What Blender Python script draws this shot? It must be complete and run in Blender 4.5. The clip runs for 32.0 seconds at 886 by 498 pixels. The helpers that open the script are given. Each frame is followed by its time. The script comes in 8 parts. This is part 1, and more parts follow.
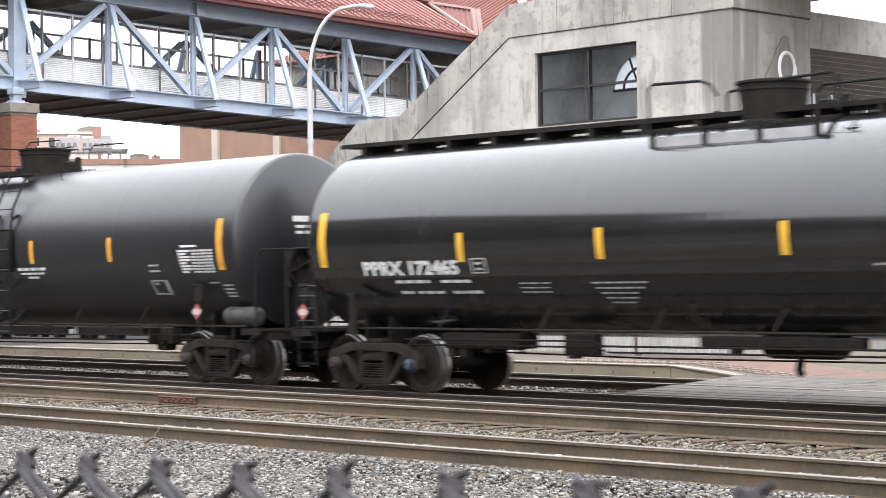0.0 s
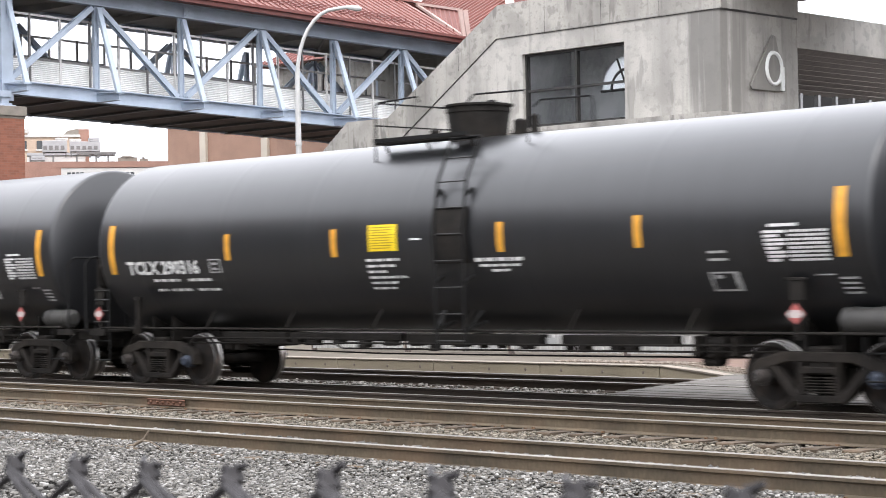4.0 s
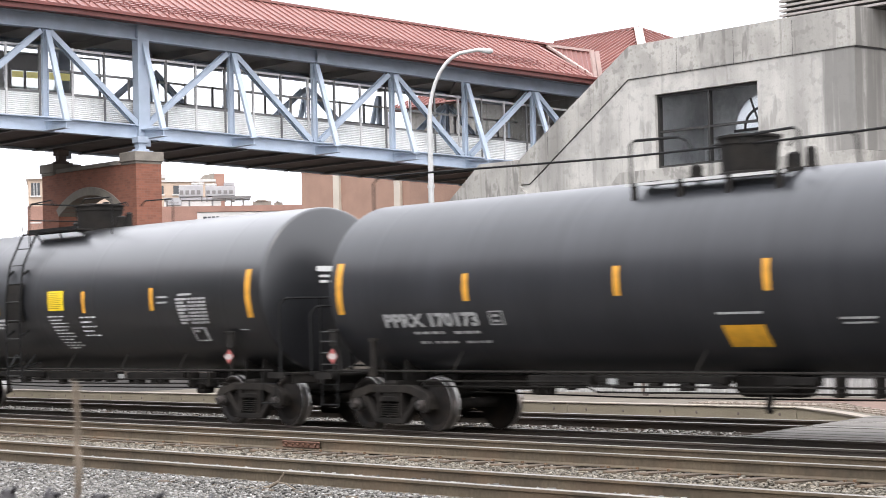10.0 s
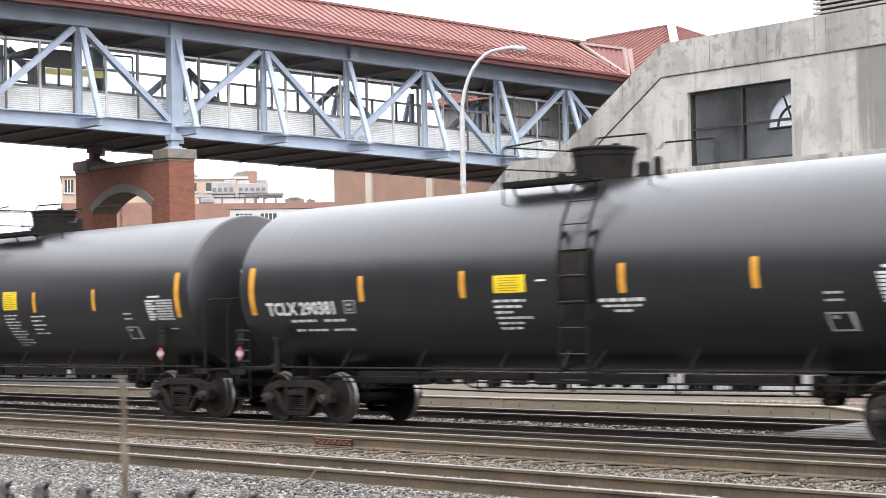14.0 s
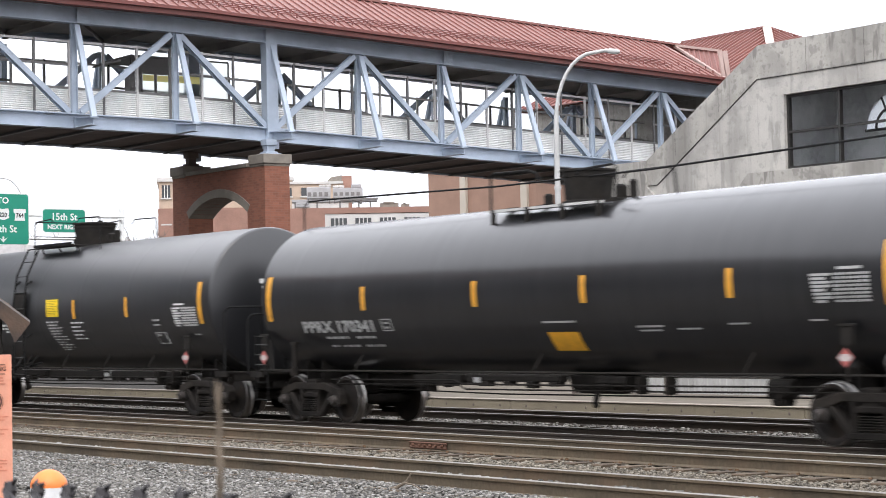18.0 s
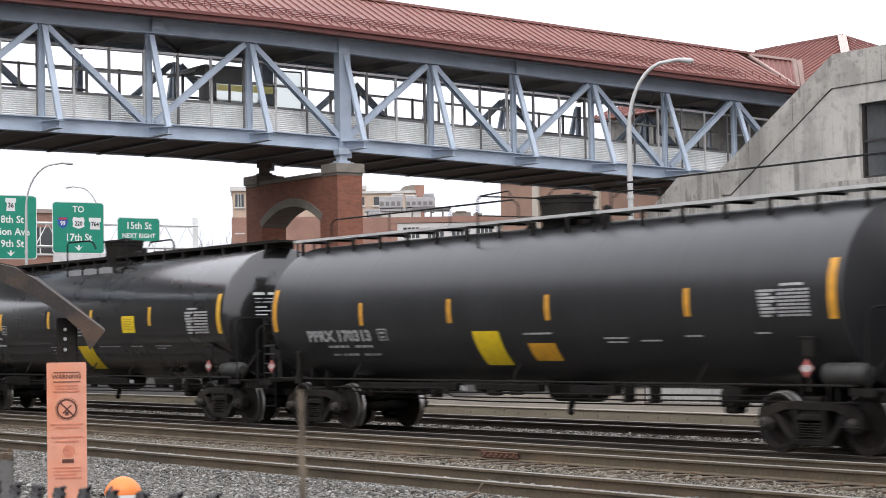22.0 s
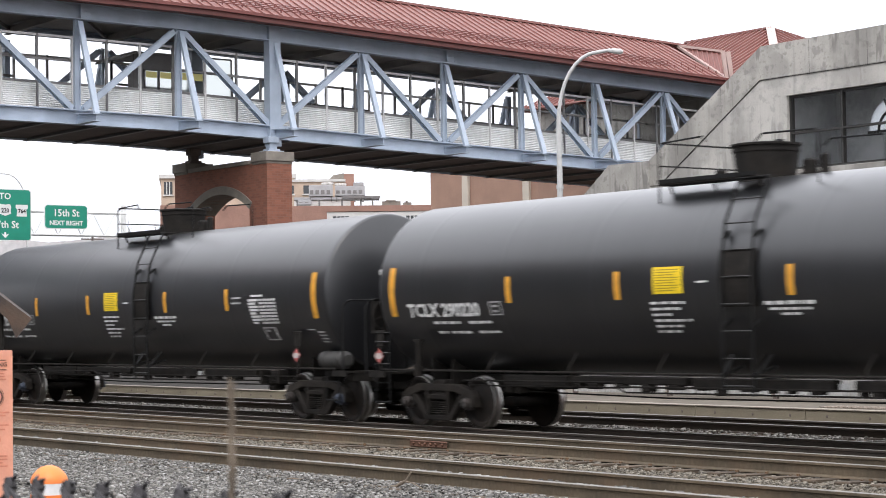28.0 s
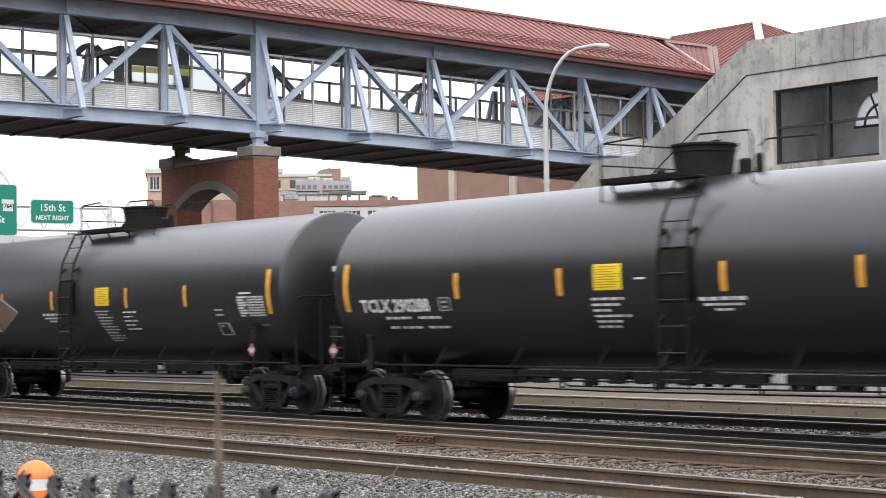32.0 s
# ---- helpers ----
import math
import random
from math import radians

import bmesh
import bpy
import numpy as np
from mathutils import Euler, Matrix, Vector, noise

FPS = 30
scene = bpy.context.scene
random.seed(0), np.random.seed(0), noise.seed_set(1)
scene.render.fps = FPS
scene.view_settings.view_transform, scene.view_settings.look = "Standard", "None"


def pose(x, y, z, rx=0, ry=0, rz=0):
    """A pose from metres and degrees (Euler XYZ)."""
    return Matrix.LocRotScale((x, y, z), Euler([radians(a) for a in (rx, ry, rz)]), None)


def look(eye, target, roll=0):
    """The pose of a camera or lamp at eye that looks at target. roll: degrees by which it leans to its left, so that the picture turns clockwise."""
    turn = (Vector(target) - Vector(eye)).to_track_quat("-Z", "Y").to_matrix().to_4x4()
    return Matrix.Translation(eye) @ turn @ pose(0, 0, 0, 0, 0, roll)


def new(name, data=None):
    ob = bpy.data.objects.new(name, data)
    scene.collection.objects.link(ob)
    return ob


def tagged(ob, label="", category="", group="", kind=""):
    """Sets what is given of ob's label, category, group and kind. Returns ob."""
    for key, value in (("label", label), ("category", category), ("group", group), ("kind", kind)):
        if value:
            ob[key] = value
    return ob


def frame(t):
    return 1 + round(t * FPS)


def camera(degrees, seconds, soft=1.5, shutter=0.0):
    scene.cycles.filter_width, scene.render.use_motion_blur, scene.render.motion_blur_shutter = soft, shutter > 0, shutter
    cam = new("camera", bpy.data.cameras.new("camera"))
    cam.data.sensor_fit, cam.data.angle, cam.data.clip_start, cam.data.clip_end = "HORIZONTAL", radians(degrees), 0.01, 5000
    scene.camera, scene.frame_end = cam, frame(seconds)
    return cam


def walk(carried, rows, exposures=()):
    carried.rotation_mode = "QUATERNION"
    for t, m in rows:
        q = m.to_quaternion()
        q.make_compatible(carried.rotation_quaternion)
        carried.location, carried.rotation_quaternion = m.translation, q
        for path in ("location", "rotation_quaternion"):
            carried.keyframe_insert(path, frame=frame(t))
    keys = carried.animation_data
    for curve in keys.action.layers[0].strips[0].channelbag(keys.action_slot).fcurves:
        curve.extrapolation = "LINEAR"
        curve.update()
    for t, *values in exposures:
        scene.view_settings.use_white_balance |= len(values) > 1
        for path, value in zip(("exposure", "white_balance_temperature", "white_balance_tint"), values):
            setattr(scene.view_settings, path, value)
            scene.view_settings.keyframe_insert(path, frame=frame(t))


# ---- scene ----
EYE = 1.83          # the lens above the heads of the rails that carry the train
cam = camera(25.885, 32.0, soft=0.92, shutter=0.28)
cam.data.dof.use_dof = True
cam.data.dof.focus_distance = 30.0
cam.data.dof.aperture_fstop = 30.0
walk(cam, [
    (0.0, pose(0, 0, EYE, 90.838, 0.803, 45.305)),
    (0.5, pose(0, 0, EYE, 90.761, 0.857, 45.416)),
    (1.0, pose(0, 0, EYE, 90.735, 0.810, 45.391)),
    (1.5, pose(0, 0, EYE, 90.767, 0.722, 45.058)),
    (2.0, pose(0, 0, EYE, 90.827, 0.604, 44.692)),
    (2.5, pose(0, 0, EYE, 90.855, 0.472, 44.235)),
    (3.0, pose(0, 0, EYE, 90.868, 0.517, 44.078)),
    (3.5, pose(0, 0, EYE, 90.866, 0.782, 44.389)),
    (4.0, pose(0, 0, EYE, 90.871, 1.067, 44.971)),
    (4.5, pose(0, 0, EYE, 90.904, 1.170, 45.626)),
    (5.0, pose(0, 0, EYE, 90.960, 1.116, 46.252)),
    (5.5, pose(0, 0, EYE, 91.020, 1.102, 46.616)),
    (6.0, pose(0, 0, EYE, 91.083, 1.162, 46.884)),
    (6.5, pose(0, 0, EYE, 91.191, 1.206, 47.160)),
    (7.0, pose(0, 0, EYE, 91.245, 1.224, 47.327)),
    (7.5, pose(0, 0, EYE, 91.268, 1.266, 47.347)),
    (8.0, pose(0, 0, EYE, 91.315, 1.270, 47.347)),
    (8.5, pose(0, 0, EYE, 91.450, 1.219, 47.359)),
    (9.0, pose(0, 0, EYE, 91.711, 1.198, 47.749)),
    (9.5, pose(0, 0, EYE, 91.996, 1.241, 48.477)),
    (10.0, pose(0, 0, EYE, 92.193, 1.311, 48.923)),
    (10.5, pose(0, 0, EYE, 92.348, 1.358, 49.166)),
    (11.0, pose(0, 0, EYE, 92.426, 1.329, 49.305)),
    (11.5, pose(0, 0, EYE, 92.452, 1.236, 49.404)),
    (12.0, pose(0, 0, EYE, 92.389, 1.215, 49.550)),
    (12.5, pose(0, 0, EYE, 92.299, 1.289, 49.732)),
    (13.0, pose(0, 0, EYE, 92.207, 1.261, 49.850)),
    (13.5, pose(0, 0, EYE, 92.186, 1.129, 49.895)),
    (14.0, pose(0, 0, EYE, 92.144, 1.143, 49.872)),
    (14.5, pose(0, 0, EYE, 92.107, 1.332, 49.932)),
    (15.0, pose(0, 0, EYE, 92.051, 1.400, 49.772)),
    (15.5, pose(0, 0, EYE, 91.978, 1.313, 49.441)),
    (16.0, pose(0, 0, EYE, 91.926, 1.194, 49.341)),
    (16.5, pose(0, 0, EYE, 91.929, 1.171, 49.874)),
    (17.0, pose(0, 0, EYE, 91.973, 1.237, 50.856)),
    (17.5, pose(0, 0, EYE, 92.116, 1.246, 51.924)),
    (18.0, pose(0, 0, EYE, 92.318, 1.206, 52.684)),
    (18.5, pose(0, 0, EYE, 92.437, 1.196, 53.107)),
    (19.0, pose(0, 0, EYE, 92.501, 1.216, 53.408)),
    (19.5, pose(0, 0, EYE, 92.531, 1.222, 53.736)),
    (20.0, pose(0, 0, EYE, 92.567, 1.210, 54.172)),
    (20.5, pose(0, 0, EYE, 92.614, 1.191, 54.425)),
    (21.0, pose(0, 0, EYE, 92.622, 1.163, 54.711)),
    (21.5, pose(0, 0, EYE, 92.617, 1.088, 54.846)),
    (22.0, pose(0, 0, EYE, 92.637, 0.992, 54.823)),
    (22.5, pose(0, 0, EYE, 92.632, 0.956, 54.694)),
    (23.0, pose(0, 0, EYE, 92.618, 0.956, 54.492)),
    (23.5, pose(0, 0, EYE, 92.601, 0.943, 54.232)),
    (24.0, pose(0, 0, EYE, 92.575, 0.933, 53.910)),
    (24.5, pose(0, 0, EYE, 92.544, 0.935, 53.647)),
    (25.0, pose(0, 0, EYE, 92.507, 0.953, 53.413)),
    (25.5, pose(0, 0, EYE, 92.464, 0.983, 53.233)),
    (26.0, pose(0, 0, EYE, 92.417, 0.993, 53.096)),
    (26.5, pose(0, 0, EYE, 92.373, 0.954, 52.994)),
    (27.0, pose(0, 0, EYE, 92.331, 0.880, 52.906)),
    (27.5, pose(0, 0, EYE, 92.307, 0.834, 52.800)),
    (28.0, pose(0, 0, EYE, 92.281, 0.800, 52.720)),
    (28.5, pose(0, 0, EYE, 92.259, 0.760, 52.669)),
    (29.0, pose(0, 0, EYE, 92.258, 0.770, 52.606)),
    (29.5, pose(0, 0, EYE, 92.275, 0.797, 52.560)),
    (30.0, pose(0, 0, EYE, 92.264, 0.820, 52.508)),
    (30.5, pose(0, 0, EYE, 92.232, 0.850, 52.459)),
    (31.0, pose(0, 0, EYE, 92.175, 0.839, 52.420)),
    (31.5, pose(0, 0, EYE, 92.119, 0.807, 52.381)),
    (32.0, pose(0, 0, EYE, 92.121, 0.817, 52.326)),
], exposures=[(0.0, 0.56, 6650, 13), (1.0, 0.55, 6650, 13), (2.0, 0.48, 6650, 13), (5.0, 0.37, 6650, 13), (6.0, 0.22, 6650, 13), (7.0, 0.19, 6650, 13), (8.0, 0.32, 6650, 13), (9.0, 0.57, 6650, 13), (10.0, 0.47, 6650, 13), (12.0, 0.50, 6650, 13), (13.0, 0.50, 6650, 13), (14.0, 0.43, 6650, 13), (17.0, 0.48, 6650, 13), (18.0, 0.15, 6650, 13), (19.0, -0.05, 6650, 13), (20.0, -0.17, 6650, 13), (21.0, -0.21, 6650, 13), (24.0, -0.21, 6650, 13), (27.0, 0.17, 6650, 13), (28.0, -0.03, 6650, 13), (30.0, 0.05, 6650, 13), (32.0, -0.08, 6650, 13)])

# ---- light: an even, bright overcast sky ----
world = bpy.data.worlds.new("overcast")
scene.world = world
world.use_nodes = True
wn, wl = world.node_tree.nodes, world.node_tree.links
sky = wn.new("ShaderNodeTexSky")
sky.sky_type = "NISHITA"
sky.sun_disc = False
sky.sun_elevation, sky.sun_rotation = radians(56), radians(127)
sky.dust_density, sky.air_density = 3.0, 1.0
pale = wn.new("ShaderNodeHueSaturation")
pale.inputs["Saturation"].default_value = 0.08
veil = wn.new("ShaderNodeMix")
veil.data_type = "RGBA"
veil.inputs[0].default_value = 0.6
veil.inputs[7].default_value = (17.2, 18.2, 19.8, 1)
wl.new(sky.outputs[0], pale.inputs["Color"])
wl.new(pale.outputs[0], veil.inputs[6])
where, up, grade, bright = wn.new("ShaderNodeTexCoord"), wn.new("ShaderNodeSeparateXYZ"), wn.new("ShaderNodeMapRange"), wn.new("ShaderNodeMix")
grade.inputs[3].default_value, grade.inputs[4].default_value = 0.86, 2.05      # an overcast sky is brightest overhead
bright.data_type, bright.blend_type, bright.inputs[0].default_value = "RGBA", "MULTIPLY", 1.0
bright.clamp_result = False
wl.new(where.outputs["Generated"], up.inputs[0])
wl.new(up.outputs[2], grade.inputs[0])
wl.new(veil.outputs[2], bright.inputs[6])
wl.new(grade.outputs[0], bright.inputs[7])
wl.new(bright.outputs[2], wn["Background"].inputs[0])
wn["Background"].inputs[1].default_value = 0.108
sun_data = bpy.data.lights.new("sun", "SUN")
sun_data.energy, sun_data.angle, sun_data.color = 0.7, radians(25), (1.0, 0.98, 0.96)
sun = new("sun", sun_data)
sun.matrix_world = look((0, 0, 40), (-16, 12, 10))


# ---- materials ----
def principled(name):
    m = bpy.data.materials.new(name)
    m.use_nodes = True
    n, l = m.node_tree.nodes, m.node_tree.links
    return m, n, l, n["Principled BSDF"]


def surface(name, colour, rough=0.6, metal=0.0, vary=0.25, scale=6.0, fine=60.0, bump=0.15, coat=0.0, spread=0.0, stain=None, stretch=(1, 1, 1), amount=0.5, spec=0.5, depth=0.02):
    """A surface with grain at two scales, stains of a second colour and a fine relief; spread: difference from piece to piece."""
    m, n, l, b = principled(name)
    co = n.new("ShaderNodeTexCoord")
    mp = n.new("ShaderNodeMapping")
    mp.inputs["Scale"].default_value = stretch
    l.new(co.outputs["Object"], mp.inputs["Vector"])
    big, small = n.new("ShaderNodeTexNoise"), n.new("ShaderNodeTexNoise")
    big.inputs["Scale"].default_value, big.inputs["Detail"].default_value = scale, 6
    small.inputs["Scale"].default_value, small.inputs["Detail"].default_value = fine, 3
    l.new(mp.outputs[0], big.inputs["Vector"])
    l.new(mp.outputs[0], small.inputs["Vector"])
    ramp = n.new("ShaderNodeValToRGB")
    lo, hi = 1 - vary, 1 + vary
    ramp.color_ramp.elements[0].position, ramp.color_ramp.elements[1].position = 0.3, 0.7
    ramp.color_ramp.elements[0].color = (*[c * lo for c in colour], 1)
    ramp.color_ramp.elements[1].color = (*[min(1, c * hi) for c in colour], 1)
    l.new(big.outputs["Fac"], ramp.inputs[0])
    out = ramp.outputs[0]
    grain = n.new("ShaderNodeMix")
    grain.data_type, grain.blend_type = "RGBA", "OVERLAY"
    grain.inputs[0].default_value = min(1, vary * 1.4)
    l.new(out, grain.inputs[6])
    l.new(small.outputs["Fac"], grain.inputs[7])
    out = grain.outputs[2]
    if stain:
        sn = n.new("ShaderNodeTexNoise")
        sn.inputs["Scale"].default_value, sn.inputs["Detail"].default_value = scale * 0.6, 8
        l.new(mp.outputs[0], sn.inputs["Vector"])
        sr = n.new("ShaderNodeValToRGB")
        sr.color_ramp.elements[0].position, sr.color_ramp.elements[1].position = 0.48, 0.68
        sr.color_ramp.elements[1].color = (amount, amount, amount, 1)
        sm = n.new("ShaderNodeMix")
        sm.data_type = "RGBA"
        l.new(sn.outputs["Fac"], sr.inputs[0])
        l.new(sr.outputs[0], sm.inputs[0])
        l.new(out, sm.inputs[6])
        sm.inputs[7].default_value = (*stain, 1)
        out = sm.outputs[2]
    if spread:
        info = n.new("ShaderNodeObjectInfo")
        geo = n.new("ShaderNodeNewGeometry")
        add = n.new("ShaderNodeMath")
        l.new(info.outputs["Random"], add.inputs[0])
        l.new(geo.outputs["Random Per Island"], add.inputs[1])
        rng = n.new("ShaderNodeMapRange")
        rng.inputs[2].default_value = 2.0
        rng.inputs[3].default_value, rng.inputs[4].default_value = 1 - spread, 1 + spread
        l.new(add.outputs[0], rng.inputs[0])
        hs = n.new("ShaderNodeHueSaturation")
        l.new(rng.outputs[0], hs.inputs["Value"])
        l.new(out, hs.inputs["Color"])
        out = hs.outputs[0]
    l.new(out, b.inputs["Base Color"])
    rr = n.new("ShaderNodeMapRange")
    rr.inputs[3].default_value, rr.inputs[4].default_value = max(0.03, rough - 0.12), min(1, rough + 0.12)
    l.new(big.outputs["Fac"], rr.inputs[0])
    l.new(rr.outputs[0], b.inputs["Roughness"])
    b.inputs["Metallic"].default_value = metal
    b.inputs["Coat Weight"].default_value = coat
    b.inputs["Coat Roughness"].default_value = 0.12
    b.inputs["Specular IOR Level"].default_value = spec
    if bump:
        bp = n.new("ShaderNodeBump")
        bp.inputs["Strength"].default_value, bp.inputs["Distance"].default_value = bump, depth
        l.new(small.outputs["Fac"], bp.inputs["Height"])
        l.new(bp.outputs[0], b.inputs["Normal"])
    return m


def glass(name, tint=(0.8, 0.85, 0.85), clear=0.75, rough=0.02):
    m, n, l, b = principled(name)
    b.inputs["Base Color"].default_value = (*tint, 1)
    b.inputs["Transmission Weight"].default_value = clear
    b.inputs["Roughness"].default_value = rough
    b.inputs["IOR"].default_value = 1.05 if clear > 0.9 else 1.3
    return m


def glow(name, colour, strength):
    m, n, l, b = principled(name)
    b.inputs["Base Color"].default_value = (*colour, 1)
    b.inputs["Emission Color"].default_value = (*colour, 1)
    b.inputs["Emission Strength"].default_value = strength
    return m


def concrete(name, colour, streak=0.6):
    """Board-cast concrete with dark water streaks that run down from its edges and joints."""
    m = surface(name, colour, 0.85, vary=0.11, scale=0.9, fine=22, bump=0.09, stain=tuple(c * 0.72 for c in colour), amount=0.45)
    n, l, b = m.node_tree.nodes, m.node_tree.links, m.node_tree.nodes["Principled BSDF"]
    old = b.inputs["Base Color"].links[0].from_socket
    co = n.new("ShaderNodeTexCoord")
    last = old
    # streaks, patches and short drips: stretch down the wall, scale, range, tone and amount
    for down, scale, low, high, dark, much in ((0.055, 0.55, 0.50, 0.62, 0.40, streak * 0.85), (0.055, 4.0, 0.55, 0.66, 0.42, streak * 0.65), (0.055, 9.0, 0.56, 0.68, 0.55, streak * 0.22), (0.055, 1.7, 0.58, 0.70, 1.22, streak * 0.5), (0.20, 2.4, 0.60, 0.645, 0.40, 0.9 * streak), (1, 1.1, 0.50, 0.60, 0.68, 0.60), (1, 3.5, 0.56, 0.62, 0.48, 0.65 * streak), (1, 9.0, 0.60, 0.66, 0.55, 0.5 * streak)):
        s1 = n.new("ShaderNodeTexNoise")
        s1.inputs["Scale"].default_value, s1.inputs["Detail"].default_value = scale, 9
        mp = n.new("ShaderNodeMapping")
        mp.inputs["Scale"].default_value = (1.0, 1.0, down)
        l.new(co.outputs["Object"], mp.inputs[0])
        l.new(mp.outputs[0], s1.inputs["Vector"])
        r1 = n.new("ShaderNodeValToRGB")
        r1.color_ramp.elements[0].position, r1.color_ramp.elements[1].position = low, high
        r1.color_ramp.elements[1].color = (much, much, much, 1)
        l.new(s1.outputs["Fac"], r1.inputs[0])
        mix = n.new("ShaderNodeMix")
        mix.data_type = "RGBA"
        l.new(r1.outputs[0], mix.inputs[0])
        l.new(last, mix.inputs[6])
        mix.inputs[7].default_value = (*[min(0.8, c * dark) for c in colour], 1)
        last = mix.outputs[2]
    l.new(mix.outputs[2], b.inputs["Base Color"])
    return m


def tank_paint(name, rough, dust, coat=0.0, coat_rough=0.1):
    """Black tank paint: faint vertical runs, road dust lifted for lens glare, and a slow unevenness of the gloss."""
    m, n, l, b = principled(name)
    co, mp = n.new("ShaderNodeTexCoord"), n.new("ShaderNodeMapping")
    mp.inputs["Scale"].default_value = (1.6, 0.25, 0.25)
    l.new(co.outputs["Object"], mp.inputs[0])
    run = n.new("ShaderNodeTexNoise")
    run.inputs["Scale"].default_value, run.inputs["Detail"].default_value = 2.0, 8
    l.new(mp.outputs[0], run.inputs["Vector"])
    speck = n.new("ShaderNodeTexNoise")
    speck.inputs["Scale"].default_value, speck.inputs["Detail"].default_value = 0.8, 8
    l.new(co.outputs["Object"], speck.inputs["Vector"])
    mul = n.new("ShaderNodeMath")
    mul.operation = "MULTIPLY"
    l.new(run.outputs["Fac"], mul.inputs[0])
    l.new(speck.outputs["Fac"], mul.inputs[1])
    ramp = n.new("ShaderNodeValToRGB")
    ramp.color_ramp.elements[0].position, ramp.color_ramp.elements[1].position = 0.12, 0.45
    ramp.color_ramp.elements[0].color = (*[0.6 * c for c in dust], 1)
    ramp.color_ramp.elements[1].color = (*dust, 1)
    l.new(mul.outputs[0], ramp.inputs[0])
    l.new(ramp.outputs[0], b.inputs["Base Color"])
    rr = n.new("ShaderNodeMapRange")
    rr.inputs[3].default_value, rr.inputs[4].default_value = rough - 0.08, rough + 0.10
    l.new(speck.outputs["Fac"], rr.inputs[0])
    l.new(rr.outputs[0], b.inputs["Roughness"])
    b.inputs["Specular IOR Level"].default_value = 0.18
    b.inputs["Coat Weight"].default_value = coat
    b.inputs["Coat IOR"].default_value = 1.6 if coat < 1 else 1.78
    b.inputs["Coat Roughness"].default_value = coat_rough
    wave = n.new("ShaderNodeTexNoise")
    wave.inputs["Scale"].default_value, wave.inputs["Detail"].default_value = 0.9, 2
    l.new(co.outputs["Object"], wave.inputs["Vector"])
    bp = n.new("ShaderNodeBump")
    bp.inputs["Strength"].default_value, bp.inputs["Distance"].default_value = 0.06, 0.03
    l.new(wave.outputs["Fac"], bp.inputs["Height"])
    l.new(bp.outputs[0], b.inputs["Normal"])
    return m


M_TANK_MATT = tank_paint("tank_paint_matt", 0.34, (0.0178, 0.0183, 0.0202), coat=0.95, coat_rough=0.32)
M_TANK_DULL = tank_paint("tank_paint_dull", 0.42, (0.033, 0.034, 0.038), coat=0.46, coat_rough=0.30)
M_TANK_SEMI = tank_paint("tank_paint_semi", 0.40, (0.022, 0.0222, 0.024), coat=0.85, coat_rough=0.19)
M_TANK_SHEEN = tank_paint("tank_paint_sheen", 0.40, (0.0275, 0.028, 0.030), coat=0.66, coat_rough=0.34)
M_TANK_WORN = tank_paint("tank_paint_worn", 0.52, (0.019, 0.018, 0.017), coat=0.22, coat_rough=0.34)
M_LOUVRE_SLAT = surface("louvre_slat", (0.32, 0.29, 0.27), 0.5, vary=0.2, scale=4)
M_TANK_GLOSS = tank_paint("tank_paint_gloss", 0.28, (0.013, 0.0125, 0.0125), coat=1.0, coat_rough=0.115)
M_GEAR = surface("underframe_black", (0.019, 0.0172, 0.0155), 0.8, spec=0.12, vary=0.35, scale=5, fine=70, stain=(0.030, 0.025, 0.020), amount=0.4)
M_GRIP = surface("handhold_paint", (0.012, 0.0118, 0.0115), 0.65, spec=0.15, vary=0.2, scale=9, fine=80)
M_CAST = surface("cast_steel_dusty", (0.019, 0.0165, 0.0145), 0.85, spec=0.15, vary=0.5, scale=3, fine=50, stain=(0.046, 0.038, 0.030), amount=0.5, spread=0.5)
M_WHEEL = surface("wheel_steel", (0.018, 0.0155, 0.0140), 0.7, spec=0.2, vary=0.3, scale=5, fine=60, stain=(0.05, 0.035, 0.025))
M_TANKLET = surface("dusty_reservoir", (0.040, 0.038, 0.035), 0.6, vary=0.3, scale=5, fine=60)
M_TREAD = surface("polished_tread", (0.36, 0.345, 0.33), 0.34, metal=1.0, vary=0.1, scale=10)
M_STRIPE = surface("reflective_amber", (0.68, 0.325, 0.036), 0.45, vary=0.12, scale=8, fine=120, stain=(0.35, 0.17, 0.03), amount=0.4, bump=0.05)
M_STRIPE_Y = surface("reflective_yellow", (0.70, 0.395, 0.035), 0.45, vary=0.12, scale=8, fine=120, bump=0.05)
M_LETTER = surface("white_stencil_paint", (0.66, 0.66, 0.64), 0.6, vary=0.12, scale=12, fine=90, bump=0.03)
M_LETTER_DIM = surface("worn_stencil_paint", (0.38, 0.38, 0.37), 0.6, vary=0.2, scale=12, fine=90, bump=0.03)
M_PLACARD = surface("yellow_decal", (0.85, 0.60, 0.02), 0.45, vary=0.08, scale=8, bump=0.03)
M_PLACARD_O = surface("orange_decal", (0.72, 0.36, 0.03), 0.5, vary=0.12, scale=8, bump=0.03)
M_DECAL_INK = surface("decal_print", (0.36, 0.26, 0.02), 0.5, vary=0.05)
M_HAZ_RED = surface("placard_red", (0.40, 0.11, 0.10), 0.4, vary=0.1)
M_HAZ_WHITE = surface("placard_white", (0.48, 0.42, 0.40), 0.4, vary=0.08)
M_CAP_BLUE = surface("bearing_cap_blue", (0.040, 0.050, 0.072), 0.5, vary=0.2)
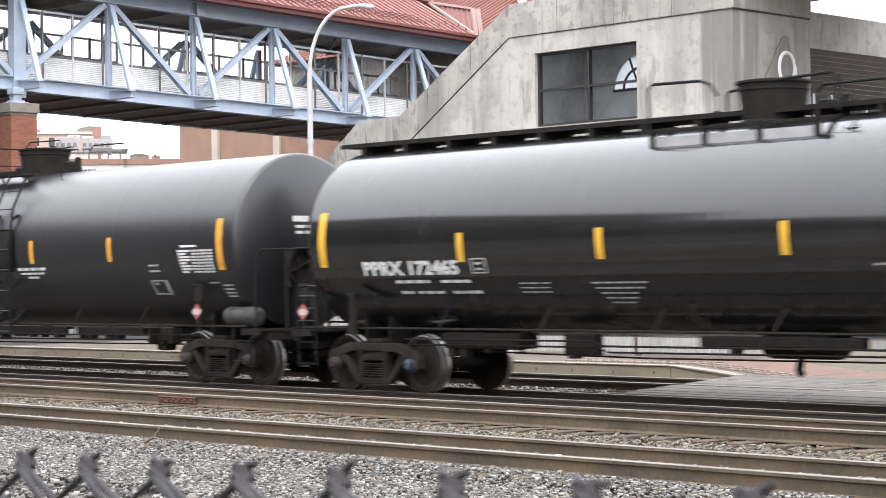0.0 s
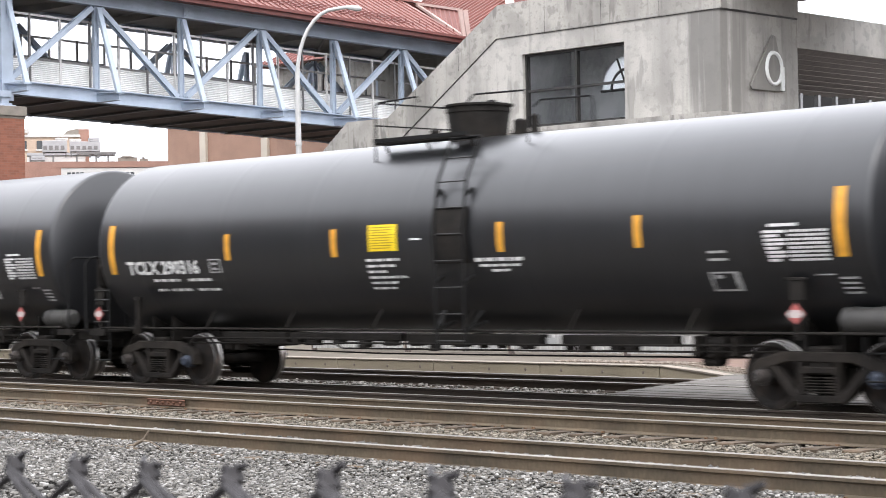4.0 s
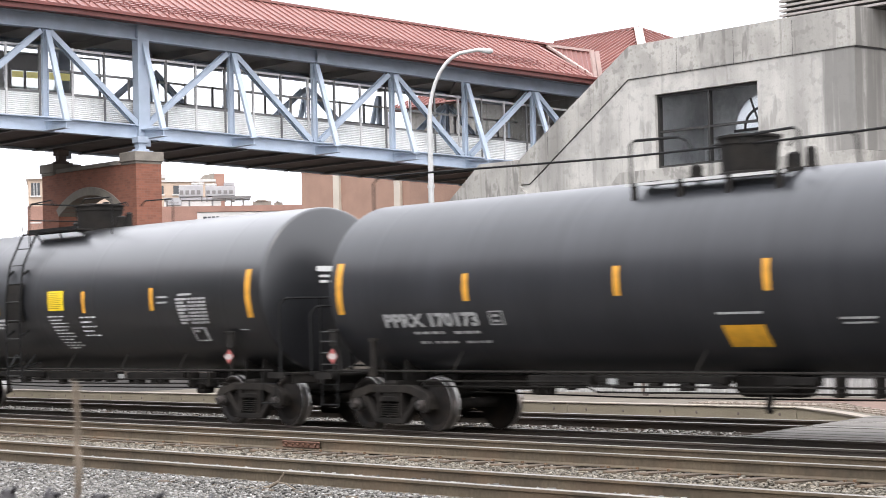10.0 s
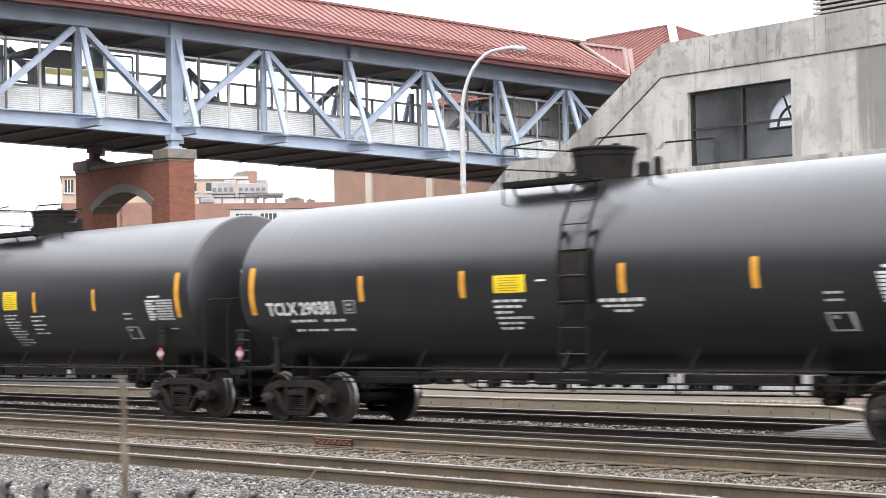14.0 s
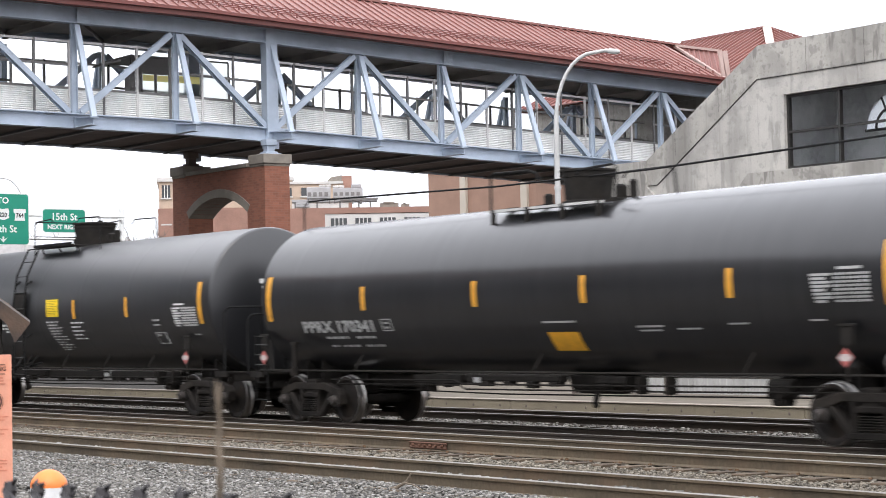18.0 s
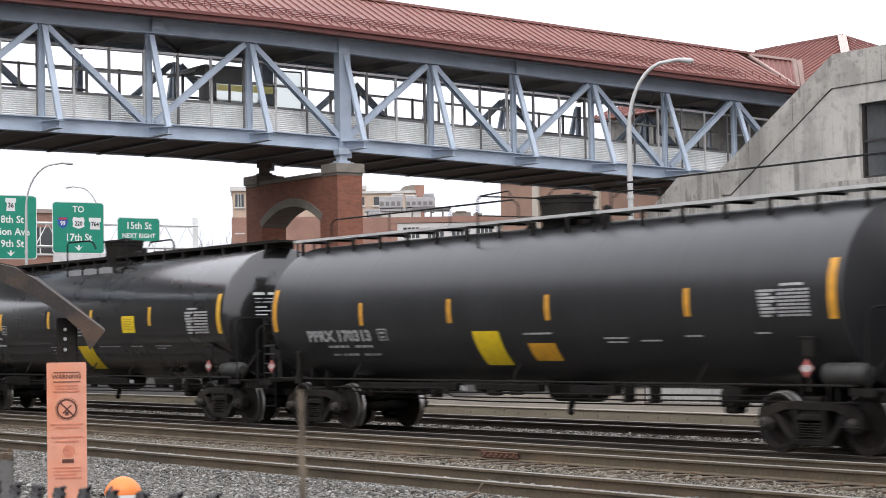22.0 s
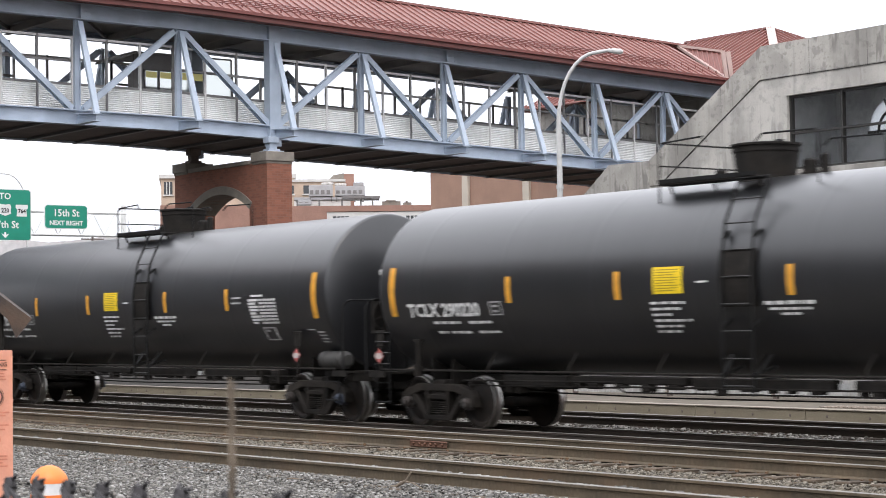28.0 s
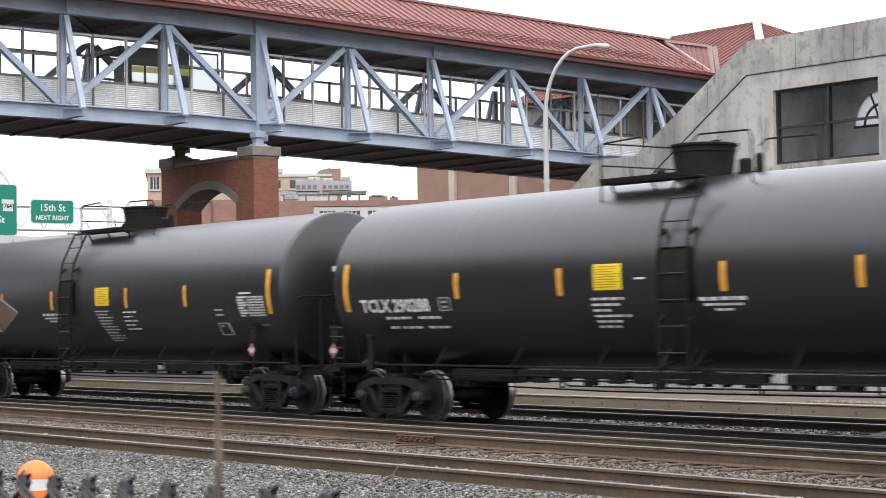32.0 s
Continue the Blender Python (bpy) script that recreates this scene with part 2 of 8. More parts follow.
M_CAP_GREY = surface("bearing_cap_grey", (0.035, 0.033, 0.031), 0.55, vary=0.2, stain=(0.07, 0.05, 0.04))
M_ALU = surface("aluminium_walkway", (0.55, 0.545, 0.53), 0.5, metal=0.2, vary=0.12, scale=3)
# Lighter than the stiles: wear and a highlight share this tone.
M_RUNG = surface("worn_lit_rung", (0.030, 0.029, 0.028), 0.45, metal=0.2, vary=0.2, scale=9)
M_GREY_PIPE = surface("galvanised_fitting", (0.42, 0.42, 0.41), 0.4, metal=0.5, vary=0.15)
M_RAIL = surface("rusty_rail_web", (0.098, 0.075, 0.048), 0.8, vary=0.32, scale=2.5, fine=45, stretch=(0.5, 1, 0.35), stain=(0.145, 0.092, 0.054), amount=0.6)
M_RAIL_HEAD = surface("worn_rail_head", (0.25, 0.23, 0.205), 0.48, metal=0.5, vary=0.15, scale=3, stretch=(0.2, 1, 1), bump=0.05)
M_JOINT = surface("rusty_joint_bar", (0.105, 0.050, 0.030), 0.85, vary=0.35, scale=9, fine=60, bump=0.3)
M_PLATE_RUST = surface("rusty_tie_plate", (0.125, 0.075, 0.042), 0.9, vary=0.5, scale=9, fine=60)
M_TIE = surface("weathered_tie", (0.058, 0.043, 0.029), 0.9, vary=0.4, scale=4, fine=50, stretch=(1, 0.15, 1), spread=0.6, bump=0.5, stain=(0.14, 0.095, 0.058))


def broken_stone(name, tones):
    """Crushed stone whose pieces run from dark to pale."""
    m = surface(name, (0.5, 0.5, 0.5), 0.92, vary=0.35, scale=14, fine=90, bump=0.2)
    n, l, b = m.node_tree.nodes, m.node_tree.links, m.node_tree.nodes["Principled BSDF"]
    geo, ramp, mix = n.new("ShaderNodeNewGeometry"), n.new("ShaderNodeValToRGB"), n.new("ShaderNodeMix")
    ramp.color_ramp.elements[1].position = 1.0
    for k, (place, tone) in enumerate(tones):
        e = ramp.color_ramp.elements[0] if k == 0 else ramp.color_ramp.elements.new(place)
        e.color = (*tone, 1)
    ramp.color_ramp.elements[len(tones)].color = (*tones[-1][1], 1)
    l.new(geo.outputs["Random Per Island"], ramp.inputs[0])
    mix.data_type, mix.blend_type, mix.inputs[0].default_value = "RGBA", "OVERLAY", 0.55
    l.new(ramp.outputs[0], mix.inputs[6])
    l.new(b.inputs["Base Color"].links[0].from_socket, mix.inputs[7])
    l.new(mix.outputs[2], b.inputs["Base Color"])
    return m


M_BALLAST = broken_stone("crushed_limestone_mixed", ((0.0, (0.045, 0.042, 0.038)), (0.22, (0.100, 0.095, 0.086)), (0.5, (0.160, 0.152, 0.139)), (0.72, (0.200, 0.186, 0.162)), (0.88, (0.275, 0.265, 0.248)), (0.98, (0.38, 0.37, 0.35))))
M_BALLAST_BROWN = surface("brown_dusted_stone", (0.165, 0.146, 0.116), 0.92, vary=0.45, scale=9, fine=90, spread=0.95, bump=0.2, stain=(0.12, 0.085, 0.05), amount=0.4)
M_BALLAST_PALE = surface("pale_crushed_stone", (0.225, 0.212, 0.19), 0.92, vary=0.35, scale=12, fine=90, spread=0.7, bump=0.2)
# Darker stone and rail tones for the tracks under and behind the train.
M_BALLAST_DARK = surface("dark_crushed_stone", (0.095, 0.085, 0.074), 0.92, vary=0.35, scale=14, fine=90, spread=0.7, bump=0.2)
M_RAIL_DARK = surface("dark_rail_web", (0.040, 0.031, 0.024), 0.8, vary=0.28, scale=2.5, fine=45, stretch=(0.3, 1, 1), stain=(0.07, 0.045, 0.03), amount=0.6)
M_BALLAST_BED = surface("ballast_bed", (0.050, 0.046, 0.041), 0.95, vary=0.45, scale=18, fine=60, bump=0.9, stain=(0.09, 0.075, 0.06), depth=0.05)
M_DARK_YARD = surface("dark_yard", (0.05, 0.047, 0.043), 0.95, vary=0.25, scale=2, fine=120, spec=0.08)


def rain_stain(m, x0, y0, reach):
    """Black rain streaks that run down both faces of a wall from an outer edge at x0, y0 and thin out within reach."""
    n, l, b = m.node_tree.nodes, m.node_tree.links, m.node_tree.nodes["Principled BSDF"]
    old = b.inputs["Base Color"].links[0].from_socket
    co, sep, mp, no = n.new("ShaderNodeTexCoord"), n.new("ShaderNodeSeparateXYZ"), n.new("ShaderNodeMapping"), n.new("ShaderNodeTexNoise")
    l.new(co.outputs["Object"], sep.inputs[0])
    along, fade, mul, ramp, mix = n.new("ShaderNodeMath"), n.new("ShaderNodeMapRange"), n.new("ShaderNodeMath"), n.new("ShaderNodeValToRGB"), n.new("ShaderNodeMix")
    along.operation, mul.operation = "SUBTRACT", "MULTIPLY"
    l.new(sep.outputs[1], along.inputs[0])
    l.new(sep.outputs[0], along.inputs[1])
    fade.inputs[1].default_value, fade.inputs[2].default_value = y0 - x0 + 0.2, y0 - x0 + reach
    fade.inputs[3].default_value, fade.inputs[4].default_value = 1.0, 0.0
    l.new(along.outputs[0], fade.inputs[0])
    mp.inputs["Scale"].default_value = (1.0, 1.0, 0.06)
    l.new(co.outputs["Object"], mp.inputs[0])
    no.inputs["Scale"].default_value, no.inputs["Detail"].default_value = 3.2, 9
    l.new(mp.outputs[0], no.inputs["Vector"])
    l.new(no.outputs["Fac"], mul.inputs[0])
    l.new(fade.outputs[0], mul.inputs[1])
    ramp.color_ramp.elements[0].position, ramp.color_ramp.elements[1].position = 0.27, 0.42
    ramp.color_ramp.elements[1].color = (0.85, 0.85, 0.85, 1)
    l.new(mul.outputs[0], ramp.inputs[0])
    mix.data_type = "RGBA"
    l.new(ramp.outputs[0], mix.inputs[0])
    l.new(old, mix.inputs[6])
    mix.inputs[7].default_value = (0.19, 0.182, 0.168, 1)
    l.new(mix.outputs[2], b.inputs["Base Color"])
    return m


M_CONCRETE = concrete("board_cast_concrete", (0.475, 0.455, 0.418), 0.50)
rain_stain(M_CONCRETE, -31.24, 42.0, 2.5)
M_CONC_DARK = concrete("weathered_concrete", (0.425, 0.405, 0.368), 0.80)
M_CURB = surface("platform_curb_concrete", (0.265, 0.225, 0.158), 0.85, vary=0.15, scale=2, fine=50, stretch=(0.4, 1, 1), stain=(0.20, 0.165, 0.12), amount=0.5)
M_NOSING = surface("pale_nosing", (0.25, 0.215, 0.175), 0.85, vary=0.12, scale=2, fine=40)
M_PAVING = surface("platform_paving", (0.135, 0.119, 0.097), 0.95, vary=0.2, scale=2, fine=40, spec=0.08)
M_BRICK_RED = surface("red_paving_brick", (0.135, 0.085, 0.064), 0.85, vary=0.2, scale=3, fine=60, spread=0.25)
M_TACTILE = surface("tactile_strip", (0.235, 0.19, 0.15), 0.8, vary=0.2, scale=5)
M_PLANK = surface("crossing_plank", (0.118, 0.107, 0.094), 0.85, vary=0.2, scale=2, fine=40, stretch=(0.15, 1, 1), spread=0.2, bump=0.4)
M_BLUE = surface("pale_blue_steel", (0.405, 0.468, 0.552), 0.5, vary=0.10, scale=1.5, fine=40, stain=(0.28, 0.33, 0.40), amount=0.5, bump=0.06)
# Soffit and ceiling colours are raised to stand in for bounced light.
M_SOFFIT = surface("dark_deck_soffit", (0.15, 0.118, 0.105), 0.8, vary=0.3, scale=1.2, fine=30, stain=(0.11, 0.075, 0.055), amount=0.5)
M_CEIL = surface("dark_bridge_ceiling", (0.33, 0.315, 0.29), 0.8, vary=0.2, scale=1)
M_CORR = surface("white_corrugated_panel", (0.80, 0.80, 0.78), 0.5, vary=0.08, scale=2, fine=30, stain=(0.45, 0.43, 0.40), amount=0.35)
M_SIDING = surface("grey_siding", (0.42, 0.415, 0.40), 0.7, stretch=(1, 1, 0.3), vary=0.12, scale=2, fine=30, stain=(0.2, 0.19, 0.17), amount=0.4)
# Dark tone carries the shade on this wall; the stains are lighter.
M_BASE = surface("dirty_base_wall", (0.105, 0.090, 0.075), 0.9, vary=0.25, scale=0.8, fine=20, stain=(0.16, 0.13, 0.10), amount=0.5)
M_MULLION = surface("grey_mullion", (0.17, 0.165, 0.16), 0.5, vary=0.12, scale=4)
M_FRAME_W = surface("white_window_frame", (0.60, 0.585, 0.57), 0.5, vary=0.08, scale=4)
M_ROOF = surface("red_standing_seam", (0.245, 0.106, 0.090), 0.45, vary=0.10, scale=1.0, fine=30, spread=0.07, bump=0.05, stain=(0.20, 0.06, 0.05), amount=0.4)
M_FASCIA = surface("red_fascia", (0.165, 0.048, 0.040), 0.5, vary=0.12, scale=2)
M_TRIM_PINK = surface("pale_roof_trim", (0.50, 0.37, 0.33), 0.5, vary=0.08, scale=3)


def brickwork(name, brick, mortar, length, course):
    """Laid brick: courses and joints at their true size, colours that differ from brick to brick."""
    m = surface(name, brick, 0.9, vary=0.2, scale=5, fine=60, bump=0.3)
    n, l, b = m.node_tree.nodes, m.node_tree.links, m.node_tree.nodes["Principled BSDF"]
    co, sep, add, comb = n.new("ShaderNodeTexCoord"), n.new("ShaderNodeSeparateXYZ"), n.new("ShaderNodeMath"), n.new("ShaderNodeCombineXYZ")
    l.new(co.outputs["Object"], sep.inputs[0])
    l.new(sep.outputs[0], add.inputs[0])
    l.new(sep.outputs[1], add.inputs[1])
    l.new(add.outputs[0], comb.inputs[0])
    l.new(sep.outputs[2], comb.inputs[1])
    tx = n.new("ShaderNodeTexBrick")
    tx.inputs["Scale"].default_value = 1.0
    tx.inputs["Brick Width"].default_value, tx.inputs["Row Height"].default_value = length, course
    tx.inputs["Mortar Size"].default_value = 0.009
    tx.inputs["Color1"].default_value = (*[c * 1.25 for c in brick], 1)
    tx.inputs["Color2"].default_value = (*[c * 0.72 for c in brick], 1)
    tx.inputs["Mortar"].default_value = (*mortar, 1)
    l.new(comb.outputs[0], tx.inputs["Vector"])
    mix = n.new("ShaderNodeMix")
    mix.data_type = "RGBA"
    mix.inputs[0].default_value = 0.55
    l.new(b.inputs["Base Color"].links[0].from_socket, mix.inputs[6])
    l.new(tx.outputs["Color"], mix.inputs[7])
    l.new(mix.outputs[2], b.inputs["Base Color"])
    return m


M_PIER = brickwork("pier_brickwork", (0.235, 0.090, 0.056), (0.225, 0.115, 0.085), 0.21, 0.075)
# Dark tone chosen for what the tanks mirror.
M_DARK_ROW = surface("soot_dark_brick", (0.055, 0.048, 0.044), 0.9, vary=0.2, scale=0.6, fine=8)
M_STONE = surface("grey_cast_stone", (0.22, 0.195, 0.165), 0.85, vary=0.18, scale=3, fine=50, stain=(0.20, 0.18, 0.15), amount=0.5)
M_BROWN_BRICK = surface("brown_brick_wall", (0.335, 0.205, 0.150), 0.9, vary=0.10, scale=1.0, fine=14, bump=0.1)
M_BEIGE = surface("beige_pilaster", (0.55, 0.49, 0.41), 0.85, vary=0.08, scale=1)
M_FAR_RED = surface("far_red_brick", (0.30, 0.17, 0.13), 0.9, vary=0.15, scale=0.6, fine=8)
M_FAR_TAN = surface("far_tan_brick", (0.50, 0.38, 0.29), 0.9, vary=0.12, scale=0.6, fine=8)
M_FAR_EDGE = surface("far_roof_edge", (0.36, 0.30, 0.26), 0.85, vary=0.12, scale=0.6)
M_FAR_PALE = surface("far_pale_render", (0.58, 0.56, 0.53), 0.85, vary=0.12, scale=0.5, fine=8)
M_FAR_GREY = surface("far_grey_metal", (0.36, 0.36, 0.365), 0.6, vary=0.15, scale=1)
M_DARK_GLASS = surface("dark_window_glass", (0.035, 0.038, 0.040), 0.06, vary=0.2, scale=0.8, bump=0.0, spec=0.8)
M_GLASS = glass("clear_pane", (0.99, 0.99, 0.99), 1.0)
# Translucent white pane stands in for bright sky seen through the arch.
M_SKY_PANE = bpy.data.materials.new("sky_white_pane")
M_SKY_PANE.use_nodes = True
_n = M_SKY_PANE.node_tree.nodes
_t = _n.new("ShaderNodeBsdfTranslucent")
_t.inputs["Color"].default_value = (0.90, 0.92, 0.94, 1)
M_SKY_PANE.node_tree.links.new(_t.outputs[0], _n["Material Output"].inputs["Surface"])
M_BOOTH_GLASS = glass("misted_booth_glass", (0.66, 0.70, 0.68), 1.0, 0.30)
M_ROOM_GLASS = glass("tinted_window_glass", (0.78, 0.80, 0.81), 0.99)
M_ROOM = surface("dim_room_wall", (0.62, 0.62, 0.62), 0.8, vary=0.3, scale=0.8, fine=6, stain=(0.2, 0.2, 0.2), amount=0.5)
M_LOUVRE = surface("dark_louvre", (0.030, 0.028, 0.026), 0.5, vary=0.2, scale=4)
M_POLE = surface("painted_lamp_pole", (0.50, 0.50, 0.49), 0.45, vary=0.08, scale=3, fine=30)
M_SIGN_GREEN = surface("sign_green", (0.007, 0.26, 0.170), 0.45, vary=0.06, scale=1.5, bump=0.02)
M_SIGN_WHITE = surface("sign_white", (0.78, 0.79, 0.77), 0.45, vary=0.04, scale=2, bump=0.02)
M_SIGN_BLUE = surface("sign_blue", (0.03, 0.09, 0.36), 0.45, vary=0.04, scale=2, bump=0.02)
M_SIGN_RED = surface("sign_red", (0.45, 0.04, 0.05), 0.45, vary=0.04, scale=2, bump=0.02)
M_SIGN_BLACK = surface("sign_black", (0.02, 0.02, 0.02), 0.5, vary=0.04, scale=2, bump=0.02)
M_STEEL_GREY = surface("galvanised_steel", (0.42, 0.42, 0.42), 0.45, metal=0.6, vary=0.15, scale=4, fine=60)
M_RUST_PLATE = surface("rusty_bent_plate", (0.036, 0.029, 0.025), 0.75, vary=0.3, scale=9, fine=80, stain=(0.13, 0.075, 0.045), amount=0.7)
M_MARKER = surface("faded_orange_marker", (0.720, 0.324, 0.216), 0.6, vary=0.08, scale=20, fine=160, stain=(0.72, 0.24, 0.10), amount=0.6, bump=0.05)
M_MARKER_INK = surface("marker_print", (0.10, 0.035, 0.025), 0.6, vary=0.1, scale=30)
M_MARKER_FADED = surface("marker_faded_print", (0.60, 0.21, 0.13), 0.6, vary=0.1, scale=30)
M_ORANGE = surface("bright_orange_plastic", (0.85, 0.22, 0.04), 0.4, vary=0.06, scale=20, bump=0.03)
M_WHITE_PL = surface("white_plastic", (0.75, 0.75, 0.74), 0.45, vary=0.06, scale=20)
M_WIRE = surface("dull_fence_wire", (0.030, 0.027, 0.028), 0.6, metal=0.3, vary=0.25, scale=30, fine=200)
M_STRAW = surface("dry_stalk", (0.17, 0.135, 0.10), 0.9, vary=0.25, scale=30)
M_BARK = surface("bare_branches", (0.14, 0.115, 0.10), 0.9, vary=0.2, scale=4)
M_LAMP_Y = glow("kiosk_light", (0.74, 0.68, 0.26), 0.14)
# The haze of distance is put into this pale colour.
M_HILL = surface("hazed_hillside", (0.40, 0.385, 0.38), 0.95, vary=0.2, scale=0.02, fine=0.5, bump=0.3)


# ---- mesh helpers ----
class Shape:
    """Collects vertices and faces of one mesh."""

    def __init__(self):
        self.v, self.f, self.m = [], [], []

    def add(self, verts, faces, slot=0):
        k = len(self.v)
        self.v += [tuple(p) for p in verts]
        self.f += [tuple(i + k for i in q) for q in faces]
        self.m += [slot] * len(faces)
        return self

    def box(self, x0, x1, y0, y1, z0, z1, slot=0, c=0.0):
        """A box; c: chamfer of its long edges along x."""
        if not c:
            v = [(x, y, z) for x in (x0, x1) for y in (y0, y1) for z in (z0, z1)]
            return self.add(v, [(0, 1, 3, 2), (4, 6, 7, 5), (0, 4, 5, 1), (2, 3, 7, 6), (0, 2, 6, 4), (1, 5, 7, 3)], slot)
        pr = [(y0 + c, z0), (y1 - c, z0), (y1, z0 + c), (y1, z1 - c), (y1 - c, z1), (y0 + c, z1), (y0, z1 - c), (y0, z0 + c)]
        return self.extrude(pr, x0, x1, slot)

    def extrude(self, profile, x0, x1, slot=0):
        """A profile of (y, z) drawn along x."""
        n = len(profile)
        v = [(x0, *p) for p in profile] + [(x1, *p) for p in profile]
        f = [(i, (i + 1) % n, n + (i + 1) % n, n + i) for i in range(n)] + [tuple(range(n))[::-1], tuple(range(n, 2 * n))]
        return self.add(v, f, slot)

    def plate(self, outline, lift, slot=0):
        """An outline of 3D points, thickened by the vector lift."""
        n, d = len(outline), Vector(lift)
        v = [Vector(p) for p in outline] + [Vector(p) + d for p in outline]
        f = [(i, (i + 1) % n, n + (i + 1) % n, n + i) for i in range(n)] + [tuple(range(n))[::-1], tuple(range(n, 2 * n))]
        return self.add(v, f, slot)

    def beam(self, p, q, w, h, up=(0, 0, 1), slot=0, kind=""):
        """A bar from p to q, w wide and h deep; kind "I": with flanges."""
        p, q = Vector(p), Vector(q)
        d = (q - p).normalized()
        s = d.cross(Vector(up))
        s = s.normalized() if s.length > 1e-5 else Vector((1, 0, 0))
        u = s.cross(d)
        if kind == "I":
            t = min(w, h) * 0.09 + 0.006
            pr = [(-w, -h), (w, -h), (w, -h + 2 * t), (t, -h + 2 * t), (t, h - 2 * t), (w, h - 2 * t), (w, h), (-w, h), (-w, h - 2 * t), (-t, h - 2 * t), (-t, -h + 2 * t), (-w, -h + 2 * t)]
        else:
            pr = [(-w, -h), (w, -h), (w, h), (-w, h)]
        n = len(pr)
        v = [e + s * a / 2 + u * b / 2 for e in (p, q) for a, b in pr]
        f = [(i, (i + 1) % n, n + (i + 1) % n, n + i) for i in range(n)] + [tuple(range(n))[::-1], tuple(range(n, 2 * n))]
        return self.add(v, f, slot)

    def tube(self, pts, r, seg=8, slot=0, cap=True):
        """A round bar along points; r may be a list."""
        pts = [Vector(p) for p in pts]
        rs = r if isinstance(r, (list, tuple)) else [r] * len(pts)
        rings, ref = [], None
        for i, p in enumerate(pts):
            d = (pts[min(i + 1, len(pts) - 1)] - pts[max(i - 1, 0)]).normalized()
            if ref is None:
                ref = d.orthogonal().normalized()
            ref = (ref - d * ref.dot(d)).normalized()
            b = d.cross(ref)
            rings.append([p + (ref * math.cos(2 * math.pi * k / seg) + b * math.sin(2 * math.pi * k / seg)) * rs[i] for k in range(seg)])
        v = [q for ring in rings for q in ring]
        f = [(i * seg + k, i * seg + (k + 1) % seg, (i + 1) * seg + (k + 1) % seg, (i + 1) * seg + k) for i in range(len(pts) - 1) for k in range(seg)]
        if cap:
            f += [tuple(range(seg))[::-1], tuple(range((len(pts) - 1) * seg, len(pts) * seg))]
        return self.add(v, f, slot)

    def lathe(self, profile, axis="x", at=(0, 0, 0), seg=32, slot=0, a0=0.0, a1=2 * math.pi):
        """A profile of (along, radius) turned about an axis through at."""
        full = abs(a1 - a0 - 2 * math.pi) < 1e-6
        n = seg if full else seg + 1
        v = []
        for s, r in profile:
            for k in range(n):
                a = a0 + (a1 - a0) * k / seg
                c, e = r * math.cos(a), r * math.sin(a)
                q = {"x": (s, c, e), "y": (c, s, e), "z": (c, e, s)}[axis]
                v.append((q[0] + at[0], q[1] + at[1], q[2] + at[2]))
        f = []
        for i in range(len(profile) - 1):
            for k in range(seg):
                k2 = (k + 1) % n
                f.append((i * n + k, i * n + k2, (i + 1) * n + k2, (i + 1) * n + k))
        return self.add(v, f, slot)

    def mesh(self, name, mats, smooth=None, bevel=0.0):
        me = bpy.data.meshes.new(name)
        me.from_pydata(self.v, [], self.f)
        for m in mats:
            me.materials.append(m)
        if len(mats) > 1:
            me.polygons.foreach_set("material_index", self.m)
        bm = bmesh.new()
        bm.from_mesh(me)
        bmesh.ops.remove_doubles(bm, verts=bm.verts, dist=1e-5)
        bmesh.ops.recalc_face_normals(bm, faces=bm.faces)
        if bevel:
            sharp = [e for e in bm.edges if len(e.link_faces) == 2 and e.calc_face_angle() > 0.6]
            bmesh.ops.bevel(bm, geom=sharp, offset=bevel, segments=1, affect="EDGES")
        bm.to_mesh(me)
        bm.free()
        if smooth:
            me.shade_smooth()
            me.set_sharp_from_angle(angle=radians(smooth))
        return me


def thing(name, label, category, at=(0, 0, 0), group="", kind=""):
    ob = new(name)
    ob.location = at
    ob.empty_display_size = 0.2
    return tagged(ob, label, category, group, kind)


def part(name, shape, material, parent=None, label="", smooth=None, bevel=0.0, at=None):
    """One mesh object under a thing or a part; shape: a Shape or a mesh to share."""
    mats = material if isinstance(material, (list, tuple)) else [material]
    me = shape if isinstance(shape, bpy.types.Mesh) else shape.mesh(name, mats, smooth, bevel)
    ob = new(name, me)
    if at is not None:
        ob.location = at
    if parent:
        ob.parent = parent
    if label:
        ob["label"] = label
    return ob


def single(name, shape, material, label, category, group="", kind="", smooth=None, bevel=0.0):
    """A thing of one mesh."""
    return tagged(part(name, shape, material, None, "", smooth, bevel), label, category, group, kind)


def letters(body, size, bold=0.0, align="LEFT", wide=1.0):
    """The outline faces of a line of writing as (points, faces), in its own plane."""
    cu = bpy.data.curves.new("writing", "FONT")
    cu.body, cu.size, cu.offset, cu.align_x, cu.space_character = body, size, bold, align, 1.0
    cu.resolution_u = 2
    ob = bpy.data.objects.new("writing", cu)
    me = bpy.data.meshes.new_from_object(ob)
    pts = [(v.co.x * wide, v.co.y) for v in me.vertices]
    faces = [tuple(p.vertices) for p in me.polygons]
    bpy.data.objects.remove(ob)
    bpy.data.meshes.remove(me)
    bpy.data.curves.remove(cu)
    return pts, faces


# ---- ground and tracks ----
def terrain(x, y):
    """Height of the ground: a low bank at the lens, the ballast shelf, the street beyond the platform."""
    if y < 12.6:
        return -0.10 + 0.42 * max(0.0, min(1.0, (9.5 - y) / 7.0)) ** 1.3
    if y < 20.2:
        return -0.10
    if y < 27.6:
        return -0.10 - 0.13 * min(1.0, (y - 20.2) / 0.9)
    return -0.25


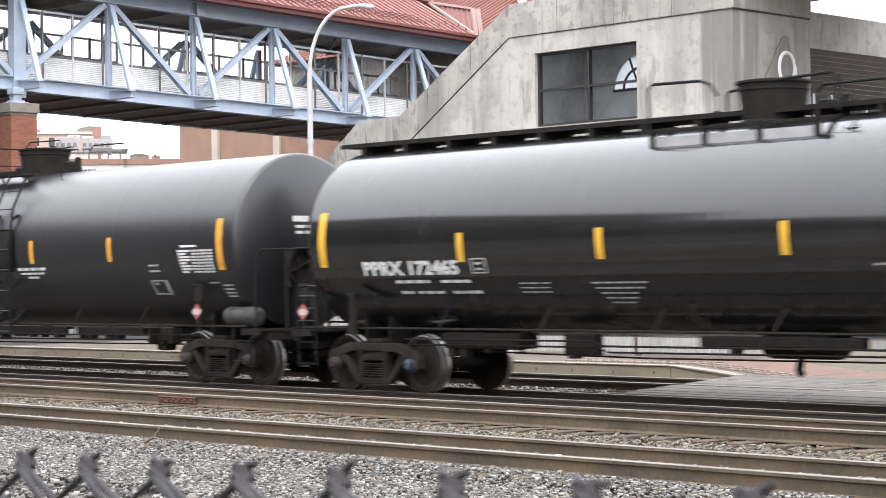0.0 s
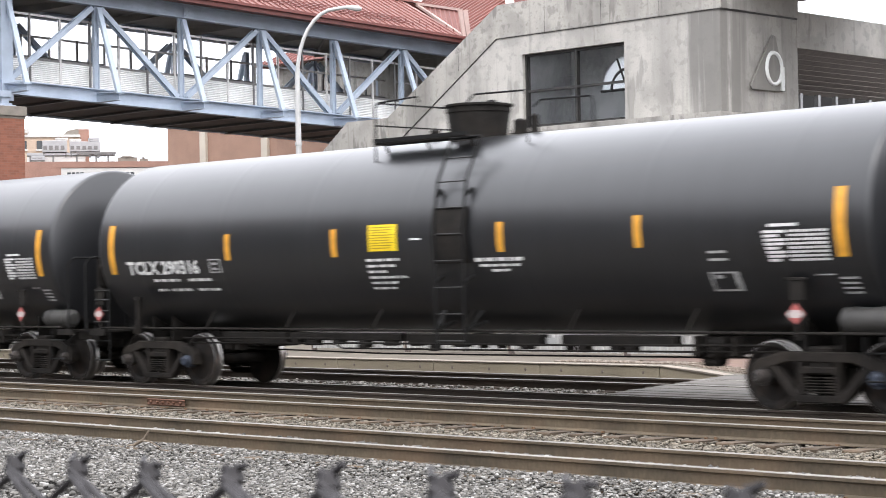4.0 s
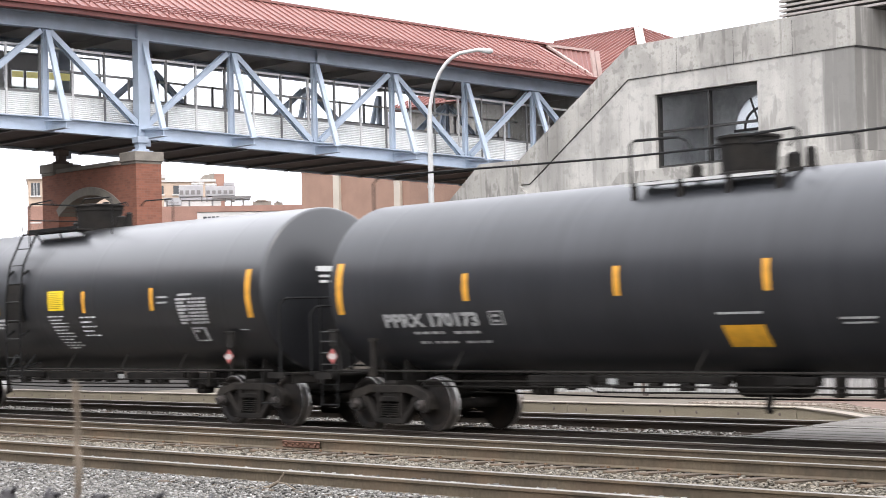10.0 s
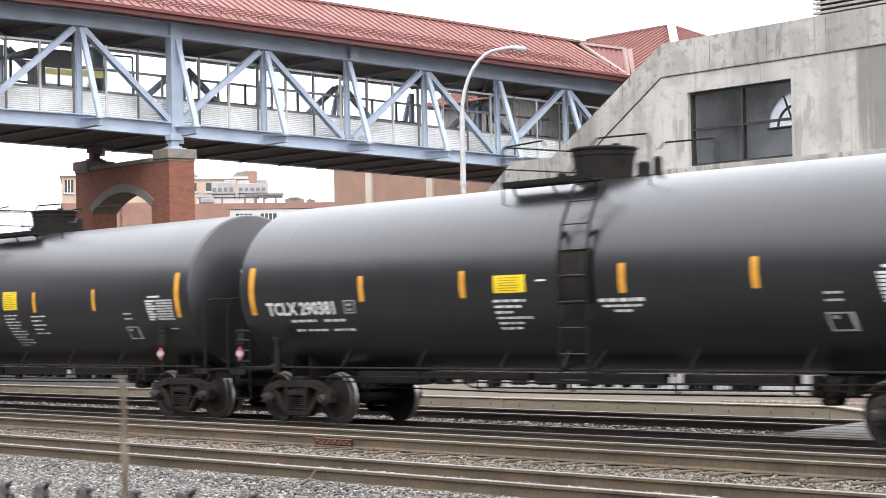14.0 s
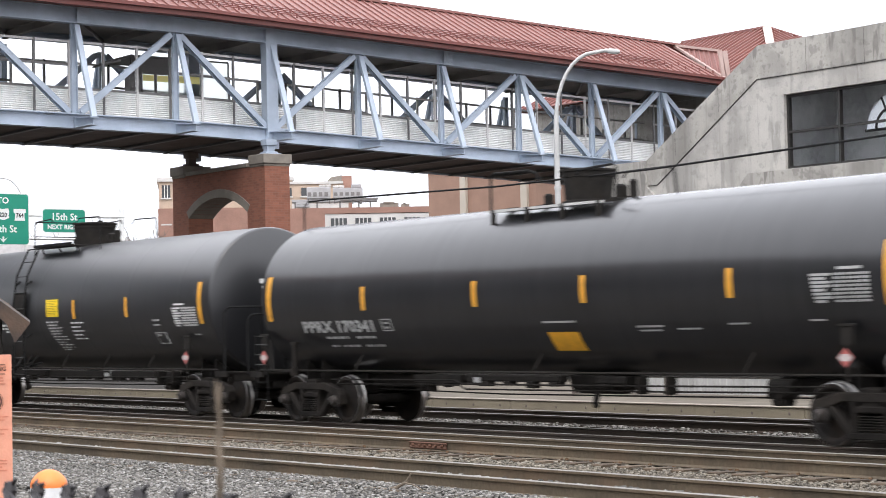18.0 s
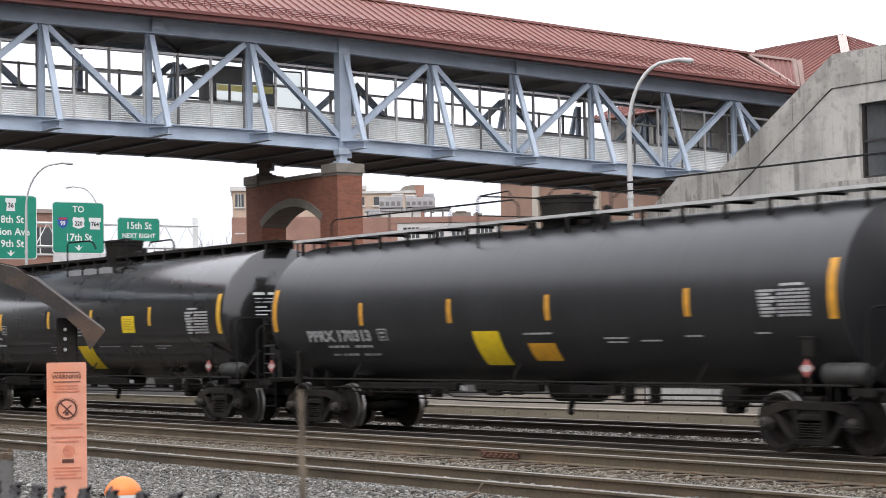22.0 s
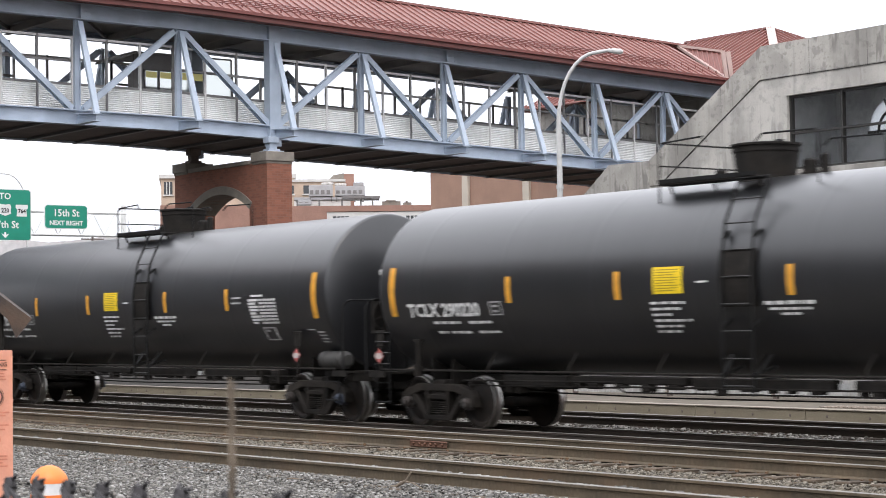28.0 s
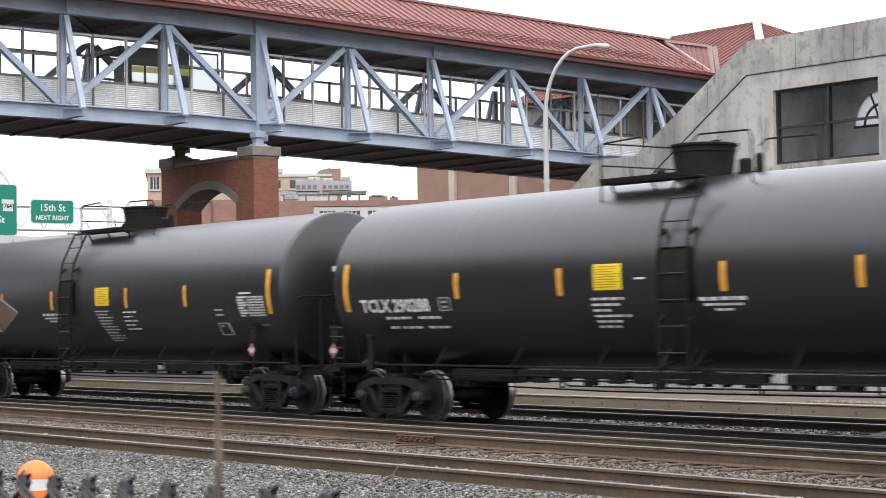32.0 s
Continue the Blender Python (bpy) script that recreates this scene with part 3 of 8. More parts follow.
def ground():
    s = Shape()
    xs = [-2500, -900, -300, -150, -90] + [-60 + 2.0 * i for i in range(36)] + [60, 150, 500, 2500]
    ys = [-2500, -600, -100, -30, -8] + [0.5 * i for i in range(0, 60)] + [40, 70, 150, 400, 1200, 3500]
    v = [(x, y, terrain(x, y) - 0.03) for y in ys for x in xs]
    n = len(xs)
    f = [(j * n + i, j * n + i + 1, (j + 1) * n + i + 1, (j + 1) * n + i) for j in range(len(ys) - 1) for i in range(n - 1)]
    s.add(v, f)
    single("ground", s, M_BALLAST_BED, "grey stony railway ground with fine crushed stone", "ground", kind="structure", smooth=40)


ground()

STONES = []
for _k in range(9):
    # broken stone: a block with every corner knocked to another place
    _c = np.array([(x, y, z) for x in (-1, 1) for y in (-1, 1) for z in (-1, 1)], float)
    _c = _c * np.array([[0.55 + 0.6 * random.random() for _a in range(3)] for _b in range(8)])
    _f = np.array([(0, 1, 3), (0, 3, 2), (4, 6, 7), (4, 7, 5), (0, 4, 5), (0, 5, 1), (2, 3, 7), (2, 7, 6), (0, 2, 6), (0, 6, 4), (1, 5, 7), (1, 7, 3)])
    STONES.append((_c * 0.78, _f))


def ballast(name, count, where, size, label, mat=M_BALLAST):
    """Loose crushed stones, each a rough block of its own; where(rng) gives x, y, z of each."""
    rng = np.random.default_rng(11 + count)
    px, py, pz = where(rng, count)
    vs, fs, k = [], [], 0
    for i in range(count):
        sv, sf = STONES[i % 9]
        sc = size * (0.40 + 1.05 * rng.random()) * np.array([1.3, 0.5 + 0.6 * rng.random(), 0.32 + 0.33 * rng.random()])
        a, b = rng.random() * 6.283, (rng.random() - 0.5) * 1.5
        ca, sa, cb, sb = math.cos(a), math.sin(a), math.cos(b), math.sin(b)
        r = np.array([[ca, -sa * cb, sa * sb], [sa, ca * cb, -ca * sb], [0, sb, cb]])
        vs.append((sv * sc) @ r.T + (px[i], py[i], pz[i]))
        fs.append(sf + k)
        k += len(sv)
    me = bpy.data.meshes.new(name)
    allv, allf = np.concatenate(vs), np.concatenate(fs)
    me.vertices.add(len(allv))
    me.vertices.foreach_set("co", allv.ravel())
    me.loops.add(allf.size)
    me.loops.foreach_set("vertex_index", allf.ravel())
    me.polygons.add(len(allf))
    me.polygons.foreach_set("loop_start", np.arange(0, allf.size, 3))
    me.polygons.foreach_set("loop_total", np.full(len(allf), 3))
    me.update()
    me.materials.append(mat)
    return tagged(new(name, me), label, "ballast", kind="stuff")


def wedge(y0, y1, lo, hi, zt):
    """Scatter in a band, within the bearings lo to hi (tangents) seen from the lens, over heights zt(y)."""
    def where(rng, n):
        y = y0 + (y1 - y0) * rng.random(n)
        x = -y * (lo + (hi - lo) * rng.random(n))
        z = np.array([zt(v) for v in y]) + 0.028 * rng.random(n)
        return x, y, z
    return where


ballast("ballast_shelf", 92000, wedge(10.6, 13.36, 0.66, 2.4, lambda y: -0.095 + 0.075 * max(0.0, min(1.0, (y - 12.6) / 0.5))), 0.0178, "loose grey and white crushed stone beside the near rail")
ballast("ballast_bank", 9000, wedge(7.0, 10.6, 0.66, 2.4, lambda y: terrain(0, y) - 0.005), 0.034, "loose grey crushed stone on the low bank")
ballast("ballast_near_track", 15000, wedge(13.52, 14.80, 0.62, 2.5, lambda y: -0.045), 0.030, "crushed stone between the rails of a track")
ballast("ballast_between_tracks", 46000, wedge(15.0, 17.3, 0.60, 2.5, lambda y: -0.072 + 0.016 * max(0.0, min(1.0, (y - 16.45) / 0.6))), 0.021, "crushed stone between two tracks, dusted brown", M_BALLAST_BROWN)
ballast("ballast_middle_track", 12000, wedge(17.5, 18.8, 0.60, 2.5, lambda y: -0.045), 0.032, "crushed stone between the rails of a track")
ballast("ballast_far", 13000, wedge(19.1, 23.3, 0.58, 2.5, lambda y: -0.225), 0.034, "dark crushed stone under the train", M_BALLAST_DARK)
ballast("ballast_back", 17000, wedge(23.3, 28.2, 0.58, 2.5, lambda y: -0.165), 0.030, "pale crushed stone between the train and the platform", M_BALLAST_PALE)

RAIL_HEAD = [(-0.037, -0.006), (-0.031, 0.0), (0.031, 0.0), (0.037, -0.006), (0.037, -0.034), (0.010, -0.046), (0.009, -0.142), (0.070, -0.162), (0.073, -0.172), (-0.073, -0.172), (-0.070, -0.162), (-0.009, -0.142), (-0.010, -0.046), (-0.037, -0.034)]
TRACKS = [("near", 13.43, 0.150, 14.91, 0.119), ("middle", 17.40, 0.157, 18.89, 0.120), ("train", 21.30, 0.0, 22.80, -0.012), ("back", 25.25, 0.008, 26.75, 0.0)]
TIE_MESHES = []
for _k in range(4):
    _s = Shape()
    _l, _r = -0.45 - 0.12 * random.random(), 1.95 + 0.12 * random.random()
    _s.box(-0.115, 0.115, _l, _r, -0.20, 0.0, c=0.015)
    TIE_MESHES.append(_s.mesh("tie", [M_TIE]))
_plate = Shape().box(-0.10, 0.10, -0.19, 0.19, 0.0, 0.018)
for _a in (-0.06, 0.06):
    for _b in (-0.115, 0.115):
        _plate.box(_a - 0.014, _a + 0.014, _b - 0.014, _b + 0.022, 0.018, 0.040 + 0.012 * (_a > 0))
PLATE_MESH = _plate.mesh("tie_plate", [M_PLATE_RUST])


def track(key, ya, za, yb, zb):
    t = thing("track", "steel railway track on wooden ties in crushed stone, rails rusty brown with bright heads", "railway track", (0, 0, 0), "parallel tracks", "structure")
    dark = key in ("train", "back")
    for y, z in ((ya, za), (yb, zb)):
        s = Shape()
        n = len(RAIL_HEAD)
        v = [(x, y + p, z + q) for x in (-260, 45) for p, q in RAIL_HEAD]
        f = [(i, (i + 1) % n, n + (i + 1) % n, n + i) for i in range(n)]
        s.add(v, f)
        s.m = [1 if i in (0, 1, 2) else 0 for i in range(n)]
        part("rail", s, [M_RAIL_DARK if dark else M_RAIL, M_RAIL_HEAD], t)
    x0, x1 = (-46.0, -6.0) if key in ("near", "middle") else (-60.0, -8.0)
    for i in range(int((x1 - x0) / 0.53)):
        x = x0 + 0.53 * i + 0.05 * random.uniform(-1, 1)
        o = part("tie", TIE_MESHES[i % 4], M_TIE, t)
        o.location = (x, ya, za - 0.176)
        o.rotation_euler = (math.atan2(zb - za, yb - ya), 0, radians(random.uniform(-1.5, 1.5)))
        if key in ("near", "middle"):
            for y, z in ((ya, za), (yb, zb)):
                if random.random() < 0.72:
                    o = part("tie_plate", PLATE_MESH, M_PLATE_RUST, t, at=(x + random.uniform(-0.03, 0.03), y + random.uniform(-0.03, 0.03), z - 0.192 - 0.022 * random.random()))
                    o.rotation_euler = (0, radians(random.uniform(-5, 5)), radians(random.uniform(-9, 9)))
    return t


for _t in TRACKS:
    track(*_t)

# the bolted rail joint in the middle track
jb = thing("rail_joint_bar", "rusty bolted joint bars on the side of a rail", "rail joint", (-23.2, 17.40, 0.157))
s = Shape().extrude([(-0.040, -0.150), (-0.058, -0.135), (-0.045, -0.095), (-0.062, -0.055), (-0.040, -0.040)], -0.46, 0.46)
part("bar", s, M_JOINT, jb, bevel=0.004)
for _x in (-0.36, -0.20, -0.07, 0.07, 0.20, 0.36):
    part("bolt", Shape().lathe([(-0.085, 0.0), (-0.085, 0.022), (-0.05, 0.024), (-0.05, 0.0)], "y", seg=6), M_JOINT, jb, at=(_x, 0, -0.095))


# ---- platform, paved crossing ----
PF = 28.3
curb = thing("platform_edge", "low beige concrete platform edge with bolt holes", "platform", (0, 0, 0), kind="structure")
HOLE = Shape().lathe([(-0.008, 0.0), (-0.008, 0.020), (-0.003, 0.030), (0.006, 0.032)], "y", seg=10).mesh("bolt_socket", [M_SOFFIT], 40)
for _i in range(15):
    _x = -67.6 + 3.0 * _i
    part("curb_block", Shape().box(_x, _x + 2.985, PF, PF + 0.45, -0.30, 0.105, c=0.02), M_CURB, curb)
    part("nosing", Shape().box(_x, _x + 2.985, PF - 0.02, PF + 0.30, 0.107, 0.125), M_NOSING, curb)
    for _b in (0.55, 1.6, 2.6):
        part("bolt_socket", HOLE, M_SOFFIT, curb, at=(_x + _b, PF, 0.0 + 0.02 * math.sin(_b * 7)))
part("ramp_block", Shape().plate([(-22.6, PF, -0.30), (-22.6, PF, 0.105), (-21.6, PF, 0.02), (-20.4, PF, -0.125), (-20.4, PF, -0.30)], (0, 0.45, 0)), M_CURB, curb)
part("ramp_nosing", Shape().plate([(-22.6, PF - 0.02, 0.107), (-22.6, PF - 0.02, 0.125), (-21.6, PF - 0.02, 0.04), (-20.4, PF - 0.02, -0.105), (-20.4, PF - 0.02, -0.12)], (0, 0.32, 0)), M_NOSING, curb)
# Dark ground added left of x = -46; its surface is assumed.
single("road", Shape().plate([(-200, PF + 0.40, -0.30), (-46.0, PF + 0.40, -0.30), (-46.0, PF + 0.40, 0.118), (-200, PF + 0.40, 0.118)], (0, 12.7, 0)), M_DARK_YARD, "dark yard surface behind the platform edge", "road", kind="structure")
single("pavement", Shape().plate([(-45.996, PF + 0.40, -0.30), (-22.6, PF + 0.40, -0.30), (-22.6, PF + 0.40, 0.118), (-45.996, PF + 0.40, 0.118)], (0, 12.7, 0)), M_PAVING, "pale concrete station pavement behind the platform edge", "pavement", kind="structure")
single("pavement_ramp", Shape().plate([(-22.598, PF + 0.40, -0.30), (-20.4, PF + 0.40, -0.30), (60, PF + 0.40, -0.30), (60, PF + 0.40, -0.10), (-20.4, PF + 0.40, -0.10), (-22.598, PF + 0.40, 0.118)], (0, 12.7, 0)), M_PAVING, "pale concrete pavement that ramps down to the crossing", "pavement", kind="structure")
tact = thing("tactile_strip", "grey brown raised warning strip in the paving", "paving strip", (0, 0, 0), kind="structure")
for _i in range(26):
    for _j in range(3):
        _x, _y = -25.8 + 0.20 * _i, PF + 0.62 + 0.24 * _j
        _z = 0.118 if _x < -22.6 else 0.118 - 0.218 * min(1.0, (_x + 22.6) / 2.2)
        part("tactile_tile", Shape().box(_x, _x + 0.13, _y, _y + 0.17, _z - 0.02, _z + 0.022), M_TACTILE, tact)
walkb = thing("brick_walk", "red brick paved walk beside the tracks", "paving", (0, 0, 0), kind="structure")
part("brick_field", Shape().box(-20.6, 20.0, PF + 0.5, PF + 3.6, -0.12, -0.088), M_BRICK_RED, walkb)
part("brick_field", Shape().plate([(-24.5, PF + 1.6, 0.126), (-22.6, PF + 1.5, 0.126), (-22.6, PF + 3.2, 0.126), (-24.5, PF + 3.2, 0.126)], (0, 0, 0.004)), M_BRICK_RED, walkb)
part("brick_field", Shape().plate([(-22.6, PF + 1.5, 0.126), (-20.5, PF + 0.7, -0.088), (-20.5, PF + 3.4, -0.088), (-22.6, PF + 3.2, 0.126)], (0, 0, 0.004)), M_BRICK_RED, walkb)
cross = thing("track_crossing", "weathered grey wooden plank crossing laid over a track", "crossing", (0, 0, 0), kind="structure")
for _y0, _y1, _n in ((22.96, 25.16, 6), (25.36, 26.66, 4), (26.86, 28.26, 4)):
    for _j in range(_n):
        _y, _w = _y0 + (_y1 - _y0) * _j / _n, (_y1 - _y0) / _n
        for _i in range(7):
            _x = -19.4 - 0.29 * (_y - 22.96) + 3.0 * _i
            part("plank", Shape().box(_x, _x + 2.98, _y, _y + _w - 0.015, -0.20, -0.006 + 0.012 * random.random(), c=0.012), M_PLANK, cross)


# low service wall and windows of the station basement behind the platform
sw = thing("station_base_wall", "low pale station wall with siding and dark doorways behind the platform", "wall", (0, 0, 0), kind="structure")
part("wall", Shape().box(-75, 20, 41.9, 42.2, -0.3, 1.6), M_BASE, sw)


def corrugated_sheet(x0, x1, z0, z1):
    """Upright folds of thin sheet metal."""
    v, k = [], int((x1 - x0) / 0.10)
    for i in range(2 * k + 1):
        y = 0.028 if (i // 2) % 2 else 0.0
        x = x0 + (x1 - x0) * (i + (0.25 if i % 2 else -0.25) * (0 < i < 2 * k)) / (2 * k)
        v += [(x, y, z0), (x, y, z1)]
    return Shape().add(v, [(2 * i, 2 * i + 2, 2 * i + 3, 2 * i + 1) for i in range(2 * k)])


barrier = thing("corrugated_barrier", "low weathered pale corrugated metal barrier on dark posts behind the platform", "barrier", (0, 31.4, 0.118), kind="structure")
for _i in range(4):
    _x = -36.0 + 3.33 * _i
    part("siding_panel", corrugated_sheet(_x + 0.06, _x + 3.27, 0.06, 1.25), M_SIDING, barrier)
    part("capping", Shape().box(_x, _x + 3.33, -0.03, 0.06, 1.25, 1.31), M_STEEL_GREY, barrier)
    part("post", Shape().box(_x - 0.05, _x + 0.05, 0.04, 0.14, -0.02, 1.25, c=0.008), M_SOFFIT, barrier)


# ---- footbridge ----
BX, BW = -52.0, 4.9
NODES = [32.88 + 3.43 * k for k in range(-8, 8)]


def sag(y):
    return -0.006 * (y - 22.6) - 0.026 * max(0.0, y - 30.0)


bridge = thing("footbridge", "covered footbridge with pale blue steel trusses and a red metal roof", "footbridge", (0, 0, 0))
Y0, Y1 = -11.0, 55.5


def chord(name, x, zlo, zhi, w):
    s = Shape()
    ys = [Y0] + [y for y in NODES if Y0 < y < Y1] + [Y1]
    h = (zhi - zlo)
    for a, b in zip(ys[:-1], ys[1:]):
        s.beam((x, a, (zlo + zhi) / 2 + sag(a)), (x, b, (zlo + zhi) / 2 + sag(b)), w, h, kind="I")
    return part(name, s, M_BLUE, bridge)


for _x in (BX, BX - BW):
    chord("top_chord", _x, 11.12 if _x == BX else 11.36, 11.60, 0.30)
    chord("bottom_chord", _x, 7.97, 8.42, 0.32)
    for _k, _y in enumerate(NODES):
        _d = sag(_y)
        pier_post = abs(_y - 32.88) < 0.1
        if pier_post:
            part("truss_post", Shape().beam((_x, _y, 7.75 + _d), (_x, _y, 11.60 + _d), 0.34, 0.42, up=(0, 1, 0)), M_BLUE, bridge)
        else:
            part("truss_vertical", Shape().beam((_x, _y, 8.40 + _d), (_x, _y, 11.14 + _d), 0.13, 0.18, up=(0, 1, 0), kind="I"), M_BLUE, bridge)
        _o = 1 if _x == BX else -1
        _bk = Shape().plate([(_x, _y - 0.01, 8.28 + _d), (_x + _o * 1.25, _y - 0.01, 8.18 + _d), (_x + _o * 1.25, _y - 0.01, 7.99 + _d), (_x, _y - 0.01, 7.99 + _d)], (0, 0.02, 0))
        _bk.plate([(_x + _o * 0.17, _y - 0.12, 7.97 + _d), (_x + _o * 1.28, _y - 0.12, 7.97 + _d), (_x + _o * 1.28, _y + 0.12, 7.97 + _d), (_x + _o * 0.17, _y + 0.12, 7.97 + _d)], (0, 0, 0.02))
        _bk.plate([(_x + _o * 0.17, _y - 0.14, 8.27 + _d), (_x + _o * 1.30, _y - 0.14, 8.175 + _d), (_x + _o * 1.30, _y + 0.14, 8.175 + _d), (_x + _o * 0.17, _y + 0.14, 8.27 + _d)], (0, 0, 0.025))
        if _x == BX:
            part("outrigger", _bk, M_BLUE, bridge)
        part("brace_strut", Shape().beam((_x + _o * 0.12, _y + 0.04, 11.05 + _d), (_x + _o * 1.18, _y + 0.04, 8.20 + _d), 0.11, 0.17, up=(0, 1, 0)), M_BLUE, bridge)
        if _k % 2 == 1:
            for _q in (_k - 1, _k + 1):
                if 0 <= _q < len(NODES):
                    _yb = NODES[_q]
                    _t = 0.16 if _yb > _y else -0.16
                    part("diagonal", Shape().beam((_x, _y + _t, 11.05 + _d), (_x, _yb - _t * 1.2, 8.45 + sag(_yb)), 0.17, 0.22, up=(1, 0, 0), kind="I"), M_BLUE, bridge)
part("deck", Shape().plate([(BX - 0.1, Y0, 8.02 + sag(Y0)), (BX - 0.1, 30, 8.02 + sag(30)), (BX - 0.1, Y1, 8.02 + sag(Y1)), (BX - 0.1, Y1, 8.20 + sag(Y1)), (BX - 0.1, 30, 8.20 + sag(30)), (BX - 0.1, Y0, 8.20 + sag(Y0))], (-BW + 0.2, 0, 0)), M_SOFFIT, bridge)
for _i in range(34):
    _y = NODES[0] - 1.1 + 1.715 * _i
    if _y > Y1:
        break
    part("floor_beam", Shape().beam((BX, _y, 7.99 + sag(_y)), (BX - BW, _y, 7.99 + sag(_y)), 0.14, 0.12, kind="I"), M_MULLION, bridge)
part("ceiling_lining", Shape().plate([(BX + 0.3, Y0, 11.62 + sag(Y0)), (BX + 0.3, 30, 11.62 + sag(30)), (BX + 0.3, Y1, 11.62 + sag(Y1)), (BX + 0.3, Y1, 11.70 + sag(Y1)), (BX + 0.3, 30, 11.70 + sag(30)), (BX + 0.3, Y0, 11.70 + sag(Y0))], (-BW - 0.6, 0, 0)), M_CEIL, bridge)
for _i in range(len(NODES) - 1):
    _a, _b = NODES[_i], NODES[_i + 1]
    part("ceiling_brace", Shape().beam((BX - 0.2, _a, 11.45 + sag(_a)), (BX - BW + 0.2, _b, 11.45 + sag(_b)), 0.08, 0.12), M_MULLION, bridge)
    part("ceiling_beam", Shape().beam((BX, _a, 11.42 + sag(_a)), (BX - BW, _a, 11.42 + sag(_a)), 0.16, 0.26, kind="I"), M_CEIL, bridge)

BOLT_MESH = Shape().lathe([(0.0, 0.022), (0.018, 0.020), (0.018, 0.0)], "x", (0, 0, 0), 6).mesh("bolt", [M_BLUE])


def corrugated(w, h):
    s = Shape()
    n = 14
    pts = []
    for i in range(n * 2 + 1):
        z = h * i / (n * 2)
        pts.append((0.0 if i % 2 else 0.022, z))
    v = [(d, y, z) for y in (0, w) for d, z in pts]
    k = len(pts)
    f = [(i, i + 1, k + i + 1, k + i) for i in range(k - 1)]
    s.add(v, f)
    v2 = [(-0.01, y, z) for y in (0, w) for z in (0, h)]
    s.add(v2, [(0, 1, 3, 2)])
    return s


CORR_MESH = corrugated(1.075, 0.86).mesh("corrugated_panel", [M_CORR])
for _side, _x in ((0, BX - 0.42), (1, BX - BW + 0.42)):
    for _i in range(len(NODES) - 1):
        _a = NODES[_i]
        for _j in range(3):
            _y = _a + 0.05 + 1.143 * _j
            _d = sag(_y)
            _sl = math.atan2(sag(_y + 1) - _d, 1)
            o = part("corrugated_panel", CORR_MESH, M_CORR, bridge, at=(_x, _y + 0.03, 8.36 + _d))
            o.rotation_euler = (_sl, 0, 0)
            part("mullion", Shape().box(-0.035, 0.035, -0.035, 0.035, 0, 2.35), M_MULLION if (_i + _j) % 2 else M_FRAME_W, bridge, at=(_x, _y, 8.34 + _d))
            if _side == 0 and _i % 3 != 1:
                part("pane", Shape().box(-0.006, 0.006, 0.05, 1.08, 0.93, 2.28), M_GLASS, bridge, at=(_x, _y, 8.34 + _d)).visible_shadow = False
        _d0, _d1 = sag(_a), sag(_a + 3.43)
        for _h in ((0.90, 1.60, 2.30) if _i % 2 else (0.90, 2.30)):
            part("window_rail", Shape().beam((_x, _a, 8.34 + _h + _d0), (_x, _a + 3.43, 8.34 + _h + _d1), 0.06, 0.07), M_FRAME_W if _h > 2 else M_MULLION, bridge)
kiosk = thing("bridge_kiosk", "small brown booth with pale windows and yellow light inside the footbridge", "kiosk", (BX - 3.4, 30.12, 8.2))
for _x in (-0.90, 0.86):
    part("dado", Shape().box(_x, _x + 0.04, -0.87, 2.73, 0.0, 1.12), M_MULLION, kiosk)
part("corner_post", Shape().box(0.50, 0.90, -0.87, -0.49, 1.12, 2.10), M_MULLION, kiosk, bevel=0.01)
part("corner_post", Shape().box(0.80, 0.90, 0.60, 0.84, 1.12, 2.42), M_MULLION, kiosk, bevel=0.01)
part("fascia", Shape().box(0.88, 0.93, -0.87, 0.62, 1.95, 2.44), M_MULLION, kiosk)
part("roof", Shape().plate([(-1.0, -1.24, 2.26), (-1.0, -0.86, 2.42), (-1.0, 0.66, 2.445), (-1.0, 0.66, 2.50), (-1.0, -0.90, 2.50), (-1.0, -1.24, 2.32)], (2.0, 0, 0)), M_MULLION, kiosk)
for _y0, _y1, _z1 in ((-0.46, 0.0, 1.92), (0.06, 0.56, 1.92), (0.87, 1.68, 1.95), (1.76, 2.73, 2.45)):
    _w = part("booth_window", Shape().box(0.885, 0.895, _y0, _y1, 1.14, _z1), M_BOOTH_GLASS, kiosk, "pale frosted booth window")
    if _z1 < 2.2:
        part("lit_strip", Shape().box(0.897, 0.903, _y0 + 0.03, _y1 - 0.03, 1.70, _z1 - 0.02), M_LAMP_Y, _w, "yellow glow of the light in the booth")
    for _y in (_y0 - 0.03, _y1 - 0.01):
        part("window_bar", Shape().box(0.88, 0.92, _y, _y + 0.04, 1.12, _z1 + 0.03), M_MULLION, _w)
    part("window_bar", Shape().box(0.88, 0.92, _y0, _y1, _z1, _z1 + 0.05), M_MULLION, _w)

# roof of the footbridge, panel by panel
RE, RR = BX + 0.95, BX - BW / 2
ROOF_Z0, ROOF_Z1 = 11.72, 13.50
SLOPE = (ROOF_Z1 - ROOF_Z0) / (RE - RR)
PANEL = 0.36


def roof_panel_mesh(run, rise):
    s = Shape()
    s.plate([(0, 0, 0), (0, PANEL, 0), (-run, PANEL, rise), (-run, 0, rise)], (0, 0, 0.03))
    s.plate([(0, -0.02, 0.03), (0, 0.02, 0.03), (-run, 0.02, rise + 0.03), (-run, -0.02, rise + 0.03)], (0, 0, 0.055))
    return s.mesh("roof_panel", [M_ROOF])


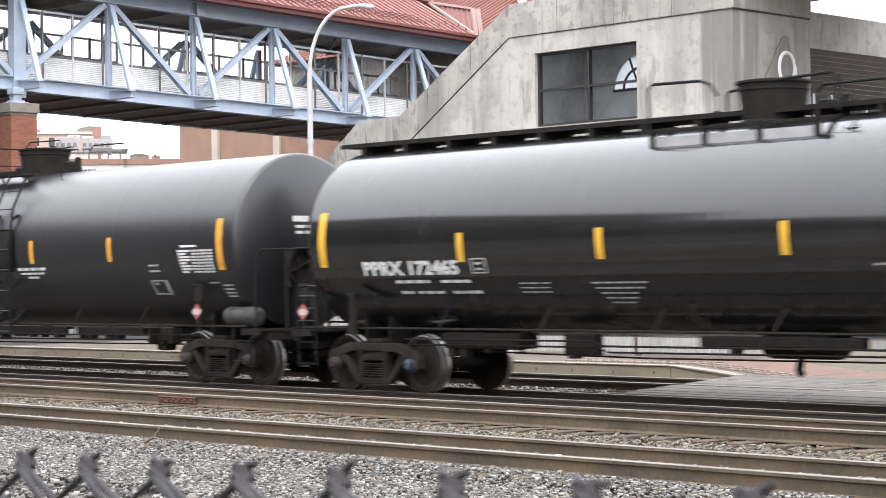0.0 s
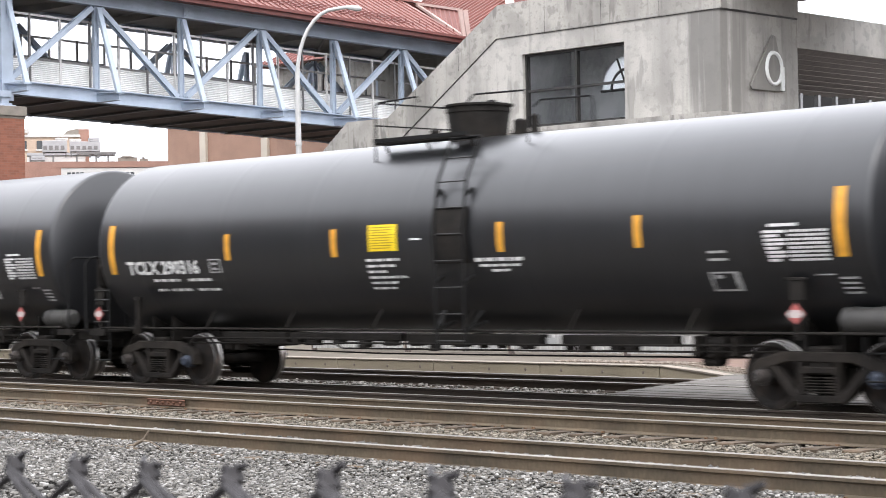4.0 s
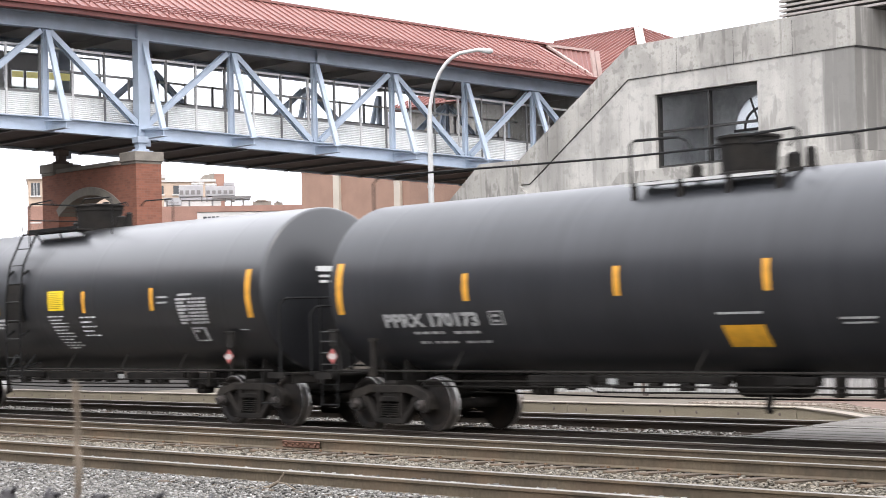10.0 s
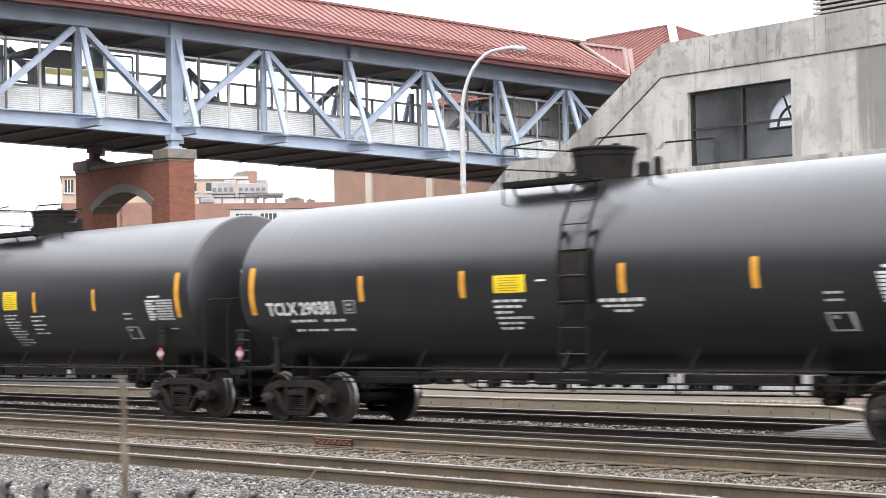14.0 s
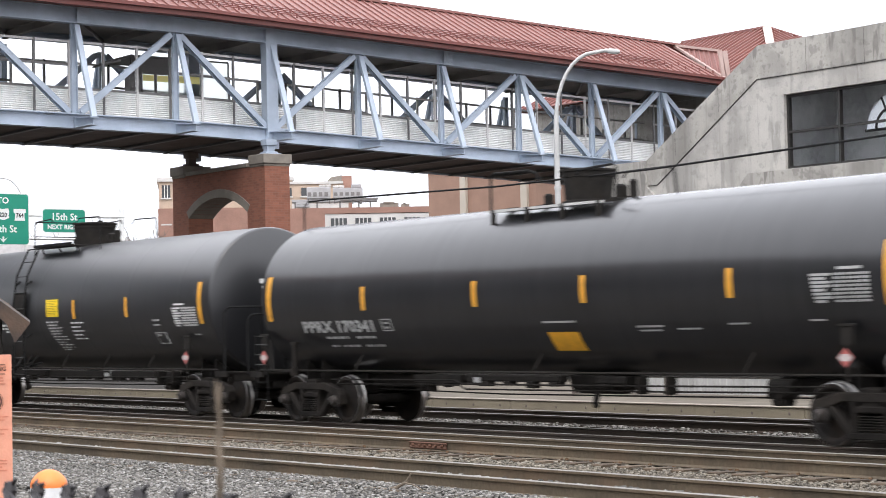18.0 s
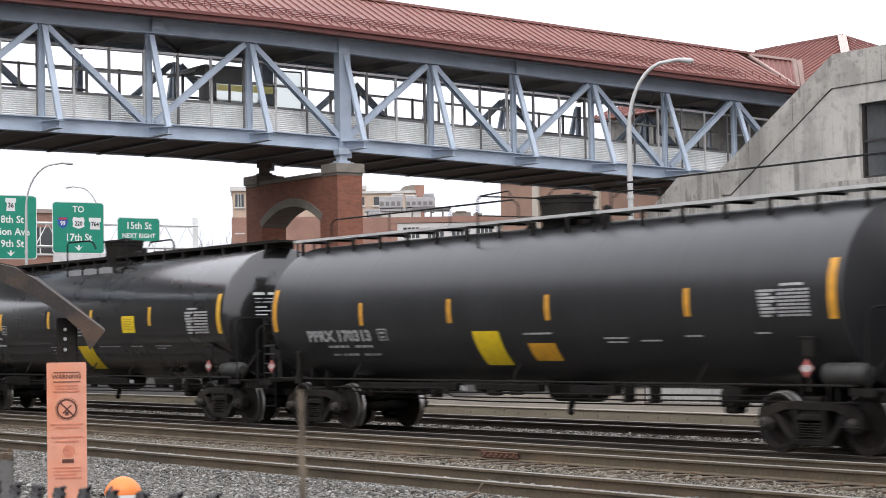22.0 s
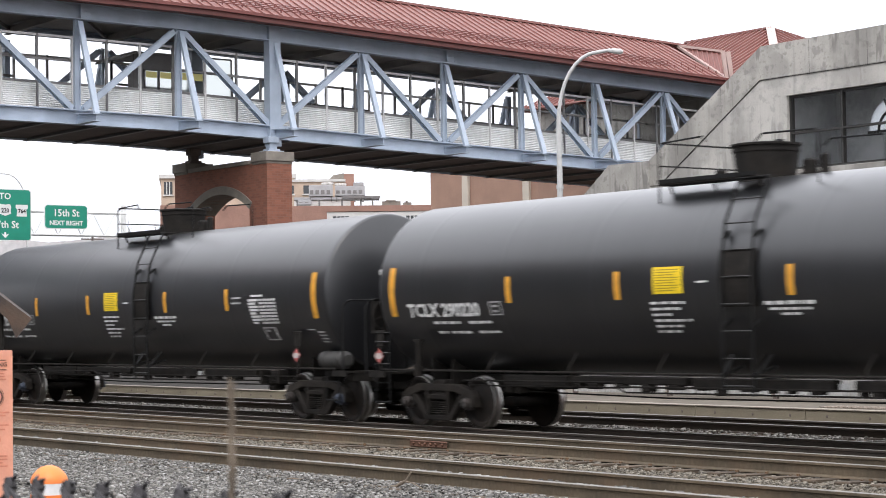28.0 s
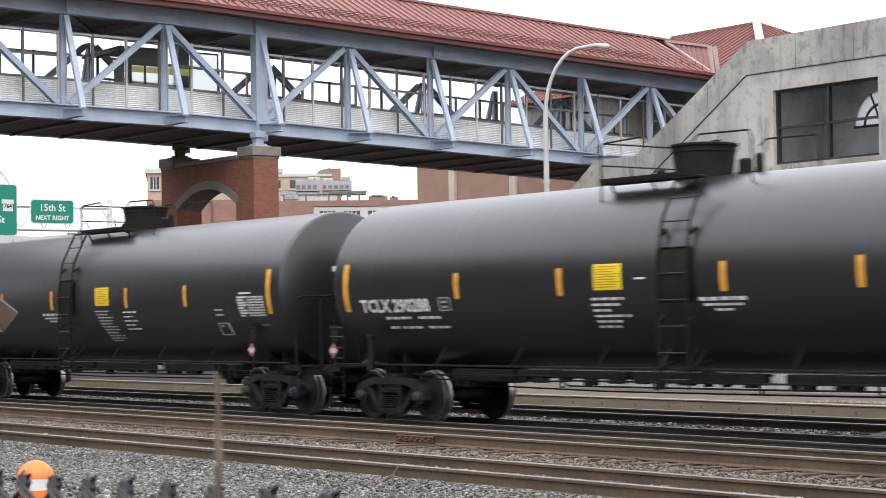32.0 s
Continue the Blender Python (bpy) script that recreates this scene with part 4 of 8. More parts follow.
RP = roof_panel_mesh(RE - RR, ROOF_Z1 - ROOF_Z0)
_n = int((52.6 - 14.0) / PANEL)
for _i in range(_n):
    _y = 14.0 + PANEL * _i
    o = part("roof_panel", RP, M_ROOF, bridge, at=(RE, _y, ROOF_Z0 + sag(_y)))
    o.rotation_euler = (math.atan(sag(_y + 1) - sag(_y)), 0, 0)
for _y0, _y1 in ((Y0, 14.0),):
    part("roof_end_sheet", Shape().plate([(RE, _y0, ROOF_Z0 + sag(_y0)), (RE, _y1, ROOF_Z0 + sag(_y1)), (RR, _y1, ROOF_Z1 + sag(_y1)), (RR, _y0, ROOF_Z1 + sag(_y0))], (0, 0, 0.03)), M_ROOF, bridge)
part("roof_back_slope", Shape().plate([(RR, Y0, ROOF_Z1 + sag(Y0)), (RR, 30, ROOF_Z1 + sag(30)), (RR, Y1, ROOF_Z1 + sag(Y1)), (2 * RR - RE, Y1, ROOF_Z0 + sag(Y1)), (2 * RR - RE, 30, ROOF_Z0 + sag(30)), (2 * RR - RE, Y0, ROOF_Z0 + sag(Y0))], (0, 0, 0.03)), M_ROOF, bridge)
for _a, _b in ((Y0, 30.0), (30.0, Y1)):
    part("ridge_cap", Shape().beam((RR, _a, ROOF_Z1 + 0.05 + sag(_a)), (RR, _b, ROOF_Z1 + 0.05 + sag(_b)), 0.30, 0.08), M_ROOF, bridge)
    part("fascia", Shape().beam((RE - 0.05, _a, ROOF_Z0 - 0.10 + sag(_a)), (RE - 0.05, _b, ROOF_Z0 - 0.10 + sag(_b)), 0.06, 0.22), M_FASCIA, bridge)
    part("gutter", Shape().beam((RE + 0.02, _a, ROOF_Z0 + 0.0 + sag(_a)), (RE + 0.02, _b, ROOF_Z0 + 0.0 + sag(_b)), 0.12, 0.10), M_FASCIA, bridge)
    part("eave_soffit", Shape().plate([(RE, _a, ROOF_Z0 - 0.2 + sag(_a)), (RE, _b, ROOF_Z0 - 0.2 + sag(_b)), (BX, _b, ROOF_Z0 - 0.1 + sag(_b)), (BX, _a, ROOF_Z0 - 0.1 + sag(_a))], (0, 0, 0.02)), M_FASCIA, bridge)
SG = Shape().box(-0.012, 0.012, -0.022, 0.022, 0.0, 0.13).mesh("snow_guard", [M_FASCIA])
for _b in (0.42, 0.80):
    for _i in range(0, _n - 9, 10):
        _p, _q = 14.0 + PANEL * _i, 14.0 + PANEL * (_i + 10)
        _r = Shape()
        for _h in (0.075, 0.13):
            _r.tube([(RE - _b, _p, ROOF_Z0 + _b * SLOPE + _h + 0.03 + sag(_p)), (RE - _b, _q, ROOF_Z0 + _b * SLOPE + _h + 0.03 + sag(_q))], 0.014, 5)
        part("snow_rail", _r, M_FASCIA, bridge)
for _i in range(0, _n, 2):
    _y = 14.0 + PANEL * (_i + 0.5)
    for _b in (0.42, 0.80):
        part("snow_guard", SG, M_FASCIA, bridge, at=(RE - _b, _y, ROOF_Z0 + _b * SLOPE + 0.03 + sag(_y)))

for _k, _z0, _z1 in ((2, 11.10, 11.62), (6, 11.10, 11.62), (10, 11.10, 11.62), (2, 7.95, 8.44), (8, 7.95, 8.44)):
    _y = NODES[_k] + 0.25
    sp = part("splice_plate", Shape().box(BX + 0.152, BX + 0.172, _y - 0.20, _y + 0.20, _z0 + 0.03 + sag(_y), _z1 - 0.03 + sag(_y)), M_BLUE, bridge)
    for _a in (-0.13, 0.0, 0.13):
        for _b in (0.12, 0.26, 0.40):
            part("bolt", BOLT_MESH, M_BLUE, sp, at=(BX + 0.172, _y + _a, _z0 + _b + sag(_y)))

# brick portal pier under the bridge (bricks are laid at the end of the file)
pier = thing("bridge_pier", "red brick bridge pier with a stone-ringed arch and stone caps", "bridge pier", (-53.95, 32.5, -0.3))
PZ = 7.66
AR_Z, AR_R = 5.52, 3.24
arc = []
for _i in range(17):
    _a = math.pi * (0.5 + 0.193 - 0.386 * _i / 16)
    arc.append((AR_R * math.cos(_a), AR_Z + 0.95 - AR_R + AR_R * math.sin(_a)))
core = [(-2.90, 0), (arc[0][0], 0)] + arc + [(arc[-1][0], 0), (2.90, 0), (2.90, PZ - 0.35), (-2.90, PZ - 0.35)]
s = Shape().plate([(x, -0.46, z) for x, z in core], (0, 0.92, 0))
part("brickwork", s, M_PIER, pier)
for _i in range(16):
    (xa, za), (xb, zb) = arc[_i], arc[_i + 1]
    k = 1.0 + 0.27 / AR_R
    cz = AR_Z + 0.95 - AR_R
    part("arch_stone", Shape().plate([(xa, -0.475, za), (xb * 0.998, -0.475, zb), (xb * k, -0.475, cz + (zb - cz) * k), (xa * k, -0.475, cz + (za - cz) * k)], (0, 0.95, 0)), M_STONE, pier, bevel=0.008)
for _sx in (-1, 1):
    part("cap_stone", Shape().box(_sx * 2.50 - 0.46, _sx * 2.50 + 0.46, -0.53, 0.53, PZ - 0.30, PZ).box(_sx * 2.48 - 0.43, _sx * 2.48 + 0.43, -0.49, 0.49, PZ - 0.38, PZ - 0.30), M_STONE, pier, bevel=0.015)
    part("bearing", Shape().box(_sx * 2.45 - 0.27, _sx * 2.45 + 0.27, -0.30, 0.30, PZ, PZ + 0.05).box(_sx * 2.45 - 0.19, _sx * 2.45 + 0.19, -0.21, 0.21, PZ + 0.05, PZ + 0.11).box(_sx * 2.45 - 0.12, _sx * 2.45 + 0.12, -0.14, 0.14, PZ + 0.11, PZ + 0.30).box(_sx * 2.45 - 0.17, _sx * 2.45 + 0.17, -0.20, 0.20, PZ + 0.30, PZ + 0.50), M_BLUE if _sx > 0 else M_SOFFIT, pier, bevel=0.01)
for _a, _b in ((-2.98, -1.6), (1.6, 2.98)):
    part("plinth", Shape().box(_a, _b, -0.54, 0.54, 0, 1.35), M_BASE, pier, bevel=0.02)
part("coping", Shape().box(-1.92, 1.92, -0.52, 0.52, PZ - 0.35, PZ - 0.22), M_STONE, pier, bevel=0.01)

# ---- concrete station building ----
WY = 42.0
station = thing("station_building", "stained board-cast concrete station with a sloping stair parapet", "building", (0, 0, 0))
front = [(-47.6, -0.3), (-47.6, 5.8), (-46.1, 6.90), (-44.3, 6.90), (-39.42, 9.92), (-34.0, 9.92), (-33.85, 10.02), (-31.24, 10.02), (-31.24, -0.3)]


def wall_with_hole(outline, hole, y, thick):
    """A wall in the plane y, pierced by a rectangle (x0, x1, z0, z1)."""
    x0, x1, z0, z1 = hole
    s = Shape()

    def top(x):
        best = [z for (xa, za), (xb, zb) in zip(outline[:-1], outline[1:]) if xb > xa and xa - 1e-9 <= x <= xb + 1e-9 for z in [za + (zb - za) * (x - xa) / (xb - xa)]]
        return max(best) if best else 0.0
    xs = sorted({p[0] for p in outline} | {x0, x1})
    for a, b in zip(xs[:-1], xs[1:]):
        bands = [(-0.3, z0), (z1, None)] if a >= x0 and b <= x1 else [(-0.3, None)]
        for lo, hi in bands:
            ta, tb = (top(a + 1e-6), top(b - 1e-6)) if hi is None else (hi, hi)
            s.plate([(a, y, lo), (b, y, lo), (b, y, tb), (a, y, ta)], (0, thick, 0))
    return s


part("front_wall", wall_with_hole(front, (-38.47, -34.59, 6.22, 8.40), WY, 0.35), M_CONCRETE, station)
part("side_wall", Shape().box(-31.60, -31.24, WY + 0.35, 45.6, -0.3, 10.02), M_CONCRETE, station)
# raised bands and joints
part("parapet_band", Shape().plate([(-45.2, WY - 0.02, 6.92), (-44.3, WY - 0.02, 6.94), (-39.44, WY - 0.02, 9.965), (-31.19, WY - 0.02, 10.025), (-31.19, WY - 0.02, 8.98), (-39.50, WY - 0.02, 8.98), (-43.85, WY - 0.02, 6.15), (-45.2, WY - 0.02, 6.15)], (0, 0.03, 0)), M_CONC_DARK, station)
part("side_parapet_band", Shape().box(-31.236, -31.194, WY + 0.013, 45.6, 8.983, 10.022), M_CONCRETE, station)
part("sill_ledge", Shape().plate([(-40.2, WY - 0.45, 5.55), (-39.55, WY - 0.45, 6.16), (-30.95, WY - 0.45, 6.16), (-30.95, WY - 0.45, -0.3), (-40.2, WY - 0.45, -0.3)], (0, 0.47, 0)), M_CONC_DARK, station)
part("side_ledge", Shape().box(-31.236, -30.953, WY + 0.024, 45.6, -0.3, 6.157), M_CONC_DARK, station)
part("stair_curb", Shape().plate([(-47.75, WY - 0.10, -0.3), (-47.75, WY - 0.10, 5.75), (-46.1, WY - 0.10, 6.93), (-44.25, WY - 0.10, 6.93), (-44.25, WY - 0.10, 6.1), (-43.9, WY - 0.10, 5.8), (-43.9, WY - 0.10, -0.3)], (0, 0.10, 0)), M_CONC_DARK, station)
# Dark strips stand for the shade in the grooves and joints.
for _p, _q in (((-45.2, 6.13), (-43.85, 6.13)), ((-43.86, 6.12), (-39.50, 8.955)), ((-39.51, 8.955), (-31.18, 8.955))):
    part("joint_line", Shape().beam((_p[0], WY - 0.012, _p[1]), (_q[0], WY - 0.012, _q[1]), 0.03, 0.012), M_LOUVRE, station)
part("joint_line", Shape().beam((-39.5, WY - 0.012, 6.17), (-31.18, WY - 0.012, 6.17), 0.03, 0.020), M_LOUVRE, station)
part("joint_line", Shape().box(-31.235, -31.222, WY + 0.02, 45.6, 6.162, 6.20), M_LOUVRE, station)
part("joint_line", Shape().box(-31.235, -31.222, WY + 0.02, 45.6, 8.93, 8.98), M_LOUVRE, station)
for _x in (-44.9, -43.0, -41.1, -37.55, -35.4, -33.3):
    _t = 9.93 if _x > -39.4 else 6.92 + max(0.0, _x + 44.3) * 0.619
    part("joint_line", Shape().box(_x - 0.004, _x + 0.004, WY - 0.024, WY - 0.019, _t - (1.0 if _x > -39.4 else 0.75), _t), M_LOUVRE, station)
win = part("window", Shape().box(-38.47, -34.59, WY + 0.20, WY + 0.22, 6.22, 8.40), M_ROOM_GLASS, station, "dark glazed window, an arched opening seen through it")
win.visible_shadow = False
for _x in (-38.44, -36.50, -34.62):
    part("window_frame", Shape().box(_x - 0.04, _x + 0.04, WY + 0.12, WY + 0.26, 6.22, 8.40), M_LOUVRE, win)
for _z in (6.26, 7.30, 8.36):
    part("window_frame", Shape().box(-38.47, -34.59, WY + 0.13, WY + 0.25, _z - 0.035, _z + 0.035), M_LOUVRE, win)
# louvred wing further back
part("wing_wall", Shape().box(-31.9, -31.5, 45.6, 75.0, 8.20, 9.24).box(-31.9, -31.5, 45.6, 75.0, -0.3, 5.6), M_CONCRETE, station)
part("wing_back", Shape().box(-33.2, -33.0, 45.6, 75.0, 5.6, 8.2), M_LOUVRE, station)
for _i in range(9):
    _z = 6.95 + 0.145 * _i
    part("louvre", Shape().plate([(-31.95, 45.7, _z), (-31.70, 45.7, _z + 0.10), (-31.68, 45.7, _z + 0.09), (-31.93, 45.7, _z - 0.012)], (0, 29, 0)), M_LOUVRE_SLAT, station)
for _i in range(12):
    part("wing_post", Shape().box(-31.85, -31.72, 46.4 + 0.9 * _i, 46.52 + 0.9 * _i, 5.6, 6.95), M_STEEL_GREY, station)
pent = part("plant_louvre_box", Shape().box(-34.2, -24.5, WY + 0.9, WY + 7, 10.02, 12.6), M_LOUVRE, station)
for _i in range(19):
    part("plant_slat", Shape().box(-34.32, -24.4, WY + 0.72, WY + 0.92, 10.07 + 0.135 * _i, 10.135 + 0.135 * _i), M_LOUVRE_SLAT, pent)
room = [(-39.2, -31.75, WY + 0.36, WY + 3.0, 5.75, 5.85), (-39.2, -31.75, WY + 0.36, WY + 3.0, 9.15, 9.25), (-39.3, -39.2, WY + 0.36, WY + 3.0, 5.8, 9.2), (-31.75, -31.65, WY + 0.36, WY + 3.0, 5.8, 9.2)]
for _r in room:
    part("room_wall", Shape().box(*_r), M_ROOM, station)
AX, AZ, ARAD, BY = -36.95, 7.42, 1.02, WY + 3.0
_bw = Shape()
_cols = [AX - ARAD + 2 * ARAD * _i / 20 for _i in range(21)]
for _a, _b in zip(_cols[:-1], _cols[1:]):
    _za = AZ + math.sqrt(max(0.0, ARAD ** 2 - (_a - AX) ** 2))
    _zb = AZ + math.sqrt(max(0.0, ARAD ** 2 - (_b - AX) ** 2))
    _bw.plate([(_a, BY, _za), (_b, BY, _zb), (_b, BY, 9.3), (_a, BY, 9.3)], (0, 0.1, 0))
_bw.box(-39.3, AX - ARAD, BY, BY + 0.1, 5.7, 9.3).box(AX + ARAD, -31.6, BY, BY + 0.1, 5.7, 9.3).box(AX - ARAD, AX + ARAD, BY, BY + 0.1, 5.7, AZ)
part("room_wall", _bw, M_ROOM, station)
part("arch_pane", Shape().plate([(AX - ARAD, BY + 0.03, AZ), (AX + ARAD, BY + 0.03, AZ)] + [(AX + ARAD * math.cos(math.pi * i / 20), BY + 0.03, AZ + ARAD * math.sin(math.pi * i / 20)) for i in range(1, 20)], (0, 0.01, 0)), M_SKY_PANE, station, "white arched window across the room, its pane in place of sky")
part("arch_bar", Shape().tube([(AX + 0.62 * math.cos(math.pi * i / 16), BY - 0.01, AZ + 0.62 * math.sin(math.pi * i / 16)) for i in range(17)], 0.045, 6), M_LOUVRE, station)
for _a in (112,):
    part("arch_bar", Shape().beam((AX, BY - 0.01, AZ), (AX + ARAD * math.cos(radians(_a)), BY - 0.01, AZ + ARAD * math.sin(radians(_a))), 0.05, 0.04, up=(0, 1, 0)), M_LOUVRE, station)
part("arch_bar", Shape().box(AX - ARAD, AX + ARAD, BY - 0.04, BY + 0.02, AZ - 0.04, AZ + 0.04), M_LOUVRE, station)
part("roof_slab", Shape().plate([(-39.3, WY + 0.3, 9.3), (-31.3, WY + 0.3, 9.3), (-31.3, WY + 3.2, 9.3), (-39.3, WY + 3.2, 9.3)], (0, 0, 0.2)), M_CONC_DARK, station)
plaque = thing("wall_emblem", "white curved emblem on a triangular metal plate on the concrete wall", "emblem", (-31.17, 44.25, 7.35))
part("backing", Shape().plate([(0, -1.0, -0.50), (0, 0.55, -0.50), (0, 0.60, -0.42), (0, 0.12, 1.02), (0, 0.0, 1.05), (0, -1.05, -0.42)], (0.05, 0, 0)), M_CONCRETE, plaque)
ring = Shape()
_o = []
for _i in range(20):
    _a = 2 * math.pi * _i / 20
    _o.append((0.06, 0.02 + 0.36 * math.cos(_a), 0.12 + 0.44 * math.sin(_a)))
ring.tube(_o + [_o[0]], 0.055, 6)
ring.box(0.05, 0.10, 0.32, 0.46, -0.48, 0.18)
part("white_ring", ring, M_SIGN_WHITE, plaque)

# hipped stair tower roof behind the parapet; its ridge runs along the tracks
TX, TY0 = -56.35, 58.0
tower = thing("stair_tower", "stair tower with a red hipped metal roof and pale trim", "tower", (TX, TY0, 0))
TR, TD, TZ0, TZ1 = 2.42, 5.2, 11.0, 13.68
_ea, _eb = Vector((-TR - TD, -TD, TZ0)), Vector((TR + TD, -TD, TZ0))
_ec, _ed = Vector((TR + TD, TD, TZ0)), Vector((-TR - TD, TD, TZ0))
_ra, _rb = Vector((-TR, 0, TZ1)), Vector((TR, 0, TZ1))
for _o in ((_ea, _eb, _rb, _ra), (_eb, _ec, _rb), (_ec, _ed, _ra, _rb), (_ed, _ea, _ra)):
    part("roof_slope", Shape().plate(_o, (0, 0, 0.05)), M_ROOF, tower)
for _i in range(1, 44):
    _x = -TR - TD + 0.35 * _i
    _q = min(1.0, (TR + TD - abs(_x)) / TD)
    part("seam", Shape().beam((_x, -TD, TZ0 + 0.08), (_x, -TD + TD * _q, TZ0 + 0.08 + (TZ1 - TZ0) * _q), 0.05, 0.09), M_ROOF, tower)
for _i in range(1, 30):
    _y = -TD + 0.35 * _i
    _q = 1 - abs(_y) / TD
    part("seam", Shape().beam((TR + TD, _y, TZ0 + 0.08), (TR + TD - TD * _q, _y, TZ0 + 0.08 + (TZ1 - TZ0) * _q), 0.05, 0.09), M_ROOF, tower)
part("hip_cap", Shape().beam(_eb + Vector((0, 0, 0.10)), _rb + Vector((0, 0, 0.10)), 0.34, 0.05), M_TRIM_PINK, tower)
part("hip_cap", Shape().beam(_ec + Vector((0, 0, 0.10)), _rb + Vector((0, 0, 0.10)), 0.20, 0.05), M_ROOF, tower)
part("ridge_cap", Shape().beam(_ra + Vector((0, 0, 0.08)), _rb + Vector((0, 0, 0.08)), 0.24, 0.08), M_ROOF, tower)
part("wall", Shape().box(-TR - 4.6, TR + 4.6, -4.6, 4.6, 8.0, TZ0), M_CONC_DARK, tower)
part("base", Shape().box(-TR - 4.55, TR + 4.55, -4.55, 4.55, 0, 8.0), M_BROWN_BRICK, tower)
# end of the bridge roof: a small hipped face with pale flashings
_p1, _p2, _p3 = (Vector(p) - Vector((TX, TY0, 0)) for p in ((-54.45, 53.27, 12.67), (-51.05, 52.50, 10.96), (-52.10, 53.30, 12.17)))
part("end_slope", Shape().plate([_p1, _p2, _p3], (0, 0.05, 0)), M_ROOF, tower)
for _i in range(1, 9):
    _q = _p1.lerp(_p3, _i / 9)
    _w = _p1.lerp(_p2, _i / 9)
    part("seam", Shape().beam(_q + Vector((0.03, -0.03, 0.02)), _w + Vector((0.03, -0.03, 0.02)), 0.05, 0.05), M_ROOF, tower)
part("valley_flashing", Shape().beam(_p1 + Vector((0.05, -0.04, 0.02)), _p2 + Vector((0.05, -0.04, 0.02)), 0.13, 0.09), M_TRIM_PINK, tower)
part("top_flashing", Shape().beam(_p1 + Vector((0.05, -0.04, 0.05)), _p3 + Vector((0.05, -0.04, 0.05)), 0.12, 0.09), M_TRIM_PINK, tower)
for _a, _b in ((52.20, 52.42), (52.44, 52.70)):
    part("gable_trim", Shape().plate([(-51.05 - TX, _a - TY0, 12.0), (-51.05 - TX, _b - TY0, 12.06), (-51.05 - TX, _b + 0.18 - TY0, 10.96), (-51.05 - TX, _a + 0.22 - TY0, 10.96)], (-0.10, 0.05, 0)), M_TRIM_PINK, tower)


# ---- the train ----
TY = 22.05                                   # centre line of the train's track
AXLES = (-7.95, -6.17, 6.17, 7.95)


def run(t):
    """Metres that the train has gone after t seconds; it gathers speed a little."""
    return 12.1003 * t + 0.030749 * t * t - 0.0001775 * t ** 3


class Kind:
    """Sizes of one kind of tank car."""

    def __init__(self, r, zc, paint, half=8.05, knuckle=0.05, crown=3.5, bead=0.001):
        self.bead = bead
        self.r, self.zc, self.paint, self.half, self.knuckle, self.crown = r, zc, paint, half, knuckle, crown


KINDS = {"T": Kind(1.55, 2.495, M_TANK_MATT, half=8.10, knuckle=0.08, crown=4.3), "B": Kind(1.515, 2.42, M_TANK_GLOSS, bead=0.0002), "C": Kind(1.505, 2.425, M_TANK_DULL, half=8.07, knuckle=0.035, crown=6.0), "D": Kind(1.46, 2.37, M_TANK_SHEEN, half=8.10, knuckle=0.035, crown=6.0), "E": Kind(1.57, 2.50, M_TANK_WORN, knuckle=0.06, crown=4.0)}
SHARED = {}


def shared(key, make):
    if key not in SHARED:
        SHARED[key] = make()
    return SHARED[key]


def wrapped(kind, pts, faces, x, arc, lift=0.005, sub=True):
    """Lay a flat drawing (u along the car, w up its side) on the near side of the tank."""
    v = []
    for u, w in pts:
        a = (arc + w) / kind.r
        v.append((x + u, -math.cos(a) * (kind.r + lift), kind.zc + math.sin(a) * (kind.r + lift)))
    return Shape().add(v, faces)


def patch(u0, u1, w0, w1, n=6, skew=0.0):
    """A rectangle cut into n strips, so that it can follow the curve of the tank."""
    pts, faces = [], []
    for i in range(n + 1):
        w = w0 + (w1 - w0) * i / n
        k = skew * (i / n)
        pts += [(u0 + k, w), (u1 + k, w)]
    for i in range(n):
        faces.append((2 * i, 2 * i + 1, 2 * i + 3, 2 * i + 2))
    return pts, faces


def words(rects):
    """Break rows of print into words of uneven length."""
    rng, out = random.Random(5), []
    for u0, u1, w0, w1 in rects:
        if u1 - u0 < 0.20:
            out.append((u0, u1, w0, w1))
            continue
        u = u0
        while u < u1 - 0.05:
            e = min(u1, u + rng.uniform(0.07, 0.22))
            out.append((u, e, w0 + 0.1 * (w1 - w0), w1 - 0.1 * (w1 - w0)))
            u = e + rng.uniform(0.025, 0.05)
    return out


def patches(rects):
    pts, faces = [], []
    for r in rects:
        p, f = patch(*r, n=2)
        k = len(pts)
        pts += p
        faces += [tuple(i + k for i in q) for q in f]
    return pts, faces


def arc_of(kind, z):
    """The length along the side, from the widest point, at which the height z lies."""
    return kind.r * math.asin(max(-0.99, min(0.99, (z - kind.zc) / kind.r)))


def head_profile(kind):
    """A dished end: a shallow crown that turns into the shell over a tight knuckle; (outward, radius) from the middle to the rim."""
    k, rc = kind.knuckle, kind.crown
    th = math.asin((kind.r - k) / (rc - k))
    h = rc - math.sqrt((rc - k) ** 2 - (kind.r - k) ** 2)
    out = [(h - rc + rc * math.cos(th * i / 14), max(0.001, rc * math.sin(th * i / 14))) for i in range(15)]
    for i in range(1, 9):
        a = th + (math.pi / 2 - th) * i / 8
        out.append((k * math.cos(a), kind.r - k + k * math.sin(a)))
    return out


